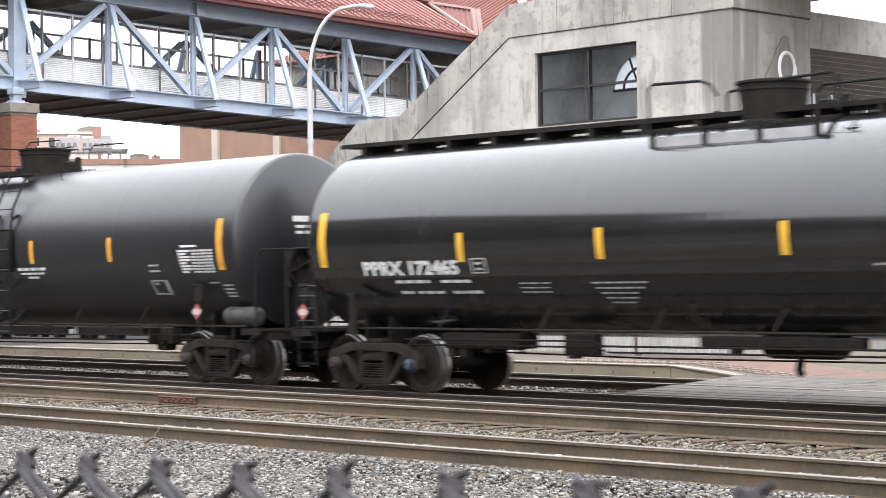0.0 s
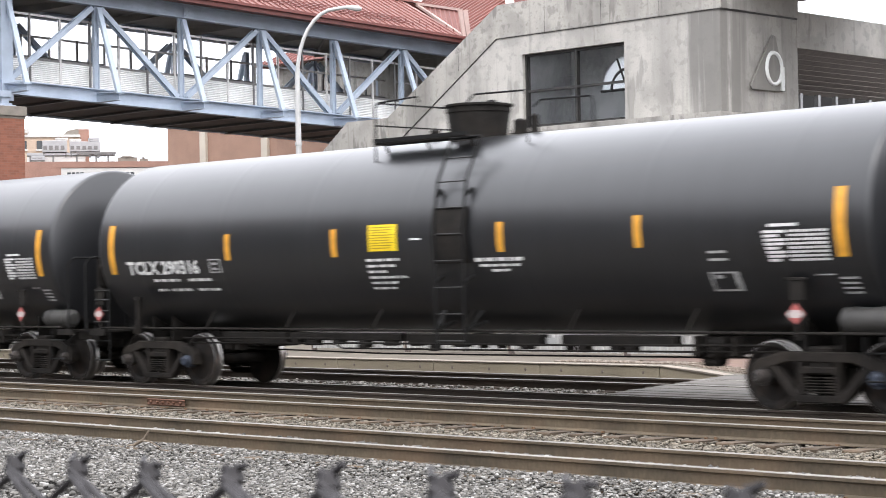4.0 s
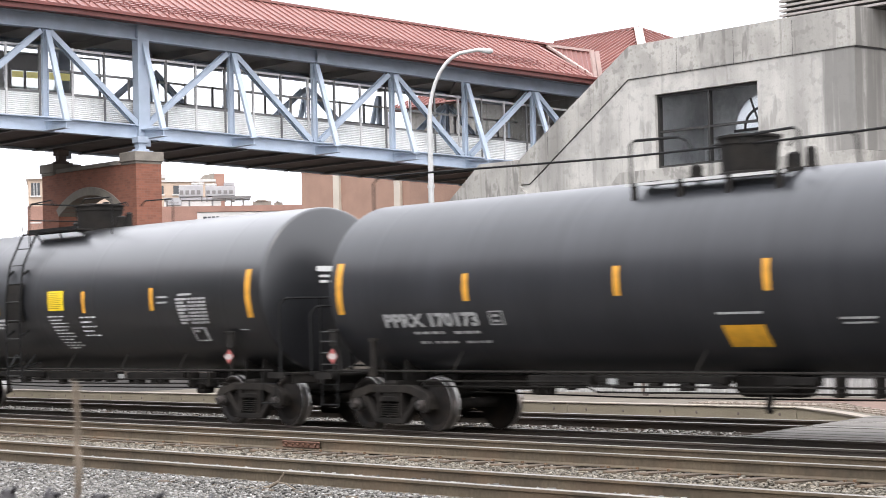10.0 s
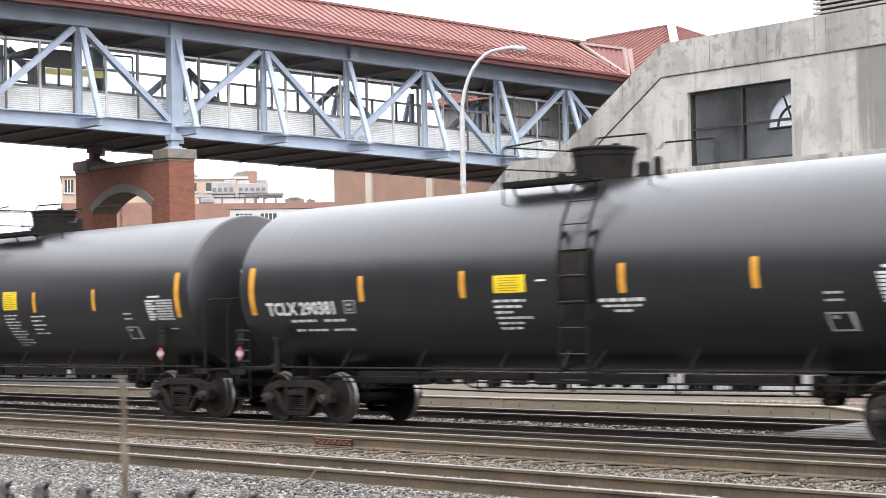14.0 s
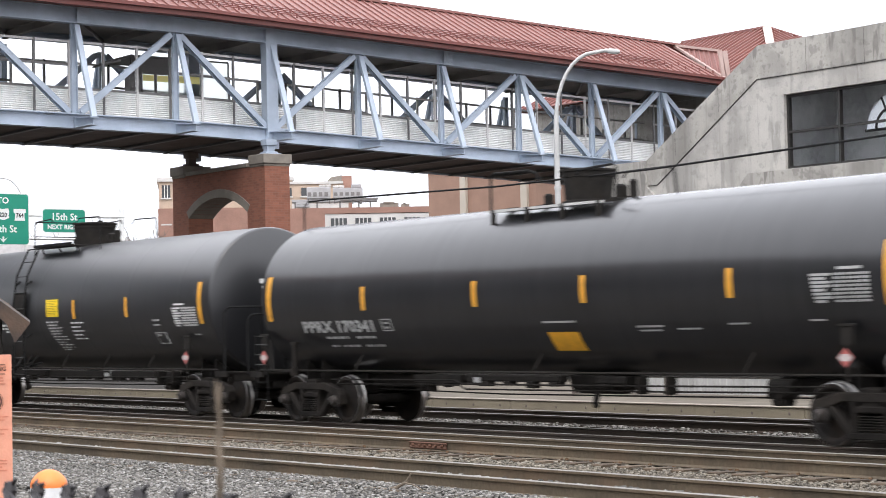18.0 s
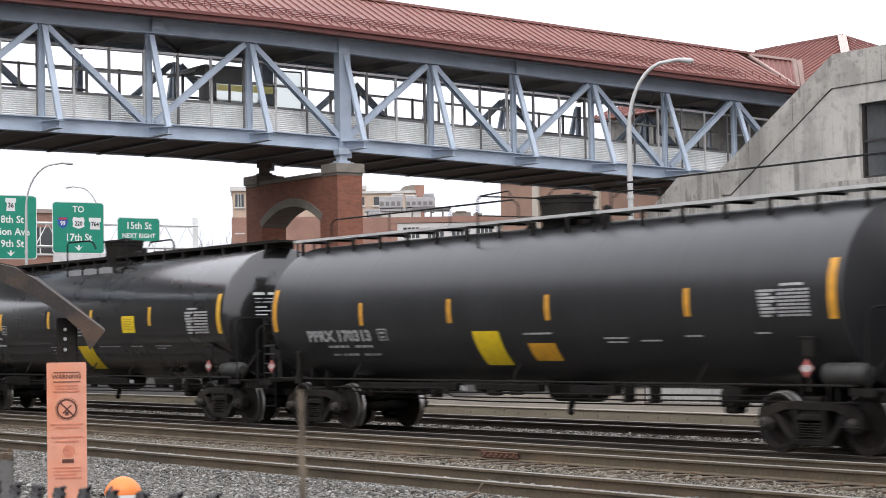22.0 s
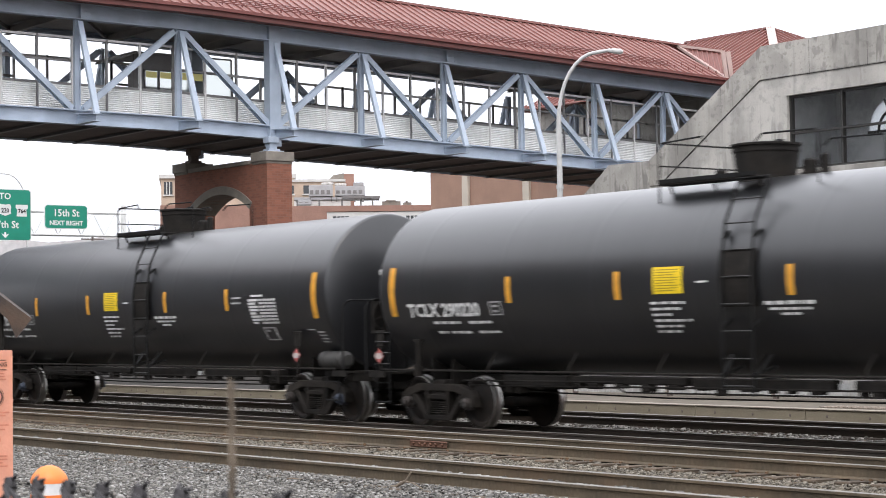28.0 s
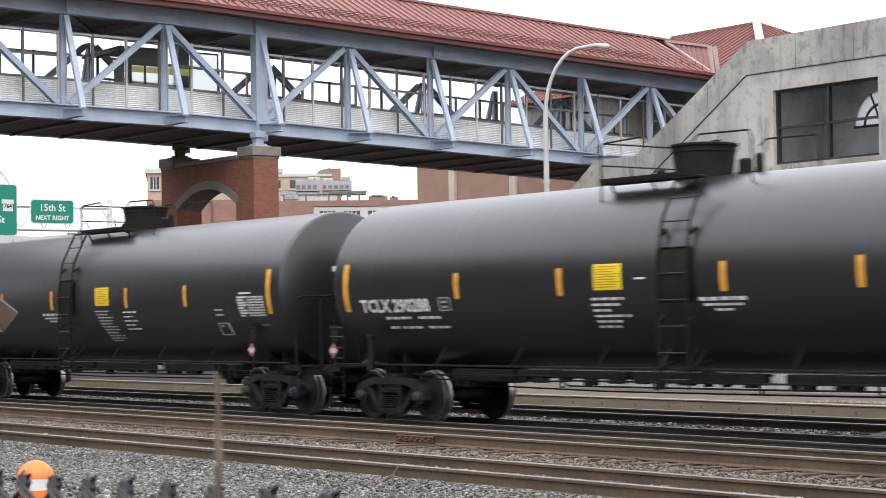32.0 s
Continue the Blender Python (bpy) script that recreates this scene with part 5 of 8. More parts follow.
def tank_mesh(kind, paint):
    s = Shape()
    prof = []
    head = head_profile(kind)
    prof += [(-kind.half - u, q) for u, q in head]
    prof.append((-kind.half + 0.12, kind.r))
    seams = (-6.9, -4.6, -2.3, 0.0, 2.3, 4.6, 6.9)
    for x in seams:
        prof += [(x - 0.10, kind.r), (x - 0.03, kind.r), (x - 0.012, kind.r + kind.bead), (x + 0.012, kind.r + kind.bead), (x + 0.03, kind.r), (x + 0.10, kind.r)]
    prof.append((kind.half - 0.12, kind.r))
    prof += [(kind.half + u, q) for u, q in head[::-1]]
    s.lathe(prof, "x", (0, 0, kind.zc), 72)
    return s.mesh("tank", [paint], 35)


def wheel_mesh():
    s = Shape()
    s.lathe([(-0.070, 0.0), (-0.070, 0.09), (-0.055, 0.12), (-0.030, 0.16), (-0.020, 0.34), (-0.055, 0.375), (-0.066, 0.39), (-0.066, 0.445)], "y", seg=36)
    s.lathe([(0.080, 0.485), (0.062, 0.40), (0.030, 0.36), (0.020, 0.16), (0.045, 0.12), (0.060, 0.09), (0.060, 0.0)], "y", seg=36)
    s.lathe([(-0.066, 0.445), (-0.060, 0.455), (0.045, 0.460), (0.055, 0.480), (0.070, 0.490), (0.080, 0.485)], "y", seg=36, slot=1)
    return s.mesh("wheel", [M_WHEEL, M_TREAD], 40)


def side_frame_mesh():
    """The cast side frame of a truck, with two triangular openings and the spring nest between."""
    s = Shape()
    y0, y1 = -0.09, 0.09
    top = [(-1.06, 0.58), (-0.98, 0.68), (-0.72, 0.74), (-0.55, 0.79), (0.55, 0.79), (0.72, 0.74), (0.98, 0.68), (1.06, 0.58)]
    s.plate([(x, y0, z) for x, z in top] + [(x, y0, z) for x, z in [(1.05, 0.38), (0.99, 0.38), (0.93, 0.52), (0.74, 0.58), (0.50, 0.655), (-0.50, 0.655), (-0.74, 0.58), (-0.93, 0.52), (-0.99, 0.38), (-1.05, 0.38)]], (0, y1 - y0, 0))
    s.plate([(x, y0, z) for x, z in [(-0.32, 0.13), (0.32, 0.13), (0.34, 0.23), (-0.34, 0.23)]], (0, y1 - y0, 0))
    for k in (-1, 1):
        s.plate([(k * x, y0 + 0.01, z) for x, z in [(0.80, 0.585), (0.66, 0.61), (0.28, 0.20), (0.30, 0.13), (0.37, 0.13)]], (0, y1 - y0 - 0.02, 0))
        s.plate([(k * x, y0, z) for x, z in [(0.24, 0.22), (0.32, 0.22), (0.34, 0.67), (0.25, 0.67)]], (0, y1 - y0, 0))
    return s.mesh("side_frame", [M_CAST], bevel=0.014)


def springs_mesh():
    s = Shape()
    for x in (-0.15, 0.0, 0.15):
        for i in range(6):
            s.lathe([(0.265 + 0.038 * i - 0.013, 0.070), (0.265 + 0.038 * i, 0.084), (0.265 + 0.038 * i + 0.013, 0.070)], "z", (x, -0.02, 0), 12)
    s.box(-0.24, 0.24, -0.08, 0.10, 0.50, 0.60, c=0.02)
    return s.mesh("spring_nest", [M_CAST])


def cap_mesh(mat):
    s = Shape().lathe([(-0.19, 0.0), (-0.19, 0.055), (-0.165, 0.085), (-0.09, 0.095), (-0.09, 0.125), (0.02, 0.125)], "y", seg=18)
    for k in range(3):
        a = 2.1 * k + 0.5
        s.lathe([(-0.205, 0.0), (-0.205, 0.018), (-0.16, 0.018)], "y", (0.055 * math.cos(a), 0, 0.055 * math.sin(a)), 6)
    return s.mesh("bearing_cap", [mat], 40)


def trucks(car, blue):
    """Two four-wheel trucks: side frames with springs and bearing caps, and four wheelsets that roll."""
    for cx in (-7.06, 7.06):
        for y in (-0.99, 0.99):
            fr = part("side_frame", shared("side_frame", side_frame_mesh), M_CAST, car, at=(cx, y, 0.0))
            part("spring_nest", shared("springs", springs_mesh), M_CAST, fr)
            for dx in (-0.89, 0.89):
                m = M_CAP_BLUE if blue and dx > 0 else M_CAP_GREY
                c = part("bearing_cap", shared("cap" + m.name, lambda: cap_mesh(m)), m, fr, at=(dx, 0, 0.457))
                if y > 0:
                    c.rotation_euler = (0, 0, math.pi)
        part("truck_bolster", shared("bolster", lambda: Shape().box(-0.20, 0.20, -1.05, 1.05, 0.52, 0.86).box(-0.42, 0.42, -0.42, 0.42, 0.82, 1.02).mesh("truck_bolster", [M_GEAR], bevel=0.03)), M_GEAR, car, at=(cx, 0, 0))
        for dx in (-0.60, 0.60):
            part("brake_beam", shared("brake_beam", lambda: Shape().box(-0.05, 0.05, -0.72, 0.72, 0.36, 0.46).box(-0.10, 0.10, -0.80, -0.68, 0.28, 0.58).box(-0.10, 0.10, 0.68, 0.80, 0.28, 0.58).mesh("brake_beam", [M_GEAR])), M_GEAR, car, at=(cx + dx * 0.55, 0, 0))
    sets = []
    for x in AXLES:
        ws = part("wheelset", shared("axle", lambda: Shape().lathe([(-1.08, 0.0), (-1.08, 0.08), (-0.84, 0.085), (-0.70, 0.10), (-0.3, 0.088), (0.3, 0.088), (0.70, 0.10), (0.84, 0.085), (1.08, 0.08), (1.08, 0.0)], "y", seg=18).mesh("wheelset", [M_GEAR], 40)), M_GEAR, car, at=(x, 0, 0.457))
        a = part("wheel", shared("wheel", wheel_mesh), M_WHEEL, ws, at=(0, -0.745, 0))
        b = part("wheel", shared("wheel", wheel_mesh), M_WHEEL, ws, at=(0, 0.745, 0))
        b.rotation_euler = (0, 0, math.pi)
        sets.append(ws)
    return sets


def ladder(x, y, z0, z1, w=0.42, step=0.33, lean=0.0, along="x"):
    s = Shape()
    for k in (-w / 2, w / 2):
        p = (x + k, y, z0) if along == "x" else (x, y + k, z0)
        q = (x + k, y + lean, z1) if along == "x" else (x + lean, y + k, z1)
        s.beam(p, q, 0.05, 0.02, up=(0, 1, 0))
    n = int((z1 - z0) / step)
    for i in range(n + 1):
        z = z0 + 0.1 + step * i
        if z > z1:
            break
        f = (z - z0) / (z1 - z0)
        if along == "x":
            s.tube([(x - w / 2, y + lean * f, z), (x + w / 2, y + lean * f, z)], 0.012, 6)
        else:
            s.tube([(x + lean * f, y - w / 2, z), (x + lean * f, y + w / 2, z)], 0.012, 6)
    return s


LADDER_LINE = [(-1.58, 0.74), (-1.61, 1.60), (-1.61, 2.60), (-1.50, 3.30), (-1.18, 3.96)]


def rung_places(step=0.40):
    out, left = [], 0.15
    for (ya, za), (yb, zb) in zip(LADDER_LINE[:-1], LADDER_LINE[1:]):
        d = math.hypot(yb - ya, zb - za)
        while left < d:
            out.append((ya + (yb - ya) * left / d, za + (zb - za) * left / d))
            left += step
        left -= d
    return out


def curved_ladder(x, w=0.60):
    """The frame of a side ladder: one bent bar that goes up, over and down again."""
    up = [(x - w / 2, y, z) for y, z in LADDER_LINE]
    down = [(x + w / 2, y, z) for y, z in LADDER_LINE[::-1]]
    return Shape().tube(up + down, 0.024, 6)


def ladder_brackets(ld, x, w=0.60):
    for k in (-1, 1):
        for y, z, q in ((-1.61, 1.05, -1.15), (-1.61, 1.75, -1.40), (-1.55, 3.05, -1.40)):
            part("ladder_bracket", Shape().beam((x + k * w / 2, y, z), (x + k * (w / 2 + 0.03), q, z + 0.12), 0.05, 0.04), M_GRIP, ld)
        part("ladder_foot", Shape().beam((x + k * w / 2, -1.60, 0.98), (x + k * (w / 2 + 0.10), -1.30, 1.34), 0.06, 0.03), M_GRIP, ld)


def side_platforms(car, top, pale):
    """Two platforms hung on the flanks beside the housing, with an upper bar, posts, a rounded guard rail and a wire loop."""
    # The pale bars carry the sky's reflection in their colour.
    look_of = M_ALU if pale else M_GEAR
    for y in (-0.92, 0.92):
        k = -1 if y < 0 else 1
        slab = (lambda: Shape().box(-1.35, 1.42, min(0, 0.26 * k), max(0, 0.26 * k), -0.115, -0.085)) if pale else (lambda: Shape().box(-1.35, 1.42, min(0, 0.30 * k), max(0, 0.30 * k), -0.36, -0.30).box(-1.35, 1.42, 0.29 * k - 0.012, 0.29 * k + 0.012, -0.36, -0.19))
        deck = part("platform_deck", shared("side_deck" + str(k) + str(pale), lambda: slab().mesh("platform_deck", [M_STEEL_GREY])), M_STEEL_GREY, car, "grey slatted side platform", at=(0, y - 0.28 * k, top))
        for x in (-1.34, -0.42, 0.50, 1.41):
            part("deck_bracket", shared("deck_bracket" + str(k), lambda: Shape().beam((0, 0.29 * k, -0.38), (0, 0.29 * k, -0.08), 0.09, 0.05).beam((0, 0.25 * k, -0.10), (0, -0.25 * k, -0.04), 0.06, 0.05).mesh("deck_bracket", [M_GEAR])), M_GEAR, deck, at=(x, 0, 0))
        part("upper_bar", shared("upper_bar" + str(k) + str(pale), lambda: Shape().box(-1.50, 1.48, 0.27 * k - 0.03, 0.27 * k + 0.03, -0.125, -0.08).mesh("upper_bar", [look_of])), look_of, deck)
        part("guard_rail", shared("guard_rail_l" + str(k), lambda: Shape().tube([(-1.42, 0.27 * k, -0.10), (-1.42, 0.27 * k, 0.50), (-1.36, 0.25 * k, 0.56), (-0.75, -0.05 * k, 0.58), (-0.62, -0.10 * k, 0.52), (-0.52, -0.12 * k, 0.36)], 0.022, 6).mesh("guard_rail", [M_GRIP])), M_GRIP, deck)
        part("guard_rail", shared("guard_rail_r" + str(k), lambda: Shape().tube([(0.42, -0.10 * k, 0.40), (0.50, -0.10 * k, 0.50), (1.45, 0.0, 0.52), (1.55, 0.02 * k, 0.46), (1.58, 0.05 * k, 0.0)], 0.022, 6).mesh("guard_rail", [M_GRIP])), M_GRIP, deck)
        if pale:
            continue
        part("wire_loop", shared("wire_loop" + str(k), lambda: Shape().tube([(-1.30, 0.29 * k, -0.36), (-1.05, 0.31 * k, -0.43), (-0.4, 0.32 * k, -0.42), (0.3, 0.31 * k, -0.37), (0.9, 0.32 * k, -0.41), (1.6, 0.31 * k, -0.40), (1.85, 0.24 * k, -0.30), (1.90, 0.15 * k, -0.16), (1.80, 0.02 * k, -0.05)], 0.014, 6).mesh("wire_loop", [M_GRIP])), M_GRIP, deck)


def top_fittings(car, key, kind, flip):
    """Manway housing, platform and its railings on the crown of the tank."""
    top = kind.zc + kind.r
    g = -1 if flip else 1

    def housing(r, h):
        c = Shape().lathe([(0.0, r * 0.88), (h * 0.75, r * 0.97), (h * 0.76, r), (h * 0.93, r), (h * 0.94, r * 1.06), (h, r * 1.06), (h + 0.015, r * 0.9), (h + 0.015, 0.0)], "z", (0, 0, 0), 24)
        return c.mesh("manway_housing", [M_GEAR], 40)
    hr, hh = {"T": (0.52, 0.52), "B": (0.50, 0.54)}.get(key, (0.46, 0.54) if key == "C" else (0.52, 0.50))
    mw = part("manway_housing", shared("housing" + str(hr), lambda: housing(hr, hh)), M_GEAR, car, at=(0.06 if key in "TB" else 0.12, 0, top))
    for k in (-1, 1):
        part("lid_lug", shared("lid_lug" + str(hr) + str(k), lambda: Shape().box(k * hr * 0.55 - 0.05, k * hr * 0.55 + 0.05, -0.06, 0.06, hh, hh + 0.06).mesh("lid_lug", [M_GRIP], bevel=0.01)), M_GRIP, mw)
    part("housing_neck", shared("neck", lambda: Shape().lathe([(-0.12, 0.50), (0.0, 0.46), (0.06, 0.30), (0.06, 0.0)], "z", (0, 0, 0), 18).mesh("housing_neck", [M_GEAR], 40)), M_GEAR, mw)
    def grating():
        s = Shape().box(-1.05, 1.05, -0.17, 0.17, -0.035, 0.0)
        return s.mesh("grating", [M_GEAR], bevel=0.006)
    if key in "BC":
        side_platforms(car, top, key == "C")
    for y in (-0.80, 0.80) if key in "TE" else ():
        gr = part("grating", shared("grating", grating), M_GEAR, car, at=(-0.30, y, top - 0.03))
        for x in (-0.95, 0.0, 0.95):
            part("bracket", shared("bracket" + str(y), lambda: Shape().beam((0, 0, -0.03), (0, -y * 0.12, -0.22), 0.03, 0.03).mesh("bracket", [M_GEAR])), M_GEAR, gr, at=(x, 0, 0))
        part("toe_bar", shared("toe_bar", lambda: Shape().box(-1.05, 1.05, -0.012, 0.012, 0.0, 0.06).mesh("toe_bar", [M_GRIP])), M_GRIP, gr, at=(0, math.copysign(0.17, y), 0))

    def hoop(w):
        s = Shape()
        s.tube([(0, -w, -0.30), (0, -w, 0.58), (0, -w + 0.08, 0.66), (0, w - 0.08, 0.66), (0, w, 0.58), (0, w, -0.30)], 0.016, 6)
        return s
    if key not in "BC":
        hp = part("safety_hoop", shared("hoop", lambda: hoop(0.95).mesh("safety_hoop", [M_GRIP])), M_GRIP, car, at=(-1.33, 0, top - 0.05))
        part("mid_rail", shared("mid_rail", lambda: Shape().tube([(0, -0.95, 0.30), (0, 0.95, 0.30)], 0.013, 6).mesh("mid_rail", [M_GRIP])), M_GRIP, hp)
    for y in (-0.95, 0.95) if key not in "BC" else ():
        part("hand_rail", shared("hand_rail_l", lambda: Shape().tube([(0, 0, 0.58), (0.06, 0, 0.655), (0.95, 0, 0.69), (1.02, 0, 0.60)], 0.015, 6).mesh("hand_rail", [M_GRIP])), M_GRIP, hp, at=(0, y, 0))
        part("hand_rail", shared("hand_rail_r", lambda: Shape().tube([(0.55, 0, 0.52), (0.70, 0, 0.62), (1.75, 0, 0.60), (1.80, 0, 0.50), (1.80, 0, -0.25)], 0.015, 6).mesh("hand_rail", [M_GRIP])), M_GRIP, car, at=(0, y * 0.8, top - 0.02))

    for vx, vr, vh in ((0.95, 0.11, 0.24), (-0.92, 0.09, 0.20), (1.25, 0.07, 0.30)):
        part("valve", shared("valve" + str(vx), lambda: Shape().lathe([(0, vr * 1.4), (0.05, vr * 1.4), (0.05, vr), (vh, vr), (vh + 0.03, vr * 0.6), (vh + 0.04, 0)], "z", (0, 0, 0), 12).mesh("valve", [M_GEAR], 40)), M_GEAR, car, at=(vx, 0, top - 0.03))
    part("bottom_outlet", shared("outlet", lambda: Shape().lathe([(0.16, 0.0), (0.16, 0.09), (0.22, 0.10), (0.24, 0.15), (0.34, 0.20), (0.44, 0.26)], "z", (0, 0, 0), 18).mesh("bottom_outlet", [M_GEAR], 40)), M_GEAR, car, at=(0.1 * g, 0, kind.zc - kind.r - (0.38 if key not in "TE" else 0.24)))


# stretches of dark gear under the tank: from, to, lower edge
GEAR_RUNS = {"T": ((-5.4, -3.7, 0.78), (-3.6, -0.9, 0.84), (-0.75, 2.1, 0.80), (2.5, 4.6, 0.82)), "C": ((-3.8, -2.4, 0.80), (-2.3, 0.3, 0.86), (1.2, 1.9, 0.84)), "D": ((-5.6, -2.2, 0.82), (-1.6, 0.3, 0.84), (1.2, 2.4, 0.80)), "B": ((-5.6, -4.0, 0.72), (-3.1, -2.5, 0.66), (-0.6, 2.0, 0.82), (3.5, 4.4, 0.84))}


def underframe(car, key, kind, flip):
    zb = kind.zc - kind.r
    for sx in (-1, 1):
        def sill():
            s = Shape().box(0.0, 2.55, -0.33, 0.33, 0.62, 0.98, c=0.03)
            s.box(-1.55, 0.0, -0.20, 0.20, 0.70, 1.0)
            s.box(2.40, 2.58, -1.30, 1.30, 0.80, 0.98)
            return s.mesh("stub_sill", [M_GEAR], bevel=0.012)
        o = part("stub_sill", shared("sill", sill), M_GEAR, car, at=(sx * 6.15, 0, 0))
        if sx < 0:
            o.rotation_euler = (0, 0, math.pi)

        def saddle():
            s = Shape()
            for x in (-0.30, 0.26):
                v = []
                for i in range(13):
                    a = radians(-90 - 38 + 76 * i / 12)
                    v.append((x, 1.50 * math.cos(a), 2.52 + 1.50 * math.sin(a)))
                v += [(x, 0.95, 0.86), (x, -0.95, 0.86)]
                s.plate(v, (0.04, 0, 0))
            return s.mesh("saddle", [M_GEAR])
        part("saddle", shared("saddle", saddle), M_GEAR, car, at=(sx * 7.06, 0, zb - 1.005))

        def coupler():
            s = Shape().box(0.0, 0.46, -0.07, 0.07, 0.80, 0.97).box(0.40, 0.56, -0.16, 0.14, 0.76, 1.02)
            s.tube([(0.1, 0.2, 0.8), (0.25, 0.22, 0.45), (0.45, 0.2, 0.36)], 0.03, 8)
            return s.mesh("coupler", [M_CAST], bevel=0.02)
        o = part("coupler", shared("coupler", coupler), M_CAST, car, at=(sx * 8.60, 0, 0))
        if sx < 0:
            o.rotation_euler = (0, 0, math.pi)

        def end_platform():
            s = Shape()
            for i in range(5):
                s.box(-0.10 + 0.09 * i, -0.03 + 0.09 * i, -1.50, 1.50, 1.00, 1.035)
            s.box(-0.12, 0.36, -1.52, -1.48, 0.94, 1.05).box(-0.12, 0.36, 1.48, 1.52, 0.94, 1.05)
            return s.mesh("end_platform", [M_GEAR])
        part("end_platform", shared("end_platform", end_platform), M_GEAR, car, at=(sx * 8.42, 0, -0.04))

        if key in "BCD":
            for y in (-1, 1):
                part("end_brace", shared("end_brace" + str(sx * y) + str(y), lambda: Shape().beam((0, y * 1.15, 1.0), (sx * 0.42, y * 0.95, 1.62), 0.09, 0.05).mesh("end_brace", [M_GEAR])), M_GEAR, car, at=(sx * 8.28, 0, 0))

        zr = 2.17 if key in "CD" else 2.34

        def end_rail():
            s = Shape()
            for y in (-1.46, 1.46):
                s.tube([(-0.05, y, 0.96), (-0.05, y, zr - 0.12), (0.02, y * 0.96, zr - 0.02), (0.10, y * 0.93, zr)], 0.022, 7)
            s.tube([(0.08, -1.37, zr), (0.10, 0, zr), (0.08, 1.37, zr)], 0.020, 7)
            for y in (-0.62, 0.62):
                s.beam((0.05, y, 1.0), (0.05, y, zr - 0.01), 0.035, 0.03)
            return s.mesh("end_railing", [M_GRIP])
        o = part("end_railing", shared("end_rail" + str(zr), end_rail), M_GRIP, car, at=(sx * 8.66, 0, 0))
        for y in (-1, 1):
            # a full ladder at one end, a hanging step at the other
            def steps():
                s = Shape()
                for dx in (-0.22, 0.22):
                    s.tube([(dx, 0, 1.75 if sx < 0 else 1.0), (dx, 0, 0.42)], 0.013, 6)
                for z in (0.45, 0.80, 1.15, 1.35, 1.55, 1.72)[:6 if sx < 0 else 2]:
                    s.tube([(-0.22, 0, z), (0.22, 0, z)], 0.013, 6, slot=1 if z > 1 else 0)
                return s.mesh("step_ladder", [M_GRIP, M_RUNG])
            part("step_ladder", shared("steps" + str(sx), steps), M_GRIP, car, at=(sx * 8.22, y * 1.44, 0))
        hx = sx * {"D": 7.42, "B": 7.32}.get(key, 7.0) if sx > 0 else (-8.10 if key in "CD" else -8.30)
        for y in (-1, 1):
            part("hazard_bracket", shared("hz_bracket", lambda: Shape().box(-0.11, 0.11, -0.015, 0.015, 1.46, 1.72).box(-0.03, 0.03, -0.02, 0.02, 0.95, 1.46).box(-0.15, 0.15, -0.03, 0.0, 1.72, 1.76).mesh("hazard_bracket", [M_GEAR], bevel=0.006)), M_GEAR, car, at=(hx, y * 1.42, 0))

            def diamond():
                s = Shape().plate([(-0.138, 0, 0), (0, 0, -0.138), (0.138, 0, 0), (0, 0, 0.138)], (0, 0.012, 0))
                s.plate([(-0.125, -0.003, 0.0), (-0.075, -0.003, -0.05), (0.075, -0.003, -0.05), (0.125, -0.003, 0.0), (0.075, -0.003, 0.05), (-0.075, -0.003, 0.05)], (0, 0.002, 0), 1)
                return s.mesh("hazard_placard", [M_HAZ_RED, M_HAZ_WHITE])
            o = part("hazard_placard", shared("diamond", diamond), M_HAZ_RED, car, "red and white diamond hazard placard", at=(hx, y * 1.47, 1.29))
            if y > 0:
                o.rotation_euler = (0, 0, math.pi)

    def side_pipe():
        s = Shape()
        s.tube([(-8.3, 0, 0), (8.3, 0, 0)], 0.020, 7)
        return s.mesh("side_pipe", [M_GEAR])
    for y in (-1.42, 1.42):
        part("side_pipe", shared("side_pipe", side_pipe), M_GREY_PIPE if y < 0 else M_GEAR, car, at=(0, y, 1.04))
    for x in (-5.2, -3.1, -1.0, 1.0, 3.1, 5.2) if key not in "CD" else (-5.0, 0.2, 5.0):
        def hanger():
            s = Shape().beam((0, -1.42, 1.04), (0.10, -1.27, 1.36), 0.022, 0.03)
            return s.mesh("pipe_hanger", [M_GEAR])
        part("pipe_hanger", shared("hanger", hanger), M_GEAR, car, at=(x, 0, 0))

    # brake gear, pipe runs and outlet skids that hang close under the tank
    part("brake_rod", shared("brake_rod", lambda: Shape().tube([(-5.9, -0.25, 0.66), (-2.0, -0.25, 0.61), (2.0, -0.25, 0.63), (5.9, -0.25, 0.66)], 0.014, 6).mesh("brake_rod", [M_GEAR])), M_GEAR, car)
    for y, z, r in ((-1.05, 0.86, 0.016), (-0.95, 0.77, 0.015)):
        part("train_line", shared("train_line" + str(z), lambda: Shape().tube([(-6.3, 0, 0), (-2.4, 0, 0.02), (-2.2, 0, -0.05), (2.6, 0, -0.03), (6.3, 0, 0)], r, 7).mesh("train_line", [M_GEAR])), M_GEAR, car, at=(0, y, z))
    gear = GEAR_RUNS.get(key, GEAR_RUNS["T"])
    for n, (x0, x1, low) in enumerate(gear):
        def channel():
            c = Shape().box(x0, x1, -0.09, 0.09, low, 0.97, c=0.02)
            rng = random.Random(40 + n)
            x = x0 + 0.1
            while x < x1 - 0.25:
                w, h = rng.uniform(0.05, 0.30), rng.uniform(0.02, 0.13)
                c.box(x, x + w, -0.12, 0.05, low - h, low + 0.01, c=0.01)
                x += w + rng.uniform(0.10, 0.55)
            return c.mesh("pipe_channel", [M_GEAR])
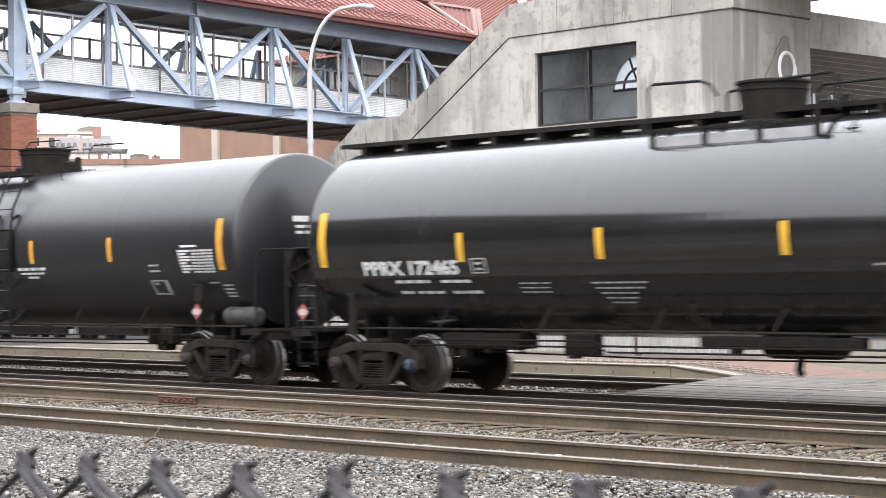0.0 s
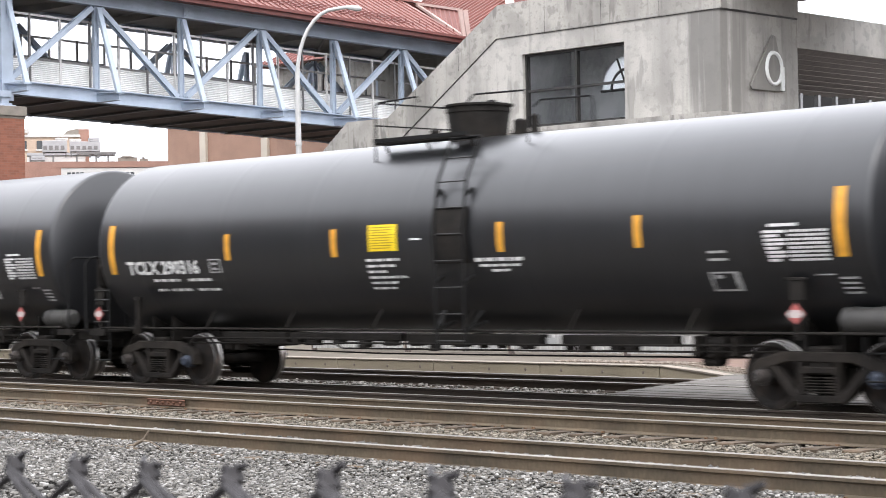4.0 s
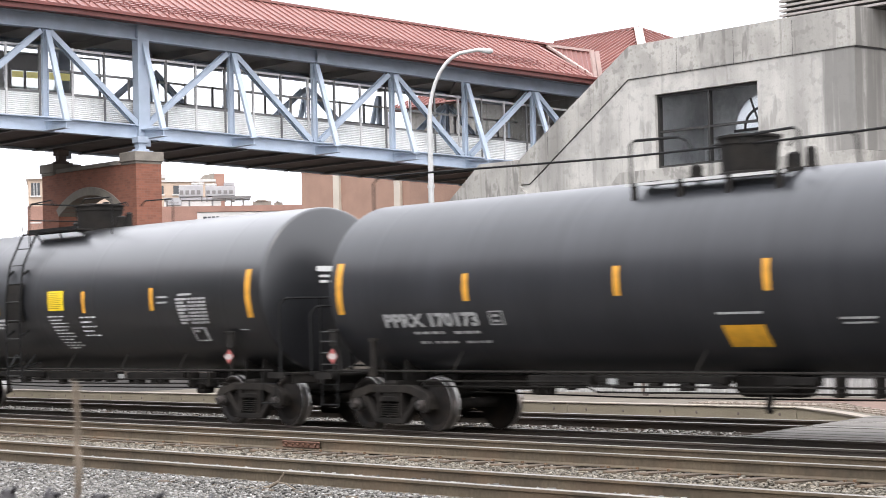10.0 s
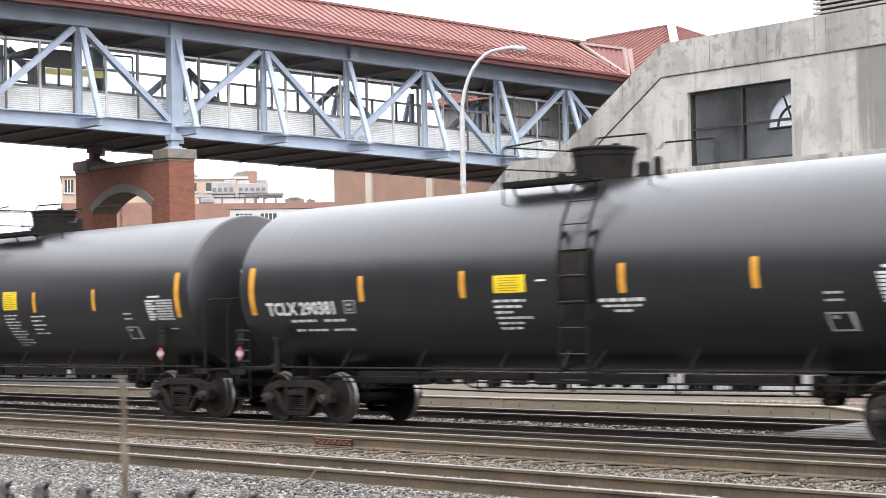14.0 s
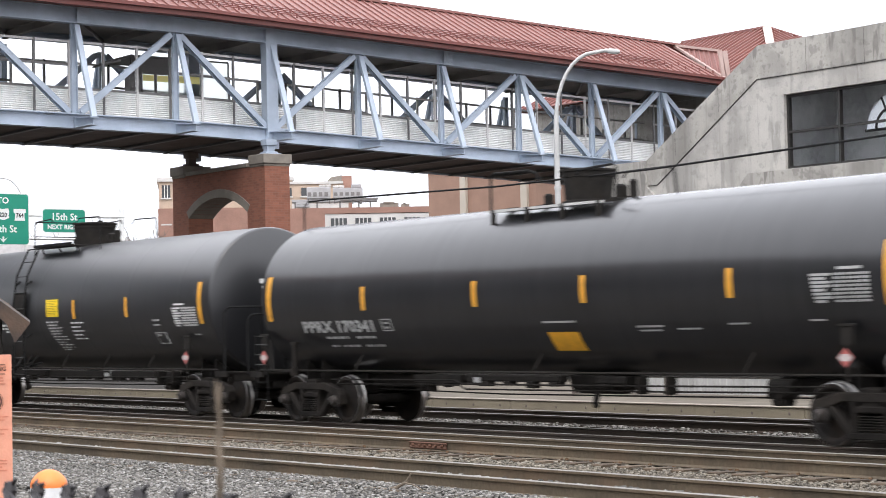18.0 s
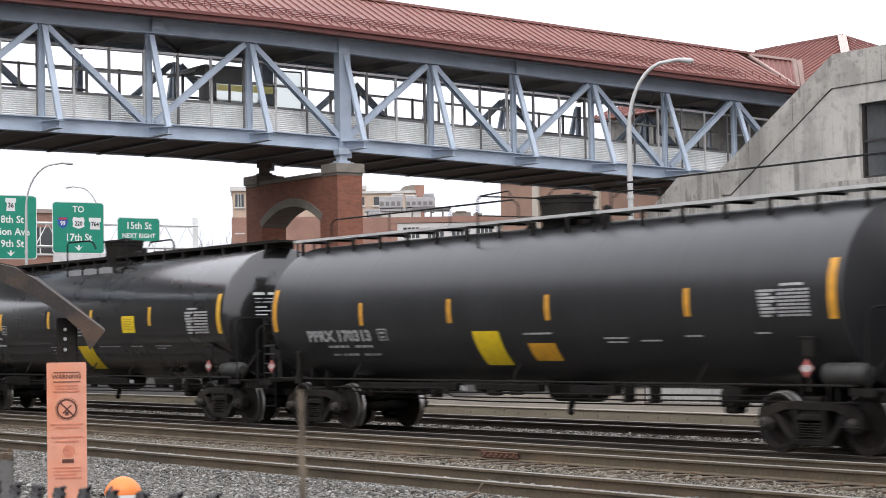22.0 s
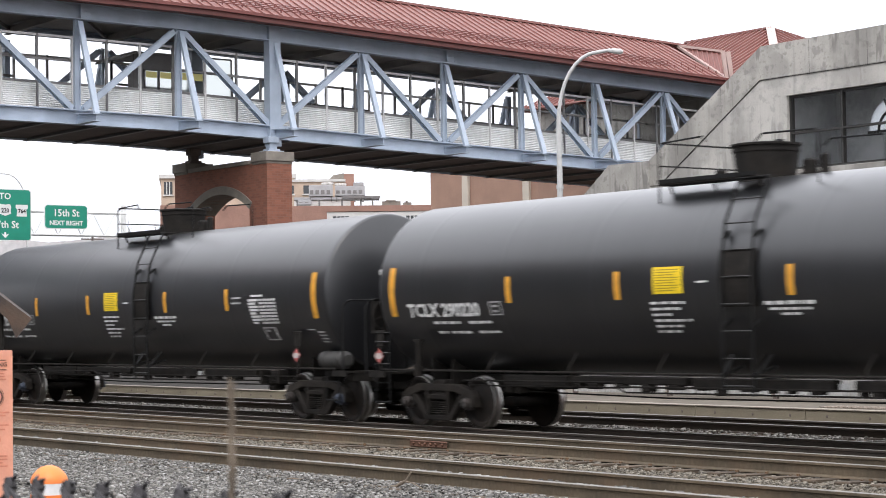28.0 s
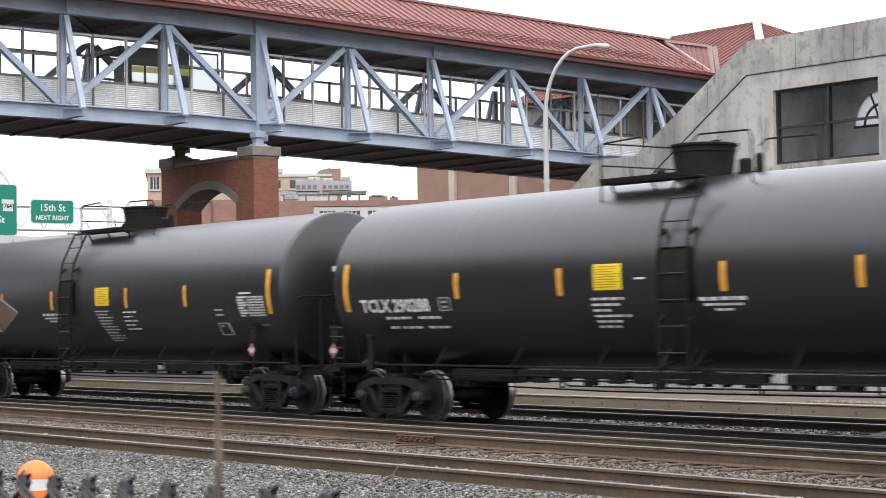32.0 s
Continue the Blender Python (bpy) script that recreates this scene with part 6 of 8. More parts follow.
        part("pipe_channel", shared(key + "channel" + str(n), channel), M_GEAR, car, at=(0, -0.80, 0))
    if key not in "TE":
        part("outlet_skid", shared("outlet_skid", lambda: Shape().extrude([(-0.34, 0.98), (-0.26, 0.74), (-0.10, 0.66), (0.10, 0.66), (0.26, 0.74), (0.34, 0.98)], -0.55, 0.55).tube([(0.05, -0.2, 0.7), (0.05, -0.26, 0.52), (0.12, -0.30, 0.46)], 0.06, 8).mesh("outlet_skid", [M_GEAR], bevel=0.02)), M_GEAR, car, at=(0.75, -0.3, 0))
    for x in (gear[-1][1] + 0.5, gear[-1][1] + 1.15):
        part("line_bracket", shared("line_bracket", lambda: Shape().box(-0.025, 0.025, -1.10, -0.88, 0.70, 0.98).box(-0.05, 0.05, -1.12, -0.86, 0.72, 0.76).mesh("line_bracket", [M_GEAR])), M_GEAR, car, at=(x, 0, 0))
    part("tag_plate", shared("tag_plate", lambda: Shape().box(-0.09, 0.09, -0.008, 0.008, 0.84, 0.93).mesh("tag_plate", [M_LETTER_DIM])), M_LETTER_DIM, car, "small pale tag plate", at=(-1.9 if key in "CD" else 2.35, -0.93, 0))
    g = -1 if flip else 1

    def reservoir():
        s = Shape().lathe([(-0.42, 0.0), (-0.42, 0.10), (-0.36, 0.17), (0.36, 0.17), (0.42, 0.10), (0.42, 0.0)], "x", (0, 0, 0), 20)
        for x in (-0.2, 0.2):
            s.lathe([(x - 0.02, 0.172), (x - 0.02, 0.182), (x + 0.02, 0.182), (x + 0.02, 0.172)], "x", (0, 0, 0), 20)
        return s.mesh("air_reservoir", [M_TANKLET], 40)
    part("air_reservoir", shared("reservoir", reservoir), M_TANKLET, car, at=(7.95 * g, -1.18, 1.20))
    part("brake_valve", shared("brake_valve", lambda: Shape().box(-0.24, 0.22, -0.14, 0.12, 0.10, 0.40, c=0.06).box(-0.14, 0.12, -0.16, 0.12, 0.0, 0.14, c=0.04).lathe([(-0.2, 0.0), (-0.2, 0.1), (0.05, 0.12)], "y", (0.05, 0, 0.2), 12).box(-0.3, -0.16, -0.08, 0.08, 0.1, 0.25).mesh("brake_valve", [M_GEAR], bevel=0.02)), M_GEAR, car, at=(5.2, -0.75, 0.56))

    def hand_brake():
        s = Shape().lathe([(-0.03, 0.26), (-0.03, 0.30), (0.03, 0.30), (0.03, 0.26), (-0.03, 0.26)], "x", (0, 0, 0), 18)
        for k in range(4):
            a = k * math.pi / 2 + 0.4
            s.beam((0, 0, 0), (0, 0.28 * math.cos(a), 0.28 * math.sin(a)), 0.03, 0.03, up=(1, 0, 0))
        s.box(-0.16, -0.04, -0.22, 0.22, -0.35, 0.30)
        s.beam((-0.1, 0.0, -0.3), (-0.1, 0.0, -1.0), 0.05, 0.05, up=(1, 0, 0))
        return s.mesh("hand_brake", [M_GEAR])
    o = part("hand_brake", shared("hand_brake", hand_brake), M_GEAR, car, at=(8.72 * g, -0.55, 2.05))
    if g < 0:
        o.rotation_euler = (0, 0, math.pi)
    part("vent_pipe", shared("vent_pipe", lambda: Shape().lathe([(0.0, 0.06), (0.55, 0.06), (0.56, 0.0)], "z", (0, 0, 0), 10).lathe([(0.08, 0.075), (0.10, 0.075), (0.10, 0.06)], "z", (0, 0, 0), 10).lathe([(-0.06, 0.0), (-0.06, 0.09), (0.10, 0.10), (0.10, 0.0)], "z", (0, 0, 0), 10).box(-0.10, 0.10, -0.04, 0.04, 0.55, 0.60).mesh("vent_pipe", [M_CAST], 40)), M_CAST, car, at=(-(6.97 if key in "CD" else 7.08), -1.46, 1.00))


def full_walkway(car, kind, rails):
    """A running board along the whole crown, with end ladders."""
    top = kind.zc + kind.r

    def board_light():
        s = Shape().box(-8.55, 8.55, -0.62, -0.10, 0.10, 0.155)
        return s.mesh("running_board", [M_ALU])
    if rails:
        rb = part("running_board", shared("board_light", board_light), M_ALU, car, at=(0, 0, top))
    else:
        rb = part("running_board", shared("board_dark", lambda: Shape().box(-8.55, 8.55, -0.335, 0.335, 0.085, 0.135).mesh("running_board", [M_GEAR])), M_GEAR, car, at=(0, 0, top))
        for y in (-0.355, 0.355):
            part("board_edge", shared("board_edge", lambda: Shape().box(-8.55, 8.55, -0.015, 0.015, 0.075, 0.145).mesh("board_edge", [M_GEAR])), M_GEAR, rb, at=(0, y, 0))
    for i in range(17):
        part("stanchion", shared("stanchion" + str(rails), lambda: (Shape().box(-0.022, 0.022, -0.68, -0.08, 0.06, 0.098).box(-0.022, 0.022, -0.74, -0.68, -0.24, 0.09).box(-0.05, 0.05, -0.75, -0.69, -0.28, -0.22) if rails else Shape().box(-0.045, 0.045, -0.36, 0.36, -0.06, 0.10)).mesh("stanchion", [M_GEAR])), M_GEAR, rb, at=(-8.0 + i, 0, 0))
    if rails:
        def rail():
            s = Shape()
            s.tube([(-8.5, 0, 0.1), (-8.5, 0, 0.52), (-8.35, 0, 0.62), (-1.9, 0, 0.62), (-1.75, 0, 0.5), (-1.75, 0, 0.1)], 0.017, 6)
            return s.mesh("walkway_handrail", [M_GRIP])
        for sx in (-1, 1):
            hr = part("walkway_handrail", shared("walkrail", rail), M_GRIP, car, at=(0, 0.32 * -sx, top))
            for x in (-6.2, -4.0):
                part("rail_post", shared("rail_post", lambda: Shape().tube([(0, 0, 0.1), (0, 0, 0.62)], 0.014, 6).mesh("rail_post", [M_GRIP])), M_GRIP, hr, at=(x, 0, 0))
            if sx > 0:
                hr.rotation_euler = (0, 0, math.pi)
    for sx in (-1, 1) if rails else ():
        part("end_ladder", shared("endladder", lambda: ladder(0, 0, 1.0, 4.0, 0.42, 0.33, 0.0, "y").mesh("end_ladder", [M_GRIP])), M_GRIP, car, at=(sx * 8.64, -0.25, 0))


def fine_print(*args, **more):
    """Rows of print too small to pick apart."""
    return tagged(part(*args, **more), kind="stuff")


def lettering(car, key, kind, mark, flip, tone):
    """Markings on the side that faces the street: stripes, reporting mark, data and placards."""
    ink = M_LETTER if tone else M_LETTER_DIM
    stripe = M_STRIPE_Y if key == "B" else M_STRIPE
    reach = {"C": 7.83, "D": 7.95, "E": 7.80}.get(key, 7.88 if mark == "PPRX 172033" else 7.75)
    for x in (-reach, reach):
        part("reflective_stripe", shared(key + "end_stripe", lambda: wrapped(kind, *patch(-0.085, 0.085, arc_of(kind, 2.01), arc_of(kind, 2.89), 12), 0, 0).mesh("reflective_stripe", [stripe])), stripe, car, at=(x, 0, 0))
    inner = {"C": (-4.56, -1.22, 1.60, 4.85), "D": (-4.60, -1.60, 1.32, 4.86), "B": (-4.58, -1.30, 1.26, 4.60)}.get(key, (-4.42, -1.72, 1.92, 4.50))
    inner = {"PPRX 172465": (-4.62, -1.87, 1.26, 4.60), "PPRX 171244": (-4.50, -1.54, 1.56, 4.30), "PPRX 172033": (-4.50, -1.32, 1.27, 4.50)}.get(mark, inner)
    zs = {"T": 2.20, "B": 2.235, "C": 2.17, "D": 2.10, "E": 2.13}[key] if mark != "PPRX 172465" else 2.055
    for x in inner:
        part("reflective_stripe", shared(key + "mid_stripe" + str(zs), lambda: wrapped(kind, *patch(-0.066, 0.066, arc_of(kind, zs), arc_of(kind, zs + 0.44), 6), 0, 0).mesh("reflective_stripe", [stripe])), stripe, car, at=(x, 0, 0))
    size = 0.30 if key in "BC" and mark[5:7] == "17" and mark[7] in "12" else (0.325 if key == "T" else 0.315)
    x0, z0 = {"T": (-7.32, 2.0), "B": (-6.84, 2.12), "C": (-6.74, 1.78), "D": (-6.74, 1.80), "E": (-6.80, 1.95)}[key]
    x0, z0 = {"PPRX 171244": (-6.64, 2.01), "PPRX 172465": (-6.84, 1.88)}.get(mark, (x0, z0))
    span = {"T": 2.07, "B": 2.12, "C": 2.36, "D": 2.36, "E": 2.30}[key] if mark != "PPRX 171244" else 1.76
    pts, faces = letters(mark, size, 0.012 if key == "T" else 0.013)
    wide = span / (max(p[0] for p in pts) - min(p[0] for p in pts))
    pts = [(p * wide, q) for p, q in pts]
    part("car_number", wrapped(kind, pts, faces, x0, arc_of(kind, z0)), ink, car, "white stencilled car number")
    a = arc_of(kind, z0)
    rows = [(x0 + 0.68, x0 + 1.50, a - 0.155, a - 0.09), (x0 + 1.68, x0 + 2.38, a - 0.155, a - 0.09), (x0 + 0.72, x0 + 0.98, a - 0.345, a - 0.28), (x0 + 1.10, x0 + 1.66, a - 0.345, a - 0.28), (x0 + 1.86, x0 + 2.46, a - 0.345, a - 0.28)]
    fine_print("weight_print", shared(mark + "weights", lambda: wrapped(kind, *patches(words(rows)), 0, 0).mesh("weight_print", [ink])), ink, car)
    xb = x0 + span + 0.28
    fr = [(xb, xb + 0.03, a, a + 0.24), (xb + 0.29, xb + 0.32, a, a + 0.24), (xb + 0.03, xb + 0.29, a, a + 0.02), (xb + 0.03, xb + 0.29, a + 0.22, a + 0.24), (xb + 0.09, xb + 0.22, a + 0.05, a + 0.09), (xb + 0.09, xb + 0.22, a + 0.14, a + 0.18)]
    fine_print("stencil_box", shared(mark + "stencil_box", lambda: wrapped(kind, *patches(fr), 0, 0).mesh("stencil_box", [M_LETTER_DIM])), M_LETTER_DIM, car)
    # table of test dates: lines of text beside five columns of figures
    moved = mark in ("TCLX 290325", "TCLX 290322")
    u0, u1, zt, zl = {"T": (6.56, 7.58, 2.37, 1.95), "B": (6.30, 7.40, 2.52, 2.00), "E": (6.40, 7.45, 2.40, 1.95)}.get(key, (6.42, 7.52, 2.47, 2.04))
    if moved:
        u0, u1, zt, zl = 5.35, 6.40, 2.42, 1.90
    t0, t1 = arc_of(kind, zt), arc_of(kind, zl)
    pitch, mid, table = (t0 - t1) / 8, u0 + 0.40 * (u1 - u0), []
    for i in range(8):
        w = t0 - pitch * i
        table.append((u0 + 0.01 * i, mid - 0.05 - 0.11 * (i % 3 == 1), w - 0.68 * pitch, w))
        for j in range(5):
            c = mid + (u1 - mid) * j / 5
            table.append((c, c + (u1 - mid) / 5 - 0.035, w - 0.62 * pitch, w))
    h0 = u0 + 0.10 if key in "TB" else mid + 0.05
    table.append((h0, h0 + 0.45, t0 + 0.045, t0 + 0.085))
    shade = M_LETTER if key == "T" and mark != "TCLX 290325" else M_LETTER_DIM
    fine_print("data_table", shared(key + "table" + str(moved) + shade.name, lambda: wrapped(kind, *patches(table), 0, 0).mesh("data_table", [shade])), shade, car)
    # the same mark again, high on the dished end
    zh = 2.88 if key != "C" else 2.64
    end = [(-0.48, -0.12, zh - 0.05, zh + 0.05), (-0.05, 0.42, zh - 0.05, zh + 0.05), (-0.42, -0.20, zh - 0.16, zh - 0.11), (-0.15, 0.22, zh - 0.16, zh - 0.11), (-0.42, -0.25, zh - 0.26, zh - 0.21), (-0.2, 0.17, zh - 0.26, zh - 0.21)]
    if key == "B":
        end = [(0.8 * y0 - 0.5, 0.8 * y1 - 0.5, 0.2 * zh + 0.8 * z0 + 0.012, 0.2 * zh + 0.8 * z1 - 0.012) for y0, y1, z0, z1 in end] + [(-0.84, -0.55 + 0.1 * (i % 2), zh - 0.31 - 0.085 * i, zh - 0.285 - 0.085 * i) for i in range(3)]
    sE = Shape()
    hp = head_profile(kind)
    for y0, y1, z0, z1 in end:
        rr = math.hypot((y0 + y1) / 2, (z0 + z1) / 2 - kind.zc)
        xx = kind.half + min(hp, key=lambda p: abs(p[1] - rr))[0] + 0.03
        sE.box(xx - 0.004, xx + 0.004, y0, y1, z0, z1)
    fine_print("end_lettering", sE, ink, car)
    g = -1 if flip else 1
    if key == "T":
        px = -0.58 if g > 0 else 0.80
        half, low, high = {"TCLX 290381": (0.37, 2.26, 2.54), "TCLX 290255": (0.30, 2.34, 2.66)}.get(mark, (0.32, 2.27, 2.68))
        box = patch(-half, half, arc_of(kind, low), arc_of(kind, high), 6)
        pl = part("placard", shared("placard" + str(low), lambda: wrapped(kind, *box, 0, 0).mesh("placard", [M_PLACARD])), M_PLACARD, car, "yellow placard with small print", at=(px, 0, 0))
        ink_rows = [(-0.27, 0.27 - 0.06 * (i % 3), arc_of(kind, high - 0.05) - 0.040 * i, arc_of(kind, high - 0.05) - 0.040 * i + 0.013) for i in range(int((high - low) / 0.044))]
        tagged(part("print", shared("placard_ink" + str(low), lambda: wrapped(kind, *patches(ink_rows), 0, 0, 0.008).mesh("print", [M_DECAL_INK])), M_DECAL_INK, pl), kind="stuff")
        b0 = arc_of(kind, 2.16)
        if g > 0:
            lines = [(-0.42, 0.40 - 0.16 * (i % 3), b0 - 0.095 * i - 0.054, b0 - 0.095 * i) for i in range(6)]
        else:
            lines = [(-0.38 + 0.03 * i, 0.32 - 0.2 * (i % 3 == 1) + 0.03 * i, b0 - 0.075 * i - 0.03, b0 - 0.075 * i) for i in range(11)]
        fine_print("notice_print", shared("notice" + str(g), lambda: wrapped(kind, *patches(words(lines)), 0, 0).mesh("notice_print", [ink])), ink, car, at=(px, 0, 0))
        b1 = arc_of(kind, 2.13)
        three = [(-0.48, 0.48, b1 - 0.07, b1), (-0.40, 0.40, b1 - 0.15, b1 - 0.10), (-0.18, 0.18, b1 - 0.23, b1 - 0.18)]
        fine_print("notice_print", shared("notice2", lambda: wrapped(kind, *patches(words(three)), 0, 0).mesh("notice_print", [ink])), ink, car, at=(1.85 if g > 0 else -1.8, 0, 0))
        if g < 0:
            five = [(-0.30, 0.32 - 0.2 * (i % 2), b1 - 0.10 * i - 0.04, b1 - 0.10 * i) for i in range(5)]
            fine_print("notice_print", shared("notice3", lambda: wrapped(kind, *patches(words(five)), 0, 0).mesh("notice_print", [ink])), ink, car, at=(2.0, 0, 0))
        else:
            dash = [(-0.11, 0.11, arc_of(kind, 2.42), arc_of(kind, 2.45))]
            fine_print("notice_print", shared("notice4", lambda: wrapped(kind, *patches(dash), 0, 0).mesh("notice_print", [ink])), ink, car, at=(0.15, 0, 0))
        b2, bb = arc_of(kind, 2.10), arc_of(kind, 1.90)
        marks = [(5.65, 5.95, b2 - 0.005, b2 + 0.03), (5.65, 5.95, b2 - 0.11, b2 - 0.075)]
        bx = 5.60
        if moved:
            b2, bb, bx = arc_of(kind, 2.44), arc_of(kind, 1.90), 5.70
            marks = [(4.70, 5.06, b2 - 0.005, b2 + 0.03), (4.70, 5.06, b2 - 0.11, b2 - 0.075)]
        bb = arc_of(kind, 1.85)
        marks += [(bx, bx + 0.48, bb - 0.025, bb), (bx, bx + 0.48, bb - 0.30, bb - 0.27), (bx, bx + 0.045, bb - 0.28, bb - 0.02), (bx + 0.40, bx + 0.48, bb - 0.28, bb - 0.02), (bx + 0.09, bx + 0.22, bb - 0.10, bb - 0.05)]
        if g > 0:
            marks += [(7.62, 7.88, arc_of(kind, 1.76) - 0.075 * i - 0.035, arc_of(kind, 1.76) - 0.075 * i) for i in range(4)]
        marks += [(7.28, 7.56, arc_of(kind, 1.80) - 0.02, arc_of(kind, 1.80))]
        fine_print("decal_box", shared("decal_box" + str(moved) + str(g), lambda: wrapped(kind, *patches(marks), 0, 0).mesh("decal_box", [M_LETTER_DIM])), M_LETTER_DIM, car)
        ld = part("side_ladder", shared("side_ladder" + str(g), lambda: curved_ladder(0.92 * g).mesh("side_ladder", [M_GRIP])), M_GRIP, car)
        ladder_brackets(ld, 0.92 * g)
        for ry, rz in rung_places():
            part("rung", shared("ladder_rung", lambda: Shape().tube([(-0.29, 0, 0), (0.29, 0, 0)], 0.013, 6).mesh("rung", [M_RUNG])), M_RUNG, ld, at=(0.92 * g, ry, rz))
        part("ladder_guard", shared("ladder_guard" + str(g), lambda: wrapped(kind, *patch(0.92 * g - 0.37, 0.92 * g + 0.37, arc_of(kind, 2.06), arc_of(kind, 2.88), 8), 0, 0, 0.048).mesh("ladder_guard", [M_GEAR])), M_GEAR, car)
    elif key == "B":
        wide, low = (0.40, 2.15) if mark == "PPRX 171244" else (0.34, 2.08)
        sq = part("placard", shared("b_yellow" + str(low), lambda: wrapped(kind, *patch(-wide, wide, arc_of(kind, low), arc_of(kind, 2.48), 6), 0, 0).mesh("placard", [M_PLACARD])), M_PLACARD, car, "yellow placard with small print", at=(2.05 if mark == "PPRX 171244" else 3.36, 0, 0))
        ink_rows = [(-wide + 0.06, wide - 0.06 - 0.06 * (i % 3), arc_of(kind, 2.43) - 0.040 * i, arc_of(kind, 2.43) - 0.040 * i + 0.013) for i in range(8 if low < 2.1 else 7)]
        tagged(part("print", shared("b_ink" + str(low), lambda: wrapped(kind, *patches(ink_rows), 0, 0, 0.008).mesh("print", [M_DECAL_INK])), M_DECAL_INK, sq), kind="stuff")
        if mark != "PPRX 172465":
            part("placard", shared("b_flag", lambda: wrapped(kind, *patch(-0.41, 0.41, arc_of(kind, 1.78), arc_of(kind, 1.20), 10, -0.02), 0, 0).mesh("placard", [M_PLACARD])), M_PLACARD, car, "slanted yellow placard low on the side", at=(0.56 if mark == "PPRX 171244" else 0.62, 0, 0))
        b, c = arc_of(kind, 1.77), arc_of(kind, 2.24)
        if mark == "PPRX 172033":
            lines = [(-1.45 + 0.05 * i, -0.45 - 0.06 * i, b - 0.085 * i - 0.035, b - 0.085 * i) for i in range(4)]
            lines += [(0.0, 0.65, c - 0.09 * i - 0.04, c - 0.09 * i) for i in range(3)]
            lines += [(1.5, 2.6, b - 0.03, b), (3.25, 3.85, b - 0.03, b), (4.55, 5.3, b - 0.03, b), (4.6, 5.0, b - 0.09, b - 0.06)]
        elif mark == "PPRX 171244":
            lines = [(1.95, 2.33, b - 0.22, b - 0.18), (4.60, 5.15, b - 0.16, b - 0.10), (5.25, 5.75, b - 0.16, b - 0.12), (5.55, 5.75, b - 0.25, b - 0.21)]
        else:
            lines = [(-3.55, -2.95, arc_of(kind, 1.74) - 0.075 * i - 0.03, arc_of(kind, 1.74) - 0.075 * i) for i in range(3)]
            lines += [(-2.15 + 0.06 * i, -1.15 - 0.08 * i, arc_of(kind, 1.74) - 0.085 * i - 0.035, arc_of(kind, 1.74) - 0.085 * i) for i in range(5)]
            lines += [(2.55, 3.3, arc_of(kind, 1.90), arc_of(kind, 1.94))]
        fine_print("notice_print", wrapped(kind, *patches(words(lines)), 0, 0), M_LETTER_DIM, car)
    elif key == "E":
        ld = part("side_ladder", curved_ladder(0.80, 0.46), M_GRIP, car)
        ladder_brackets(ld, 0.80, 0.46)
        for ry, rz in rung_places():
            part("rung", shared("narrow_rung", lambda: Shape().tube([(-0.22, 0, 0), (0.22, 0, 0)], 0.013, 6).mesh("rung", [M_GRIP])), M_GRIP, ld, at=(0.80, ry, rz))
        b = arc_of(kind, 1.76)
        lines = [(1.60, 2.73, b - 0.02, b + 0.02)] + [(-3.0, -2.45, b - 0.06 * i - 0.03, b - 0.06 * i) for i in range(3)]
        fine_print("notice_print", wrapped(kind, *patches(words(lines)), 0, 0), M_LETTER_DIM, car)
    elif key in "CD":
        ox = {"PPRX 170053": 0.83, "PPRX 170173": 1.02, "PPRX 170341": 0.90, "PPRX 170324": 1.12, "PPRX 170313": 0.95}.get(mark, 1.45)
        part("placard", shared(key + "_orange", lambda: wrapped(kind, *patch(-0.38, 0.38, arc_of(kind, 1.71), arc_of(kind, 1.40), 5, 0.0), 0, 0).mesh("placard", [M_PLACARD_O])), M_PLACARD_O, car, "slanted orange placard low on the side", at=(ox, 0, 0))
        if key == "D":
            part("placard", shared("d_flag", lambda: wrapped(kind, *patch(-0.40, 0.40, arc_of(kind, 1.94), arc_of(kind, 1.32), 10, 0.0), 0, 0).mesh("placard", [M_PLACARD])), M_PLACARD, car, "slanted yellow placard low on the side", at=(-0.57, 0, 0))
        b = arc_of(kind, 1.76)
        top = arc_of(kind, 1.86)
        lines = [(ox - 0.42, ox + 0.40, top, top + 0.035), (2.7, 3.3, b, b + 0.035), (2.75, 3.25, b - 0.07, b - 0.04), (3.6, 4.1, b - 0.05, b - 0.02), (4.7, 5.1, b + 0.02, b + 0.05), (6.3, 6.6, b + 0.05, b + 0.08)]
        fine_print("notice_print", shared(mark + "_notice", lambda: wrapped(kind, *patches(lines), 0, 0).mesh("notice_print", [M_LETTER_DIM])), M_LETTER_DIM, car)


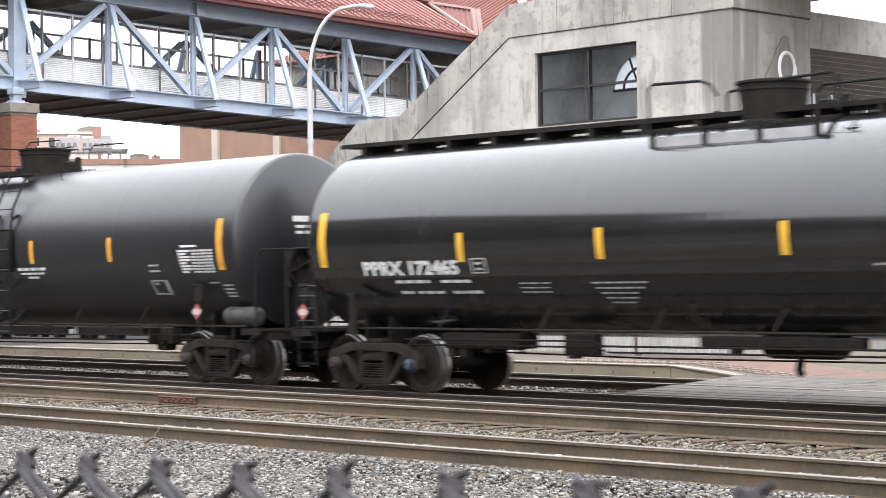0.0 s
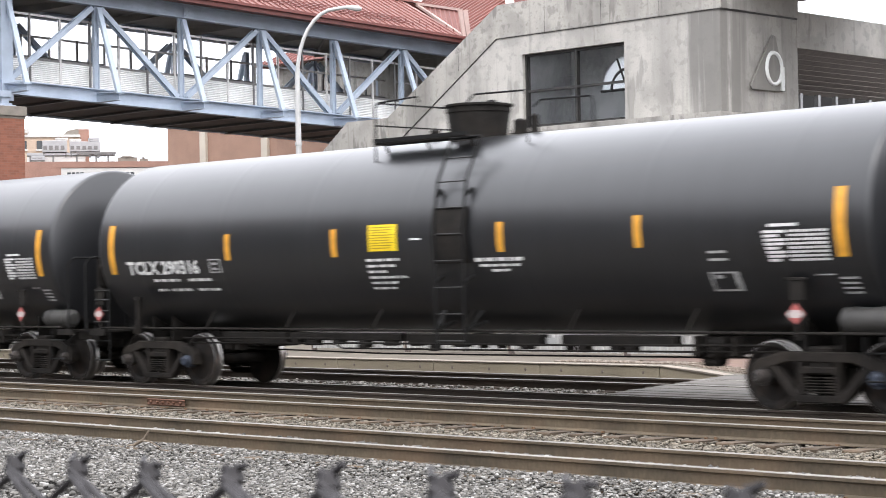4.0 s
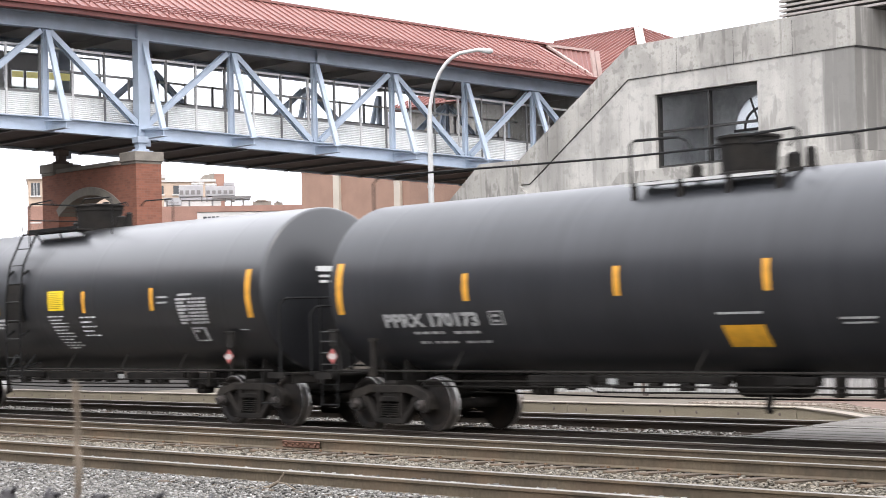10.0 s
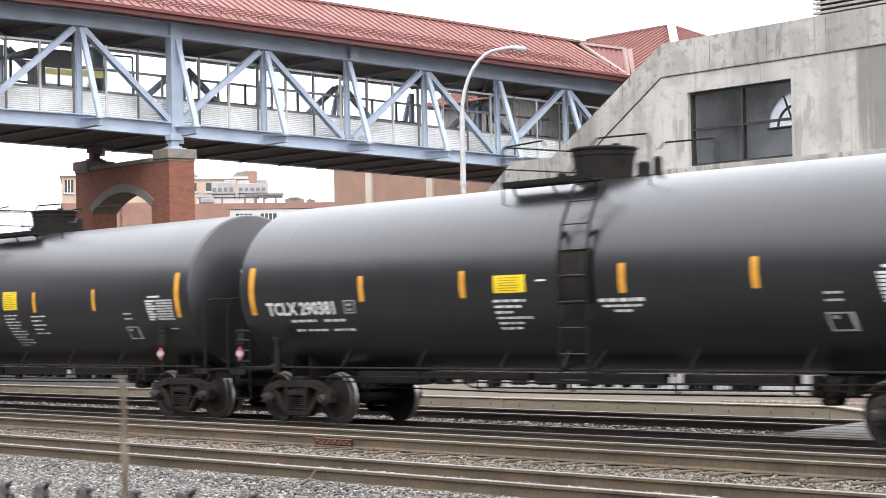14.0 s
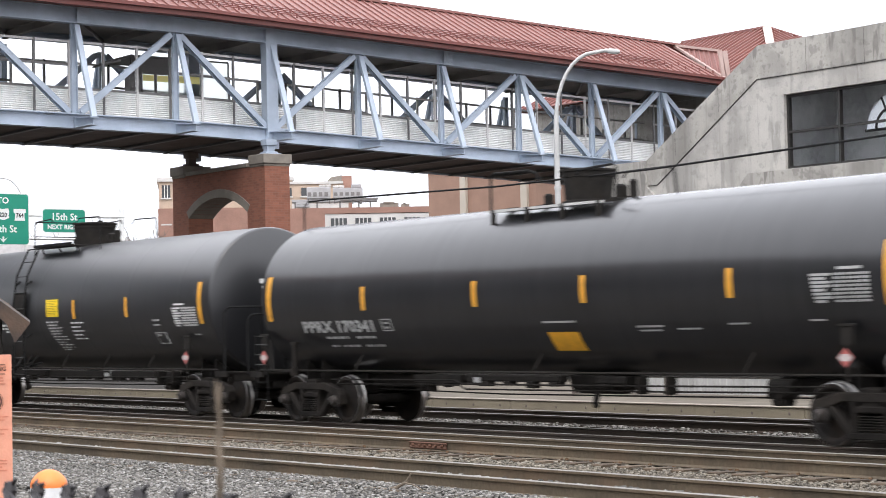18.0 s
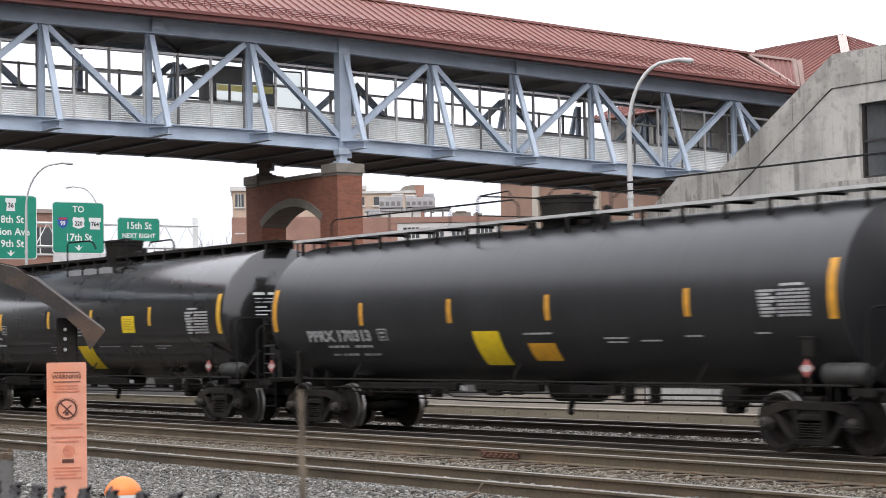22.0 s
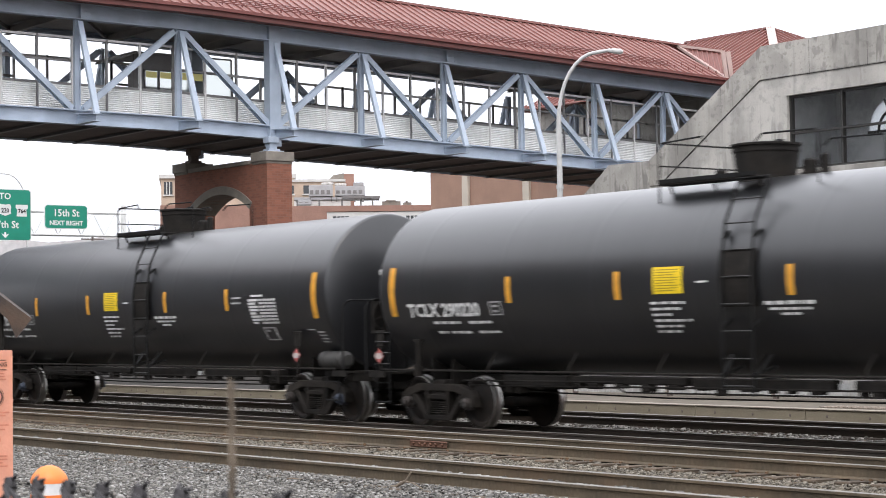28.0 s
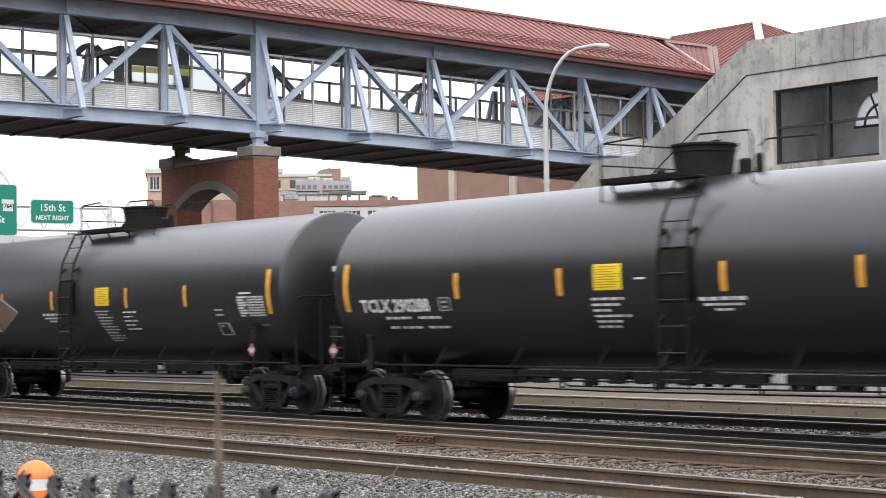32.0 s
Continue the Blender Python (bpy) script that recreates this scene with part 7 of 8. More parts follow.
def tank_car(key, mark, flip, blue):
    kind = KINDS[key]
    words = {"T": "dusty black railway tank car with a side ladder and yellow placard", "B": "glossy black railway tank car with a full-length roof walkway", "C": "dull black railway tank car with a roof handrail and orange placard", "D": "dull black railway tank car with roof walkway and railings", "E": "dull black railway tank car with worn lettering"}[key]
    car = thing("tank_car", words, "tank car", (0, 0, 0), "tank cars of the passing train")
    paint = M_TANK_SEMI if mark in ("PPRX 170324", "PPRX 170341") else kind.paint
    part("tank", shared("tank" + key + paint.name, lambda: tank_mesh(kind, paint)), paint, car)
    sets = trucks(car, blue)
    underframe(car, key, kind, flip)
    top_fittings(car, key, kind, flip)
    if key in "BD":
        full_walkway(car, kind, key == "D")
    if key == "C":
        top = kind.zc + kind.r
        part("end_step", shared("end_step", lambda: Shape().box(0.0, 0.72, -0.28, 0.28, -0.06, 0.02).box(0.0, 0.10, -0.26, 0.26, -0.30, -0.06).box(0.66, 0.72, -0.28, 0.28, 0.02, 0.08).mesh("end_step", [M_GEAR])), M_GEAR, car, at=(8.12, -0.1, top - 0.32))

        def crail():
            s = Shape()
            s.tube([(-8.3, 0, -0.3), (-8.3, 0, 0.42), (-8.15, 0, 0.52), (-7.4, 0, 0.52), (-2.0, 0, 0.40), (2.0, 0, 0.40), (7.4, 0, 0.52), (8.15, 0, 0.52), (8.3, 0, 0.42), (8.3, 0, -0.3)], 0.018, 6)
            return s.mesh("walkway_handrail", [M_GRIP])
        part("walkway_handrail", shared("crail", crail), M_GRIP, car, at=(0, -0.30, top))
    lettering(car, key, kind, mark, flip, key in "TB" or mark == "PPRX 170053")
    return car, sets


# stripes at the left end of each car, in metres along the track when the clip starts
ENDS = [-23.56, -41.70, -59.66, -77.88, -95.77, -113.88, -131.98, -150.14, -168.38, -186.66, -204.83, -222.94, -241.05, -259.36, -277.60, -296.23, -314.40, -332.62, -350.86, -369.00, -387.50, -405.59, -424.05, -442.41, -460.6, -478.8]
TRAIN = [("B", "PPRX 172465", 0), ("T", "TCLX 290254", 0), ("T", "TCLX 290369", 0), ("T", "TCLX 290316", 0), ("T", "TCLX 290255", 0), ("B", "PPRX 171244", 0), ("C", "PPRX 170053", 0), ("C", "PPRX 170173", 0), ("T", "TCLX 290325", 1), ("T", "TCLX 290218", 1), ("T", "TCLX 290381", 0), ("T", "TCLX 290226", 1), ("T", "TCLX 290232", 0), ("C", "PPRX 170341", 0), ("T", "TCLX 290210", 1), ("D", "PPRX 170307", 0), ("D", "PPRX 170313", 0), ("B", "PPRX 172033", 0), ("T", "TCLX 290247", 1), ("E", "TILX 360659", 0), ("T", "TCLX 290220", 0), ("T", "TCLX 290322", 0), ("C", "PPRX 170324", 0), ("T", "TCLX 290288", 0), ("T", "TCLX 290266", 1), ("T", "TCLX 290270", 1)]
CARS = []
for _k, (_key, _mark, _flip) in enumerate(TRAIN):
    _car, _sets = tank_car(_key, _mark, _flip, _k % 3 == 0)
    _x = ENDS[_k] + 7.78
    _car.location = (_x, TY, 0)
    CARS.append((_car, _sets, _x))


# bearing of the weed's tip; the lean stands in for small camera shifts
TIP_BEARINGS = [(0, 60.5), (5, 60.6), (8, 60.5), (9, 60.3), (10, 59.9), (11, 60.1), (12, 59.8), (13, 59.9), (14, 59.5), (17, 59.35), (18, 59.55), (19, 59.55), (20, 59.3), (21, 59.25), (23, 59.25), (28, 59.2), (32, 59.2)]


def motions():
    """The train rolls past; its wheels turn while the car is near the lens. The weed leans to fit its bearings in view.
    """
    walk(WEED, [(t, facing(59.2, 0.82, 0.3047) @ Matrix.Rotation(-radians(b - 59.2) * 0.82 / 1.48, 4, "Y")) for t, b in TIP_BEARINGS])
    for car, sets, x0 in CARS:
        walk(car, [(t, pose(x0 + run(t), TY, 0)) for t in range(0, 33)])
        ts = [0.0] + [0.05 * i for i in range(1, 640) if -62 < x0 + run(0.05 * i) < 8] + [32.0]
        ts = sorted({round(t, 2) for t in ts})
        for ws in sets:
            x = ws.location.x
            rows, turn, last = [], 0.0, None
            for t in ts:
                if last is not None and t - last < 0.051:
                    turn += degrees_rolled(run(t) - run(last))
                rows.append((t, pose(x, 0, 0.457, 0, turn, 0)))
                last = t
            walk(ws, rows)


def degrees_rolled(way):
    return math.degrees(way / 0.457)


# ---- lamp posts ----
def lamp_post(x, y, z0, h, reach, turn, r=0.09, label="tall pale metal street lamp with a curved arm"):
    t = thing("street_lamp", label, "street lamp", (x, y, z0), "street lamps")
    c, s_ = math.cos(turn), math.sin(turn)
    pts = [(0, 0, 0), (0, 0, h * 0.55), (0, 0, h * 0.80)]
    for i in range(1, 9):
        a = math.pi / 2 * i / 8
        q = reach * 0.60 * (1 - math.cos(a))
        pts.append((c * q, s_ * q, h * 0.80 + h * 0.195 * math.sin(a)))
    pts.append((c * reach * 0.80, s_ * reach * 0.80, h * 1.0))
    part("pole", Shape().tube(pts, [r] * 2 + [r * 0.85] + [r * 0.62] * 9, 12), M_POLE, t, smooth=40)
    hd = Shape()
    base = Vector((c * reach * 0.78, s_ * reach * 0.78, h * 0.999))
    tip = Vector((c * reach, s_ * reach, h * 0.993))
    hd.tube([base, base.lerp(tip, 0.3), base.lerp(tip, 0.8), tip], [r * 0.6, r * 0.9, r * 1.0, r * 0.35], 10)
    part("lamp_head", hd, M_POLE, t, smooth=50)
    # Dark sleeve added to cover the bright pole foot seen under the cars.
    part("footing", Shape().lathe([(0.0, r * 3.2), (1.0, r * 3.0), (1.04, r * 2.6), (1.04, 0.0)], "z", (0, 0, 0), 14), M_BASE, t)
    part("collar", Shape().lathe([(h * 0.60, r * 1.05), (h * 0.60, r * 1.25), (h * 0.61, r * 1.25), (h * 0.61, r * 1.0)], "z", (0, 0, 0), 12), M_POLE, t)
    return t


NEAR_LAMP = lamp_post(-44.0, 38.0, -0.3, 10.35, 1.98, radians(42))
lamp_post(-94.5, 40.14, -0.3, 11.55, 2.7, radians(40), 0.075)
lamp_post(-135.8, 63.7, -0.3, 14.2, 2.6, radians(245), 0.08)


# ---- highway signs on the street beyond ----
def sign_writing(board, w, h, lines):
    for body, u, z, size, mat in lines:
        pts, faces = letters(body, size, 0.012, "CENTER", 1.0)
        part("writing", Shape().add([(0.035, u + a, z + b) for a, b in pts], faces), mat, board)


def shield(board, u, z, w, h, number, kind):
    if kind == "interstate":
        o = [(0, h / 2 * 0.85), (w * 0.36, h / 2), (w / 2, h * 0.10), (w * 0.36, -h * 0.28), (0, -h / 2), (-w * 0.36, -h * 0.28), (-w / 2, h * 0.10), (-w * 0.36, h / 2)]
        mat, ink = M_SIGN_BLUE, M_SIGN_WHITE
    elif kind == "us":
        o = [(0, h * 0.44), (w * 0.40, h / 2), (w / 2, h * 0.25), (w * 0.44, -0.1 * h), (w * 0.5, -h * 0.3), (w * 0.2, -h * 0.44), (0, -h / 2), (-w * 0.2, -h * 0.44), (-w * 0.5, -h * 0.3), (-w * 0.44, -0.1 * h), (-w / 2, h * 0.25), (-w * 0.40, h / 2)]
        mat, ink = M_SIGN_WHITE, M_SIGN_BLACK
    else:
        o = [(-w * 0.5, h * 0.5), (w * 0.5, h * 0.5), (w * 0.5, h * 0.2), (w * 0.36, h * 0.1), (w * 0.42, -h * 0.5), (-w * 0.42, -h * 0.5), (-w * 0.36, h * 0.1), (-w * 0.5, h * 0.2)]
        mat, ink = M_SIGN_WHITE, M_SIGN_BLACK
    sh = part("shield", Shape().plate([(0.03, u + a, z + b) for a, b in o], (0.006, 0, 0)), mat, board)
    if kind == "interstate":
        part("shield_top", Shape().box(0.036, 0.042, u - w * 0.36, u + w * 0.36, z + h * 0.26, z + h * 0.42), M_SIGN_RED, board)
    pts, faces = letters(number, h * 0.52, 0.01, "CENTER", 0.9)
    part("writing", Shape().add([(0.045, u + a, z - h * 0.22 + b) for a, b in pts], faces), ink, board)


def arrow(board, u, z):
    part("arrow", Shape().plate([(0.034, u - 0.05, z + 0.16), (0.034, u + 0.05, z + 0.16), (0.034, u + 0.06, z), (0.034, u + 0.26, z + 0.10), (0.034, u, z - 0.18), (0.034, u - 0.26, z + 0.10), (0.034, u - 0.06, z)], (0.004, 0, 0)), M_SIGN_WHITE, board)


SX = -100.0


def road_sign(y, z0, z1, w, label):
    t = thing("road_sign", label, "road sign", (SX, y, 0), "overhead road signs")
    h = z1 - z0
    cut = 0.12
    o = [(-w / 2 + cut, z0), (w / 2 - cut, z0), (w / 2, z0 + cut), (w / 2, z1 - cut), (w / 2 - cut, z1), (-w / 2 + cut, z1), (-w / 2, z1 - cut), (-w / 2, z0 + cut)]
    part("border", Shape().plate([(0.0, a, b) for a, b in o], (0.02, 0, 0)), M_SIGN_WHITE, t)
    bd = part("board", Shape().plate([(0.0, a * (1 - 0.10 / w), (z0 + z1) / 2 + (b - (z0 + z1) / 2) * (1 - 0.10 / h)) for a, b in o], (0.03, 0, 0)), M_SIGN_GREEN, t)
    return t, bd


# ---- far buildings ----
def far_building(x0, x1, y0, y1, h, mat, label, storeys=0, bays=0, face="front", name="building", winw=1.1):
    t = thing(name, label, "building", ((x0 + x1) / 2, (y0 + y1) / 2, -0.3))
    hx, hy = (x1 - x0) / 2, (y1 - y0) / 2
    part("wall", Shape().box(-hx, hx, -hy, hy, 0, h), mat, t)
    part("roof_edge", Shape().box(-hx - 0.15, hx + 0.15, -hy - 0.15, hy + 0.15, h, h + 0.3), M_FAR_EDGE, t)
    for j in range(storeys):
        z = h - 3.1 - 3.6 * j
        for i in range(bays):
            if z < 0.4:
                continue
            u = -hx + (i + 0.5) * 2 * hx / bays
            w = part("window", Shape().box(u - winw, u + winw, -hy - 0.06, -hy + 0.02, z, z + 2.0), M_DARK_GLASS, t)
            part("window_sill", Shape().box(u - winw - 0.1, u + winw + 0.1, -hy - 0.14, -hy, z - 0.14, z), M_FAR_PALE, w)
            part("window_bar", Shape().box(u - 0.05, u + 0.05, -hy - 0.09, -hy - 0.05, z, z + 2.0), M_FAR_PALE, w)
        nb = max(2, int(hy / 3))
        for i in range(nb):
            if z < 0.4:
                continue
            u = -hy + (i + 0.5) * 2 * hy / nb
            w = part("window", Shape().box(hx - 0.02, hx + 0.06, u - winw, u + winw, z, z + 2.0), M_DARK_GLASS, t)
            part("window_sill", Shape().box(hx, hx + 0.14, u - winw - 0.1, u + winw + 0.1, z - 0.14, z), M_FAR_PALE, w)
            part("window_bar", Shape().box(hx + 0.05, hx + 0.09, u - 0.05, u + 0.05, z, z + 2.0), M_FAR_PALE, w)
    return t


def at(az, d):
    """A point at a bearing (degrees left of the square view over the tracks) and distance."""
    return (-d * math.sin(radians(az)), d * math.cos(radians(az)))


sg, bd = road_sign(45.58, 6.9, 9.8, 3.15, "green overhead road sign with route shields and a street name")
sign_writing(bd, 3.2, 2.9, [("TO", 0, 9.22, 0.50, M_SIGN_WHITE), ("17th St", 0, 7.62, 0.56, M_SIGN_WHITE)])
shield(bd, -0.95, 8.62, 0.66, 0.66, "99", "interstate")
shield(bd, 0.0, 8.62, 0.74, 0.66, "220", "us")
shield(bd, 1.0, 8.60, 0.74, 0.66, "764", "state")
arrow(bd, 0.0, 7.22)
sg, bd = road_sign(49.30, 7.62, 9.0, 2.70, "green overhead road sign that names the next street")
sign_writing(bd, 2.7, 1.3, [("15th St", 0, 8.35, 0.56, M_SIGN_WHITE), ("NEXT RIGHT", 0, 7.84, 0.36, M_SIGN_WHITE)])
sg, bd = road_sign(41.45, 6.55, 10.08, 3.3, "large green overhead road sign with a route shield and street names")
shield(bd, 0.12, 9.55, 0.62, 0.72, "36", "state")
sign_writing(bd, 3.3, 3.5, [("8th St", 0.2, 8.55, 0.56, M_SIGN_WHITE), ("nion Ave", 0.2, 7.88, 0.56, M_SIGN_WHITE), ("9th St", 0.2, 7.22, 0.56, M_SIGN_WHITE)])
arrow(bd, 0.1, 6.88)
gan = thing("sign_gantry", "white lattice gantry that carries the road signs", "gantry", (SX - 0.5, 0, -0.3))
gs = Shape()
for _z in (7.6, 8.9):
    for _x in (-0.4, 0.4):
        gs.tube([(_x, 30, _z), (_x, 53.2, _z)], 0.06, 6)
for _i in range(16):
    _y = 30 + 1.45 * _i
    gs.tube([(0.4, _y, 7.6), (0.4, _y + 0.72, 8.9), (0.4, _y + 1.45, 7.6)], 0.04, 5)
part("truss", gs, M_SIGN_WHITE, gan)
part("upright", Shape().tube([(0, 53.2, 0), (0, 53.2, 9.4)], 0.16, 10), M_SIGN_WHITE, gan)



def town(name, label, category, az, d):
    """A far thing that faces the lens: x to the right, z up from the level of the rails."""
    t = thing(name, label, category)
    p = at(az, d)
    t.matrix_world = Matrix.Translation((p[0], p[1], 0)) @ Matrix.Rotation(radians(az), 4, "Z")
    return t


def town_window(wall, x0, x1, z0, z1, lights=3):
    w = part("window", Shape().box(x0, x1, -0.10, -0.02, z0, z1), M_DARK_GLASS, wall)
    for i in range(1, lights):
        x = x0 + (x1 - x0) * i / lights
        part("window_bar", Shape().box(x - 0.05, x + 0.05, -0.14, -0.08, z0, z1), M_FAR_PALE, w)
    part("window_sill", Shape().box(x0 - 0.15, x1 + 0.15, -0.22, -0.02, z0 - 0.2, z0), M_FAR_PALE, w)


ob = town("office_block", "tan brick office block with three-light windows and a pale cornice", "building", 60, 275)
part("wall", Shape().box(-4.8, 14, 0, 18, -0.3, 23.2), M_FAR_TAN, ob)
part("cornice", Shape().box(-5.1, 14.3, -0.3, 18, 23.2, 23.75), M_FAR_PALE, ob)
for _z in (20.9, 17.2, 13.5, 9.8):
    for _x in (-4.4, -1.5, 1.6):
        town_window(ob, _x, _x + 1.2, _z, _z + 1.8)
part("lower_front", Shape().box(-4.95, 14.1, -0.15, 17, -0.3, 19.4), M_FAR_RED, ob)
hb = town("commercial_building", "tan commercial building with a thin pale roof edge", "building", 56, 275)
part("wall", Shape().box(-9, 2.0, 0, 16, -0.3, 22.6), M_FAR_TAN, hb)
part("cornice", Shape().box(-9.1, 2.1, -0.2, 16, 22.6, 22.95), M_FAR_PALE, hb)
for _i in range(4):
    town_window(hb, -8.2 + 2.15 * _i, -7.4 + 2.15 * _i, 20.9, 22.1, 1)
rb_ = town("stair_penthouse", "dark red brick rooftop block with a sloping dark roof", "building", 56, 290)
part("wall", Shape().box(2.0, 3.5, 0, 6, -0.3, 24.9), M_FAR_RED, rb_)
part("roof", Shape().plate([(-0.8, 0, 23.5), (0.4, 0, 24.7), (2.0, 0, 25.0), (2.0, 0, 23.4), (-0.8, 0, 23.4)], (0, 6, 0)), M_STONE, rb_)
part("base", Shape().box(-0.8, 2.0, 0, 6, -0.3, 23.4), M_FAR_RED, rb_)


def cooling_unit(x0, x1, z0, z1, fans):
    t = town("rooftop_unit", "grey rooftop cooling unit with white fan shrouds", "cooling unit", 56, 246)
    t["group"] = "rooftop units"
    part("casing", Shape().box(x0, x1, 0, 2.2, z0, z1), M_FAR_GREY, t, bevel=0.04)
    n = int((x1 - x0) / 0.75)
    for i in range(n):
        u = x0 + 0.12 + (x1 - x0 - 0.2) * i / n
        part("grille", Shape().box(u, u + 0.45, -0.05, 0.0, z0 + 0.25, z0 + 0.55 * (z1 - z0)), M_MULLION, t)
    for f in fans:
        part("fan_shroud", Shape().lathe([(-0.1, 0.30), (0.16, 0.46), (0.34, 0.46), (0.36, 0.38), (0.2, 0.0)], "z", (f, 0.8, z1), 14), M_FAR_PALE, t)
    part("stand", Shape().box(x0 + 0.1, x0 + 0.25, 0.1, 2.0, 17.9, z0).box(x1 - 0.25, x1 - 0.1, 0.1, 2.0, 17.9, z0), M_MULLION, t)


cooling_unit(-2.8, 0.25, 18.55, 20.0, (-0.75, -0.10))
cooling_unit(0.55, 4.35, 18.60, 19.85, (0.95, 1.55))
cooling_unit(2.9, 4.2, 19.86, 20.3, ())
cooling_unit(-4.2, -2.5, 17.5, 18.1, ())
fr = town("roof_steelwork", "steel roof frame and white parapet under the cooling units", "steelwork", 56, 246.5)
part("beam", Shape().box(-4.7, 6.2, -0.3, 2.6, 18.15, 18.45), M_FAR_GREY, fr)
part("rail", Shape().box(1.4, 6.3, -0.5, -0.3, 18.30, 18.55), M_MULLION, fr)
for _x in (-4.4, -1.6, 1.3, 3.7, 5.2):
    part("post", Shape().box(_x, _x + 0.22, -0.2, 0.0, 16.4, 18.2), M_MULLION, fr)
part("parapet", Shape().box(-4.7, 2.5, -0.1, 0.3, 17.35, 18.0), M_FAR_PALE, fr)
lw = town("low_building", "long low red brick building with a pale shop front", "building", 56, 229)
part("wall", Shape().box(-14, 12.4, 0, 12, -0.3, 15.5), M_FAR_PALE, lw)
part("brick_band", Shape().box(-14.1, 12.5, -0.12, 12.1, 15.55, 16.25), M_FAR_RED, lw)
part("brick_return", Shape().box(-14.05, -0.5, -0.10, 0.0, 8.0, 15.55), M_FAR_RED, lw)
for _x in (0.2, 3.1, 6.0, 8.9):
    town_window(lw, _x, _x + 1.9, 13.7, 15.0, 4)
for _x0, _x1, _h in ((6.1, 8.3, 16.75), (8.65, 9.6, 16.6)):
    part("roof_vent", Shape().box(_x0, _x1, 0.5, 2.2, 16.25, _h).plate([(_x0 + 0.3, 0.4, _h), (_x1 - 0.4, 0.4, _h), (_x1 - 0.7, 0.4, _h + 0.15), (_x0 + 0.5, 0.4, _h + 0.15)], (0, 1.9, 0)), M_STONE, lw)
far_building(-150, -138, 56.5, 60.8, 12.2, M_FAR_RED, "red brick building seen between the road signs", 2, 10)
bb = far_building(-93.0, -58.0, 70.0, 96.0, 11.6, M_BROWN_BRICK, "brown brick block with beige pilasters", 0, 0)
for _i in range(7):
    _x = -17.5 + 0.1 + 5.6 * _i
    part("pilaster", Shape().box(_x + 3.2, _x + 3.75, -13.18, -12.98, 0, 11.6), M_BEIGE, bb)
for _i in range(5):
    part("pilaster", Shape().box(17.48, 17.68, -11 + 5.0 * _i, -10.4 + 5.0 * _i, 0, 11.6), M_BEIGE, bb)


# Unseen dark blocks behind the lens, added to shape the tank reflections.
row = thing("reflected_row", "plain dark blocks, out of view, that the tanks reflect", "building", (0, -27, -0.3), kind="structure")
for _x0, _x1, _h in ((-150, -86, 28.0), (-86, -63, 23.0), (-63, -50, 11.5), (-50, 60, 5.6)):
    part("wall", Shape().box(_x0, _x1 - 0.01, -12, 12, 0, _h), M_DARK_ROW, row)
# Unseen block added so the tank ends reflect something dark.
yard = thing("reflection_block", "plain brown block, out of view, that darkens the tank ends", "building", (34, 72, -0.3), kind="structure")
part("wall", Shape().box(-36, 40, -10, 10, 0, 14.0), M_BROWN_BRICK, yard)

# distant hill, bare trees and utility poles
hill = Shape()
_n = 80
_v, _f = [], []
for _i in range(_n + 1):
    _a = radians(35 + 60 * _i / _n)
    for _d, _h in ((700, -5), (760, 1), (900, 0.75), (1200, 0)):
        _hh = (31 + 6 * math.sin(_i * 0.35) + 4 * math.sin(_i * 0.9 + 1)) * _h + (3 * random.random() if _h > 0.5 else 0)
        _v.append((-_d * math.sin(_a), _d * math.cos(_a), _hh + (2 if _h >= 0 else 0)))
for _i in range(_n):
    for _j in range(3):
        _f.append((_i * 4 + _j, _i * 4 + _j + 1, _i * 4 + 5 + _j, _i * 4 + 4 + _j))
hill.add(_v, _f)
single("backdrop_hill", hill, M_HILL, "distant wooded winter hillside, haze in its pale colour", "hill", kind="structure", smooth=60)


def bare_tree(x, y, z, h, seed):
    """A leafless tree: a tapered trunk that forks again and again."""
    rng = random.Random(seed)
    t = thing("bare_tree", "leafless winter tree with fine bare twigs", "tree", (x, y, z), "bare trees")
    s, tw = Shape(), Shape()

    def grow(p, d, length, r, level):
        q = p + d * length
        mid = p + d * length * 0.5 + Vector((rng.uniform(-1, 1), rng.uniform(-1, 1), 0)) * length * 0.06
        (s if level < 2 else tw).tube([p, mid, q], [r, r * 0.8, r * 0.6], 6 if level < 2 else 3, cap=False)
        if level >= 5:
            return
        for _ in range(3 if level else 4):
            nd = (d + Vector((rng.uniform(-1, 1), rng.uniform(-1, 1), rng.uniform(-0.2, 0.7))) * 0.62).normalized()
            grow(p.lerp(q, rng.uniform(0.55, 1.0)), nd, length * rng.uniform(0.55, 0.78), r * 0.55, level + 1)
    grow(Vector((0, 0, 0)), Vector((0, 0, 1)), h * 0.30, h * 0.022, 0)
    part("trunk", s, M_BARK, t, smooth=50)
    part("crown", tw, M_BARK, t)


for _k, (_az, _d, _h) in enumerate(((61.5, 125, 12.0), (61.2, 140, 13.5), (62.3, 170, 14.0), (63.1, 200, 15), (56.0, 118, 8.5), (62.7, 150, 11.5), (64.2, 230, 16))):
    _p = at(_az, _d)
    bare_tree(_p[0], _p[1], -0.3, _h, _k)


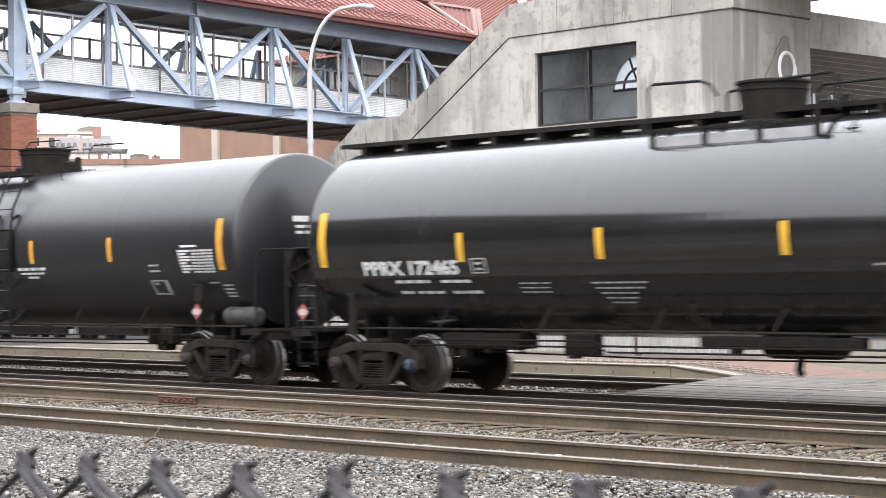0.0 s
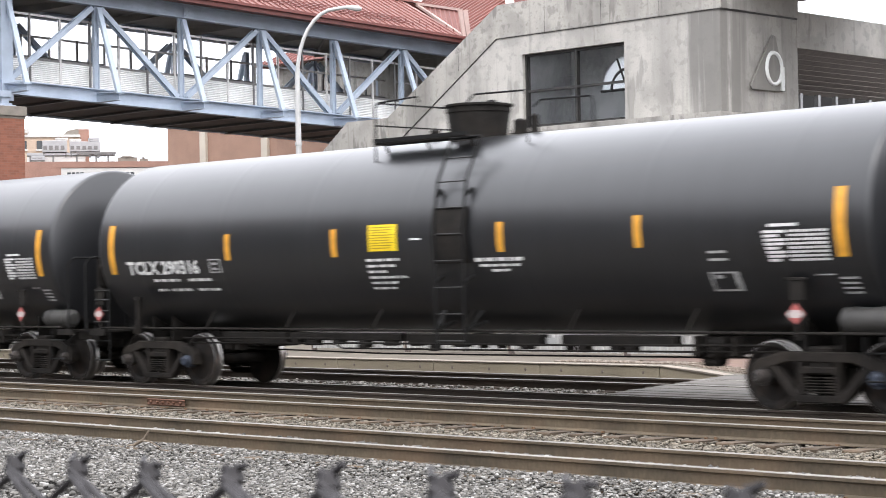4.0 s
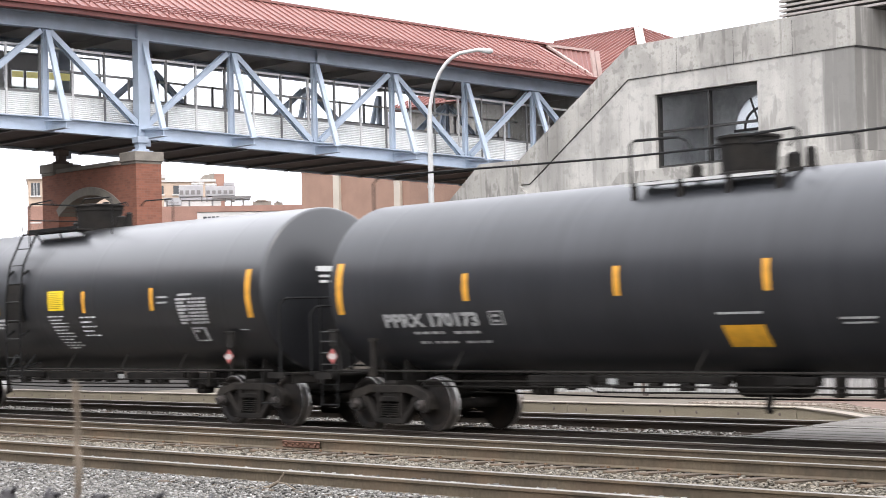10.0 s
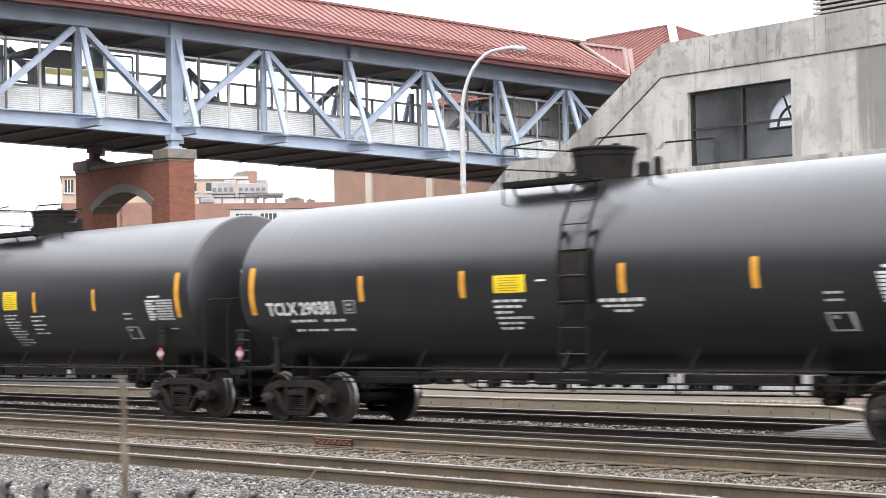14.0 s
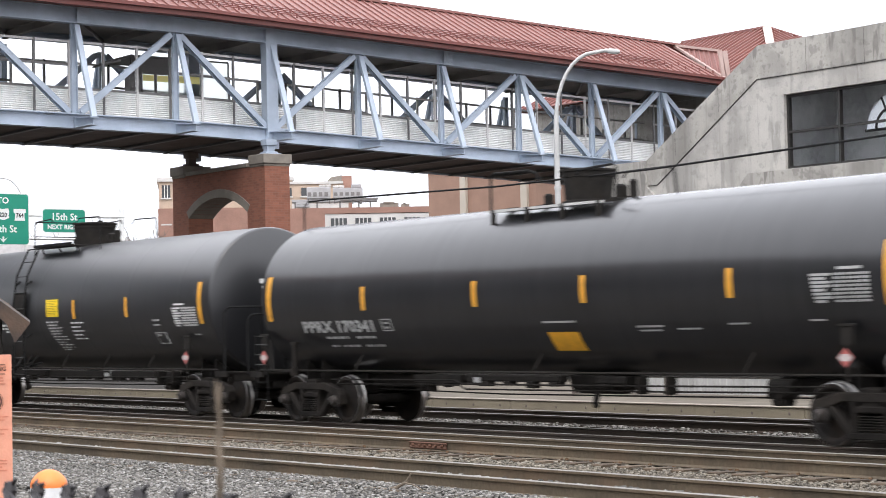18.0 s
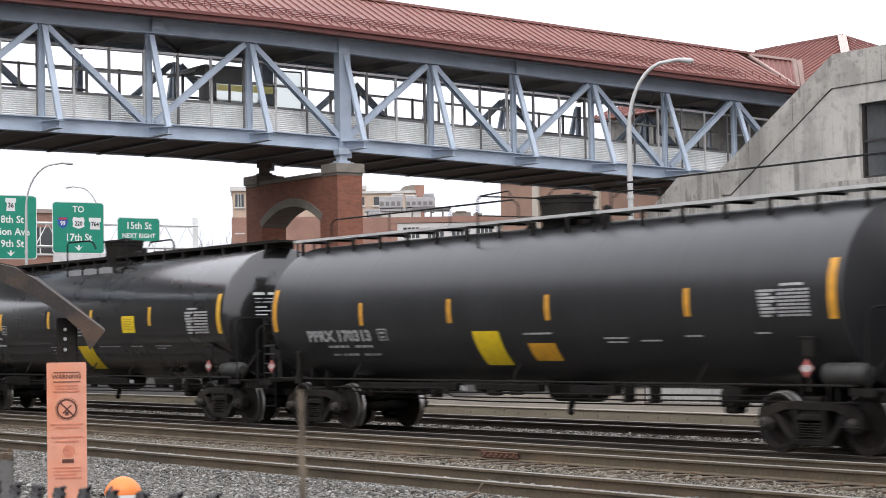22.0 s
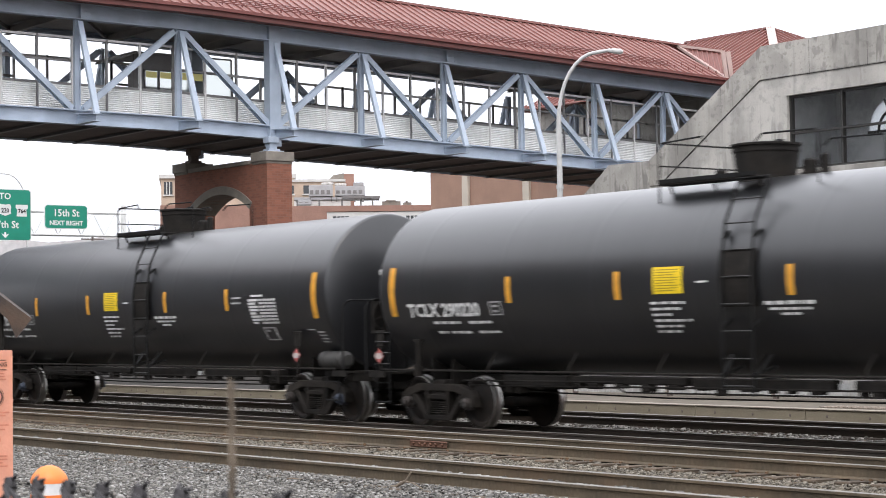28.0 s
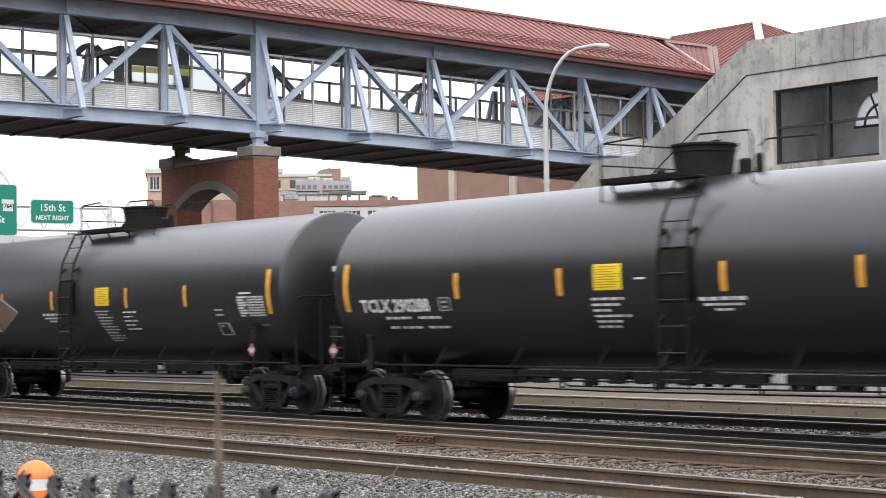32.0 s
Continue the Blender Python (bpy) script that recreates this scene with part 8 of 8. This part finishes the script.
def utility_pole(x, y, h):
    t = thing("utility_pole", "wooden utility pole with crossarms and insulators", "utility pole", (x, y, -0.3), "utility poles")
    part("pole", Shape().tube([(0, 0, 0), (0, 0, h)], [0.16, 0.11], 8), M_BARK, t)
    for z in (h - 0.5, h - 1.4):
        part("crossarm", Shape().box(-0.06, 0.06, -1.2, 1.2, z - 0.06, z + 0.06), M_BARK, t)
        for y2 in (-1.1, -0.5, 0.5, 1.1):
            part("insulator", Shape().lathe([(0, 0.03), (0.06, 0.05), (0.12, 0.03), (0.14, 0)], "z", (0, y2, z + 0.06), 6), M_FAR_PALE, t)


for _az, _d, _h in ((63.0, 190, 11.5), (62.6, 240, 13), (61.9, 210, 11)):
    _p = at(_az, _d)
    utility_pole(_p[0], _p[1], _h)
far_building(-260, -238, 118, 134, 8.5, M_FAR_PALE, "pale low building in the far distance", 2, 6)
far_building(-215, -196, 104, 110, 7.0, M_FAR_TAN, "small tan building in the distance", 1, 5)

# ---- foreground: cable marker, ball-topped marker, bent plate, weeds, fence ----
def facing(az, d, z):
    """A pose whose x axis runs to the right in view and whose y axis points away from the lens."""
    p = at(az, d)
    return Matrix.Translation((p[0], p[1], z)) @ Matrix.Rotation(radians(az), 4, "Z")


mk = thing("cable_marker", "faded orange flat cable marker post with printed warnings", "marker post")
mk.matrix_world = facing(65.87, 5.0, 1.784)
W2 = 0.0495
part("blade", Shape().plate([(-W2, 0, -1.55), (W2, 0, -1.55), (W2, 0, -0.003), (W2 - 0.003, 0, 0), (-W2 + 0.003, 0, 0), (-W2, 0, -0.003)], (0, 0.004, 0)), M_MARKER, mk)


def mark(body, z, size, ink, bold=0.0):
    pts, faces = letters(body, size, bold, "CENTER")
    part("writing", Shape().add([(a, -0.0012, z + b) for a, b in pts], faces), ink, mk)


def bar(x0, x1, z0, z1, ink, nm="print_bar"):
    part(nm, Shape().box(x0, x1, -0.0014, -0.0004, z0, z1), ink, mk)


mark("WARNING", -0.041, 0.0150, M_MARKER_INK, 0.0003)
bar(-0.033, 0.034, -0.0265, -0.0245, M_MARKER_INK)
bar(-0.033, 0.034, -0.0500, -0.0480, M_MARKER_INK)
for _i, (_a, _b) in enumerate(((0.030, 0.028), (0.028, 0.030), (0.034, 0.033))):
    bar(-_a, _b, -0.0605 - 0.0075 * _i, -0.0570 - 0.0075 * _i, M_MARKER_FADED)
ringm = Shape()
for _r0, _r1 in ((0.0215, 0.0255), (0.0275, 0.0285)):
    _c = [(_r1 * math.cos(2 * math.pi * i / 32), -0.0013, -0.118 + _r1 * math.sin(2 * math.pi * i / 32)) for i in range(32)]
    _d = [(_r0 * math.cos(2 * math.pi * i / 32), -0.0013, -0.118 + _r0 * math.sin(2 * math.pi * i / 32)) for i in range(32)]
    ringm.add(_c + _d, [(i, (i + 1) % 32, 32 + (i + 1) % 32, 32 + i) for i in range(32)])
ringm.plate([(-0.0160, -0.0013, -0.0995), (-0.0185, -0.0013, -0.1025), (0.0160, -0.0013, -0.1370), (0.0185, -0.0013, -0.1340)], (0, 0.0003, 0))
ringm.plate([(-0.0115, -0.0012, -0.128), (-0.009, -0.0012, -0.130), (0.0125, -0.0012, -0.109), (0.0105, -0.0012, -0.107)], (0, 0.0003, 0))
ringm.plate([(-0.0045, -0.0012, -0.124), (0.0045, -0.0012, -0.124), (0.004, -0.0012, -0.134), (-0.004, -0.0012, -0.134)], (0, 0.0003, 0))
part("no_digging_symbol", ringm, M_MARKER_INK, mk)
for _z, _a in ((-0.155, 0.041), (-0.163, 0.032), (-0.187, 0.040), (-0.198, 0.030)):
    bar(-_a, _a, _z - 0.0035, _z, M_MARKER_FADED)
globe = [(0.004 + 0.0155 * math.cos(2 * math.pi * i / 28), -0.0012, -0.225 + 0.0155 * math.sin(2 * math.pi * i / 28)) for i in range(28)]
part("round_logo_shape", Shape().plate(globe, (0, 0.0004, 0)), M_MARKER_FADED, mk)
bar(-0.0125, 0.0165, -0.254, -0.245, M_MARKER_INK, "logo_bar")
for _i in range(4):
    bar(-0.034 + 0.004 * (_i % 2), 0.036 - 0.012 * (_i == 2), -0.268 - 0.0085 * _i, -0.2645 - 0.0085 * _i, M_MARKER_FADED)

bp = thing("domed_marker", "white marker post with a bright orange domed cap", "marker post")
bp.matrix_world = facing(64.28, 4.7, 1.512)
part("dome", Shape().lathe([(-0.042, 0.0445), (-0.034, 0.0438), (-0.025, 0.0405), (-0.017, 0.0345), (-0.009, 0.0265), (-0.004, 0.018), (-0.001, 0.009), (0.0, 0.001)], "z", (0, 0, 0), 24), M_ORANGE, bp, smooth=60)
part("post", Shape().lathe([(-1.25, 0.042), (-0.070, 0.0435), (-0.042, 0.0440), (-0.042, 0.0)], "z", (0, 0, 0), 24), M_WHITE_PL, bp, smooth=40)
part("band", Shape().lathe([(-0.20, 0.0450), (-0.069, 0.0450), (-0.069, 0.0435)], "z", (0, 0, 0), 24), M_ORANGE, bp, smooth=40)

pl = thing("bent_metal_plate", "bent rusty metal hood on a dark post", "metal hood")
pl.matrix_world = facing(65.9, 7.4, 1.83)
hood = Shape()
hood.plate([(-0.42, -0.10, 0.335), (-0.185, -0.10, 0.285), (-0.10, -0.10, 0.235), (0.145, -0.10, 0.045), (0.090, -0.10, -0.025), (0.060, -0.10, 0.045), (-0.02, -0.10, 0.120), (-0.16, -0.10, 0.205), (-0.42, -0.10, 0.312)], (0, 0.004, 0))
hood.plate([(-0.42, -0.10, 0.335), (-0.185, -0.10, 0.285), (-0.10, -0.10, 0.235), (0.145, -0.10, 0.045), (0.150, 0.16, 0.055), (-0.10, 0.16, 0.255), (-0.185, 0.16, 0.30), (-0.42, 0.16, 0.35)], (0, 0, 0.004))
part("hood", hood, M_RUST_PLATE, pl)
part("post", Shape().box(-0.032, 0.045, -0.05, 0.03, -1.75, 0.10), M_GEAR, pl, bevel=0.006)
for _z in (-0.02, 0.02, 0.055):
    part("bolt", Shape().lathe([(-0.062, 0.0), (-0.062, 0.006), (-0.05, 0.007), (-0.05, 0.0)], "y", (0.0, 0, _z), 8), M_STEEL_GREY, pl)


def weed(az, d, ztop, seed, h=1.3):
    rng = random.Random(seed)
    t = thing("dry_weed", "dry brown weed stalk whose lean fits the camera's view", "weed", group="dry weeds")
    t.matrix_world = facing(az, d, ztop - h)
    pts = [(0.003 * math.sin(i * 0.9 + seed), 0, h * i / 8) for i in range(9)]
    part("stem", Shape().tube(pts, [0.0013 - 0.00006 * i for i in range(9)], 6), M_STRAW, t)
    hd = Shape()
    for i in range(60):
        z = h * (0.965 + 0.035 * i / 60)
        a = rng.uniform(0, 6.28)
        q = Vector((0.0018 * math.cos(a), 0.0018 * math.sin(a), 0.006))
        hd.tube([(pts[8][0], 0, z), Vector((pts[8][0], 0, z)) + q], [0.0008, 0.0004], 4)
    tagged(part("seed_head", hd, M_STRAW, t), kind="stuff")
    return t


WEED = weed(59.2, 0.82, 1.8047, 1, 1.50)

# a broken branch on the ballast
br = thing("fallen_branch", "short broken grey branch lying on the stones", "branch", (-17.9, 13.0, -0.05))
part("stem", Shape().tube([(-0.30, -0.05, 0.02), (-0.10, 0.0, 0.05), (0.05, 0.03, 0.12), (0.12, 0.05, 0.22)], [0.012, 0.020, 0.018, 0.010], 7), M_STRAW, br)
part("twig", Shape().tube([(0.03, 0.02, 0.11), (0.20, 0.02, 0.10), (0.42, 0.0, 0.04)], [0.013, 0.010, 0.006], 6), M_STRAW, br)

# chain-link fence just below the lens
fence = thing("chain_link_fence", "dull grey chain-link fence with twisted top edge", "fence")
P = 0.0763
FD = Vector((1.0, -0.1658, 0.047)).normalized()
F0 = Vector((-0.8680, 0.5513, 1.7368))
for _k in range(-26, 12):
    b = F0 + FD * P * _k
    for _s in (-1, 1):
        pts = []
        for _i in range(0, 71):
            off = (P / 2) * (_i % 2) * _s
            pts.append(b + FD * off + Vector((0, 0.004 * (1 if _i % 2 else -1) * _s, -P * 0.28 * _i)))
        part("wire", Shape().tube(pts, 0.0024, 7), M_WIRE, fence)
    # the cut end of one wire is folded back along it
    part("wire_end", Shape().tube([b + Vector((0, -0.004, -0.002)), b + FD * (P * 0.25) + Vector((0, -0.007, -P * 0.12)), b + FD * (P * 0.52) + Vector((0, -0.006, -P * 0.27))], [0.0022, 0.0020, 0.0018], 6), M_WIRE, fence)
    # the two cut ends are twisted together above the crossing and splay out
    part("twist", Shape().tube([b + Vector((0, 0, -0.006)), b + FD * 0.0008 + Vector((0, 0, -0.001)), b + Vector((0, 0, 0.004))], [0.0036, 0.0056, 0.0040], 7), M_WIRE, fence)
    for _s in (-1, 1):
        part("wire_tip", Shape().tube([b + FD * (-0.002 * _s) + Vector((0, -0.003 * _s, -0.002)), b + FD * (0.0025 * _s) + Vector((0, 0.002 * _s, 0.004)), b + FD * (0.0085 * _s + 0.001 * math.sin(_k * 2.3)) + Vector((0, 0.003, 0.0055 + 0.0020 * math.sin(_k * 1.7 + _s)))], [0.0024, 0.0022, 0.0012], 6), M_WIRE, fence)


# bridge, station and near lamp, scaled about the lens to keep its view
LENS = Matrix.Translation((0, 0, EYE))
LENS_SCALED = LENS @ Matrix.Scale(1.22, 4) @ LENS.inverted()
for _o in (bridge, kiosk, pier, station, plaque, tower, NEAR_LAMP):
    _o.matrix_world = LENS_SCALED @ Matrix.Translation(_o.location)


motions()
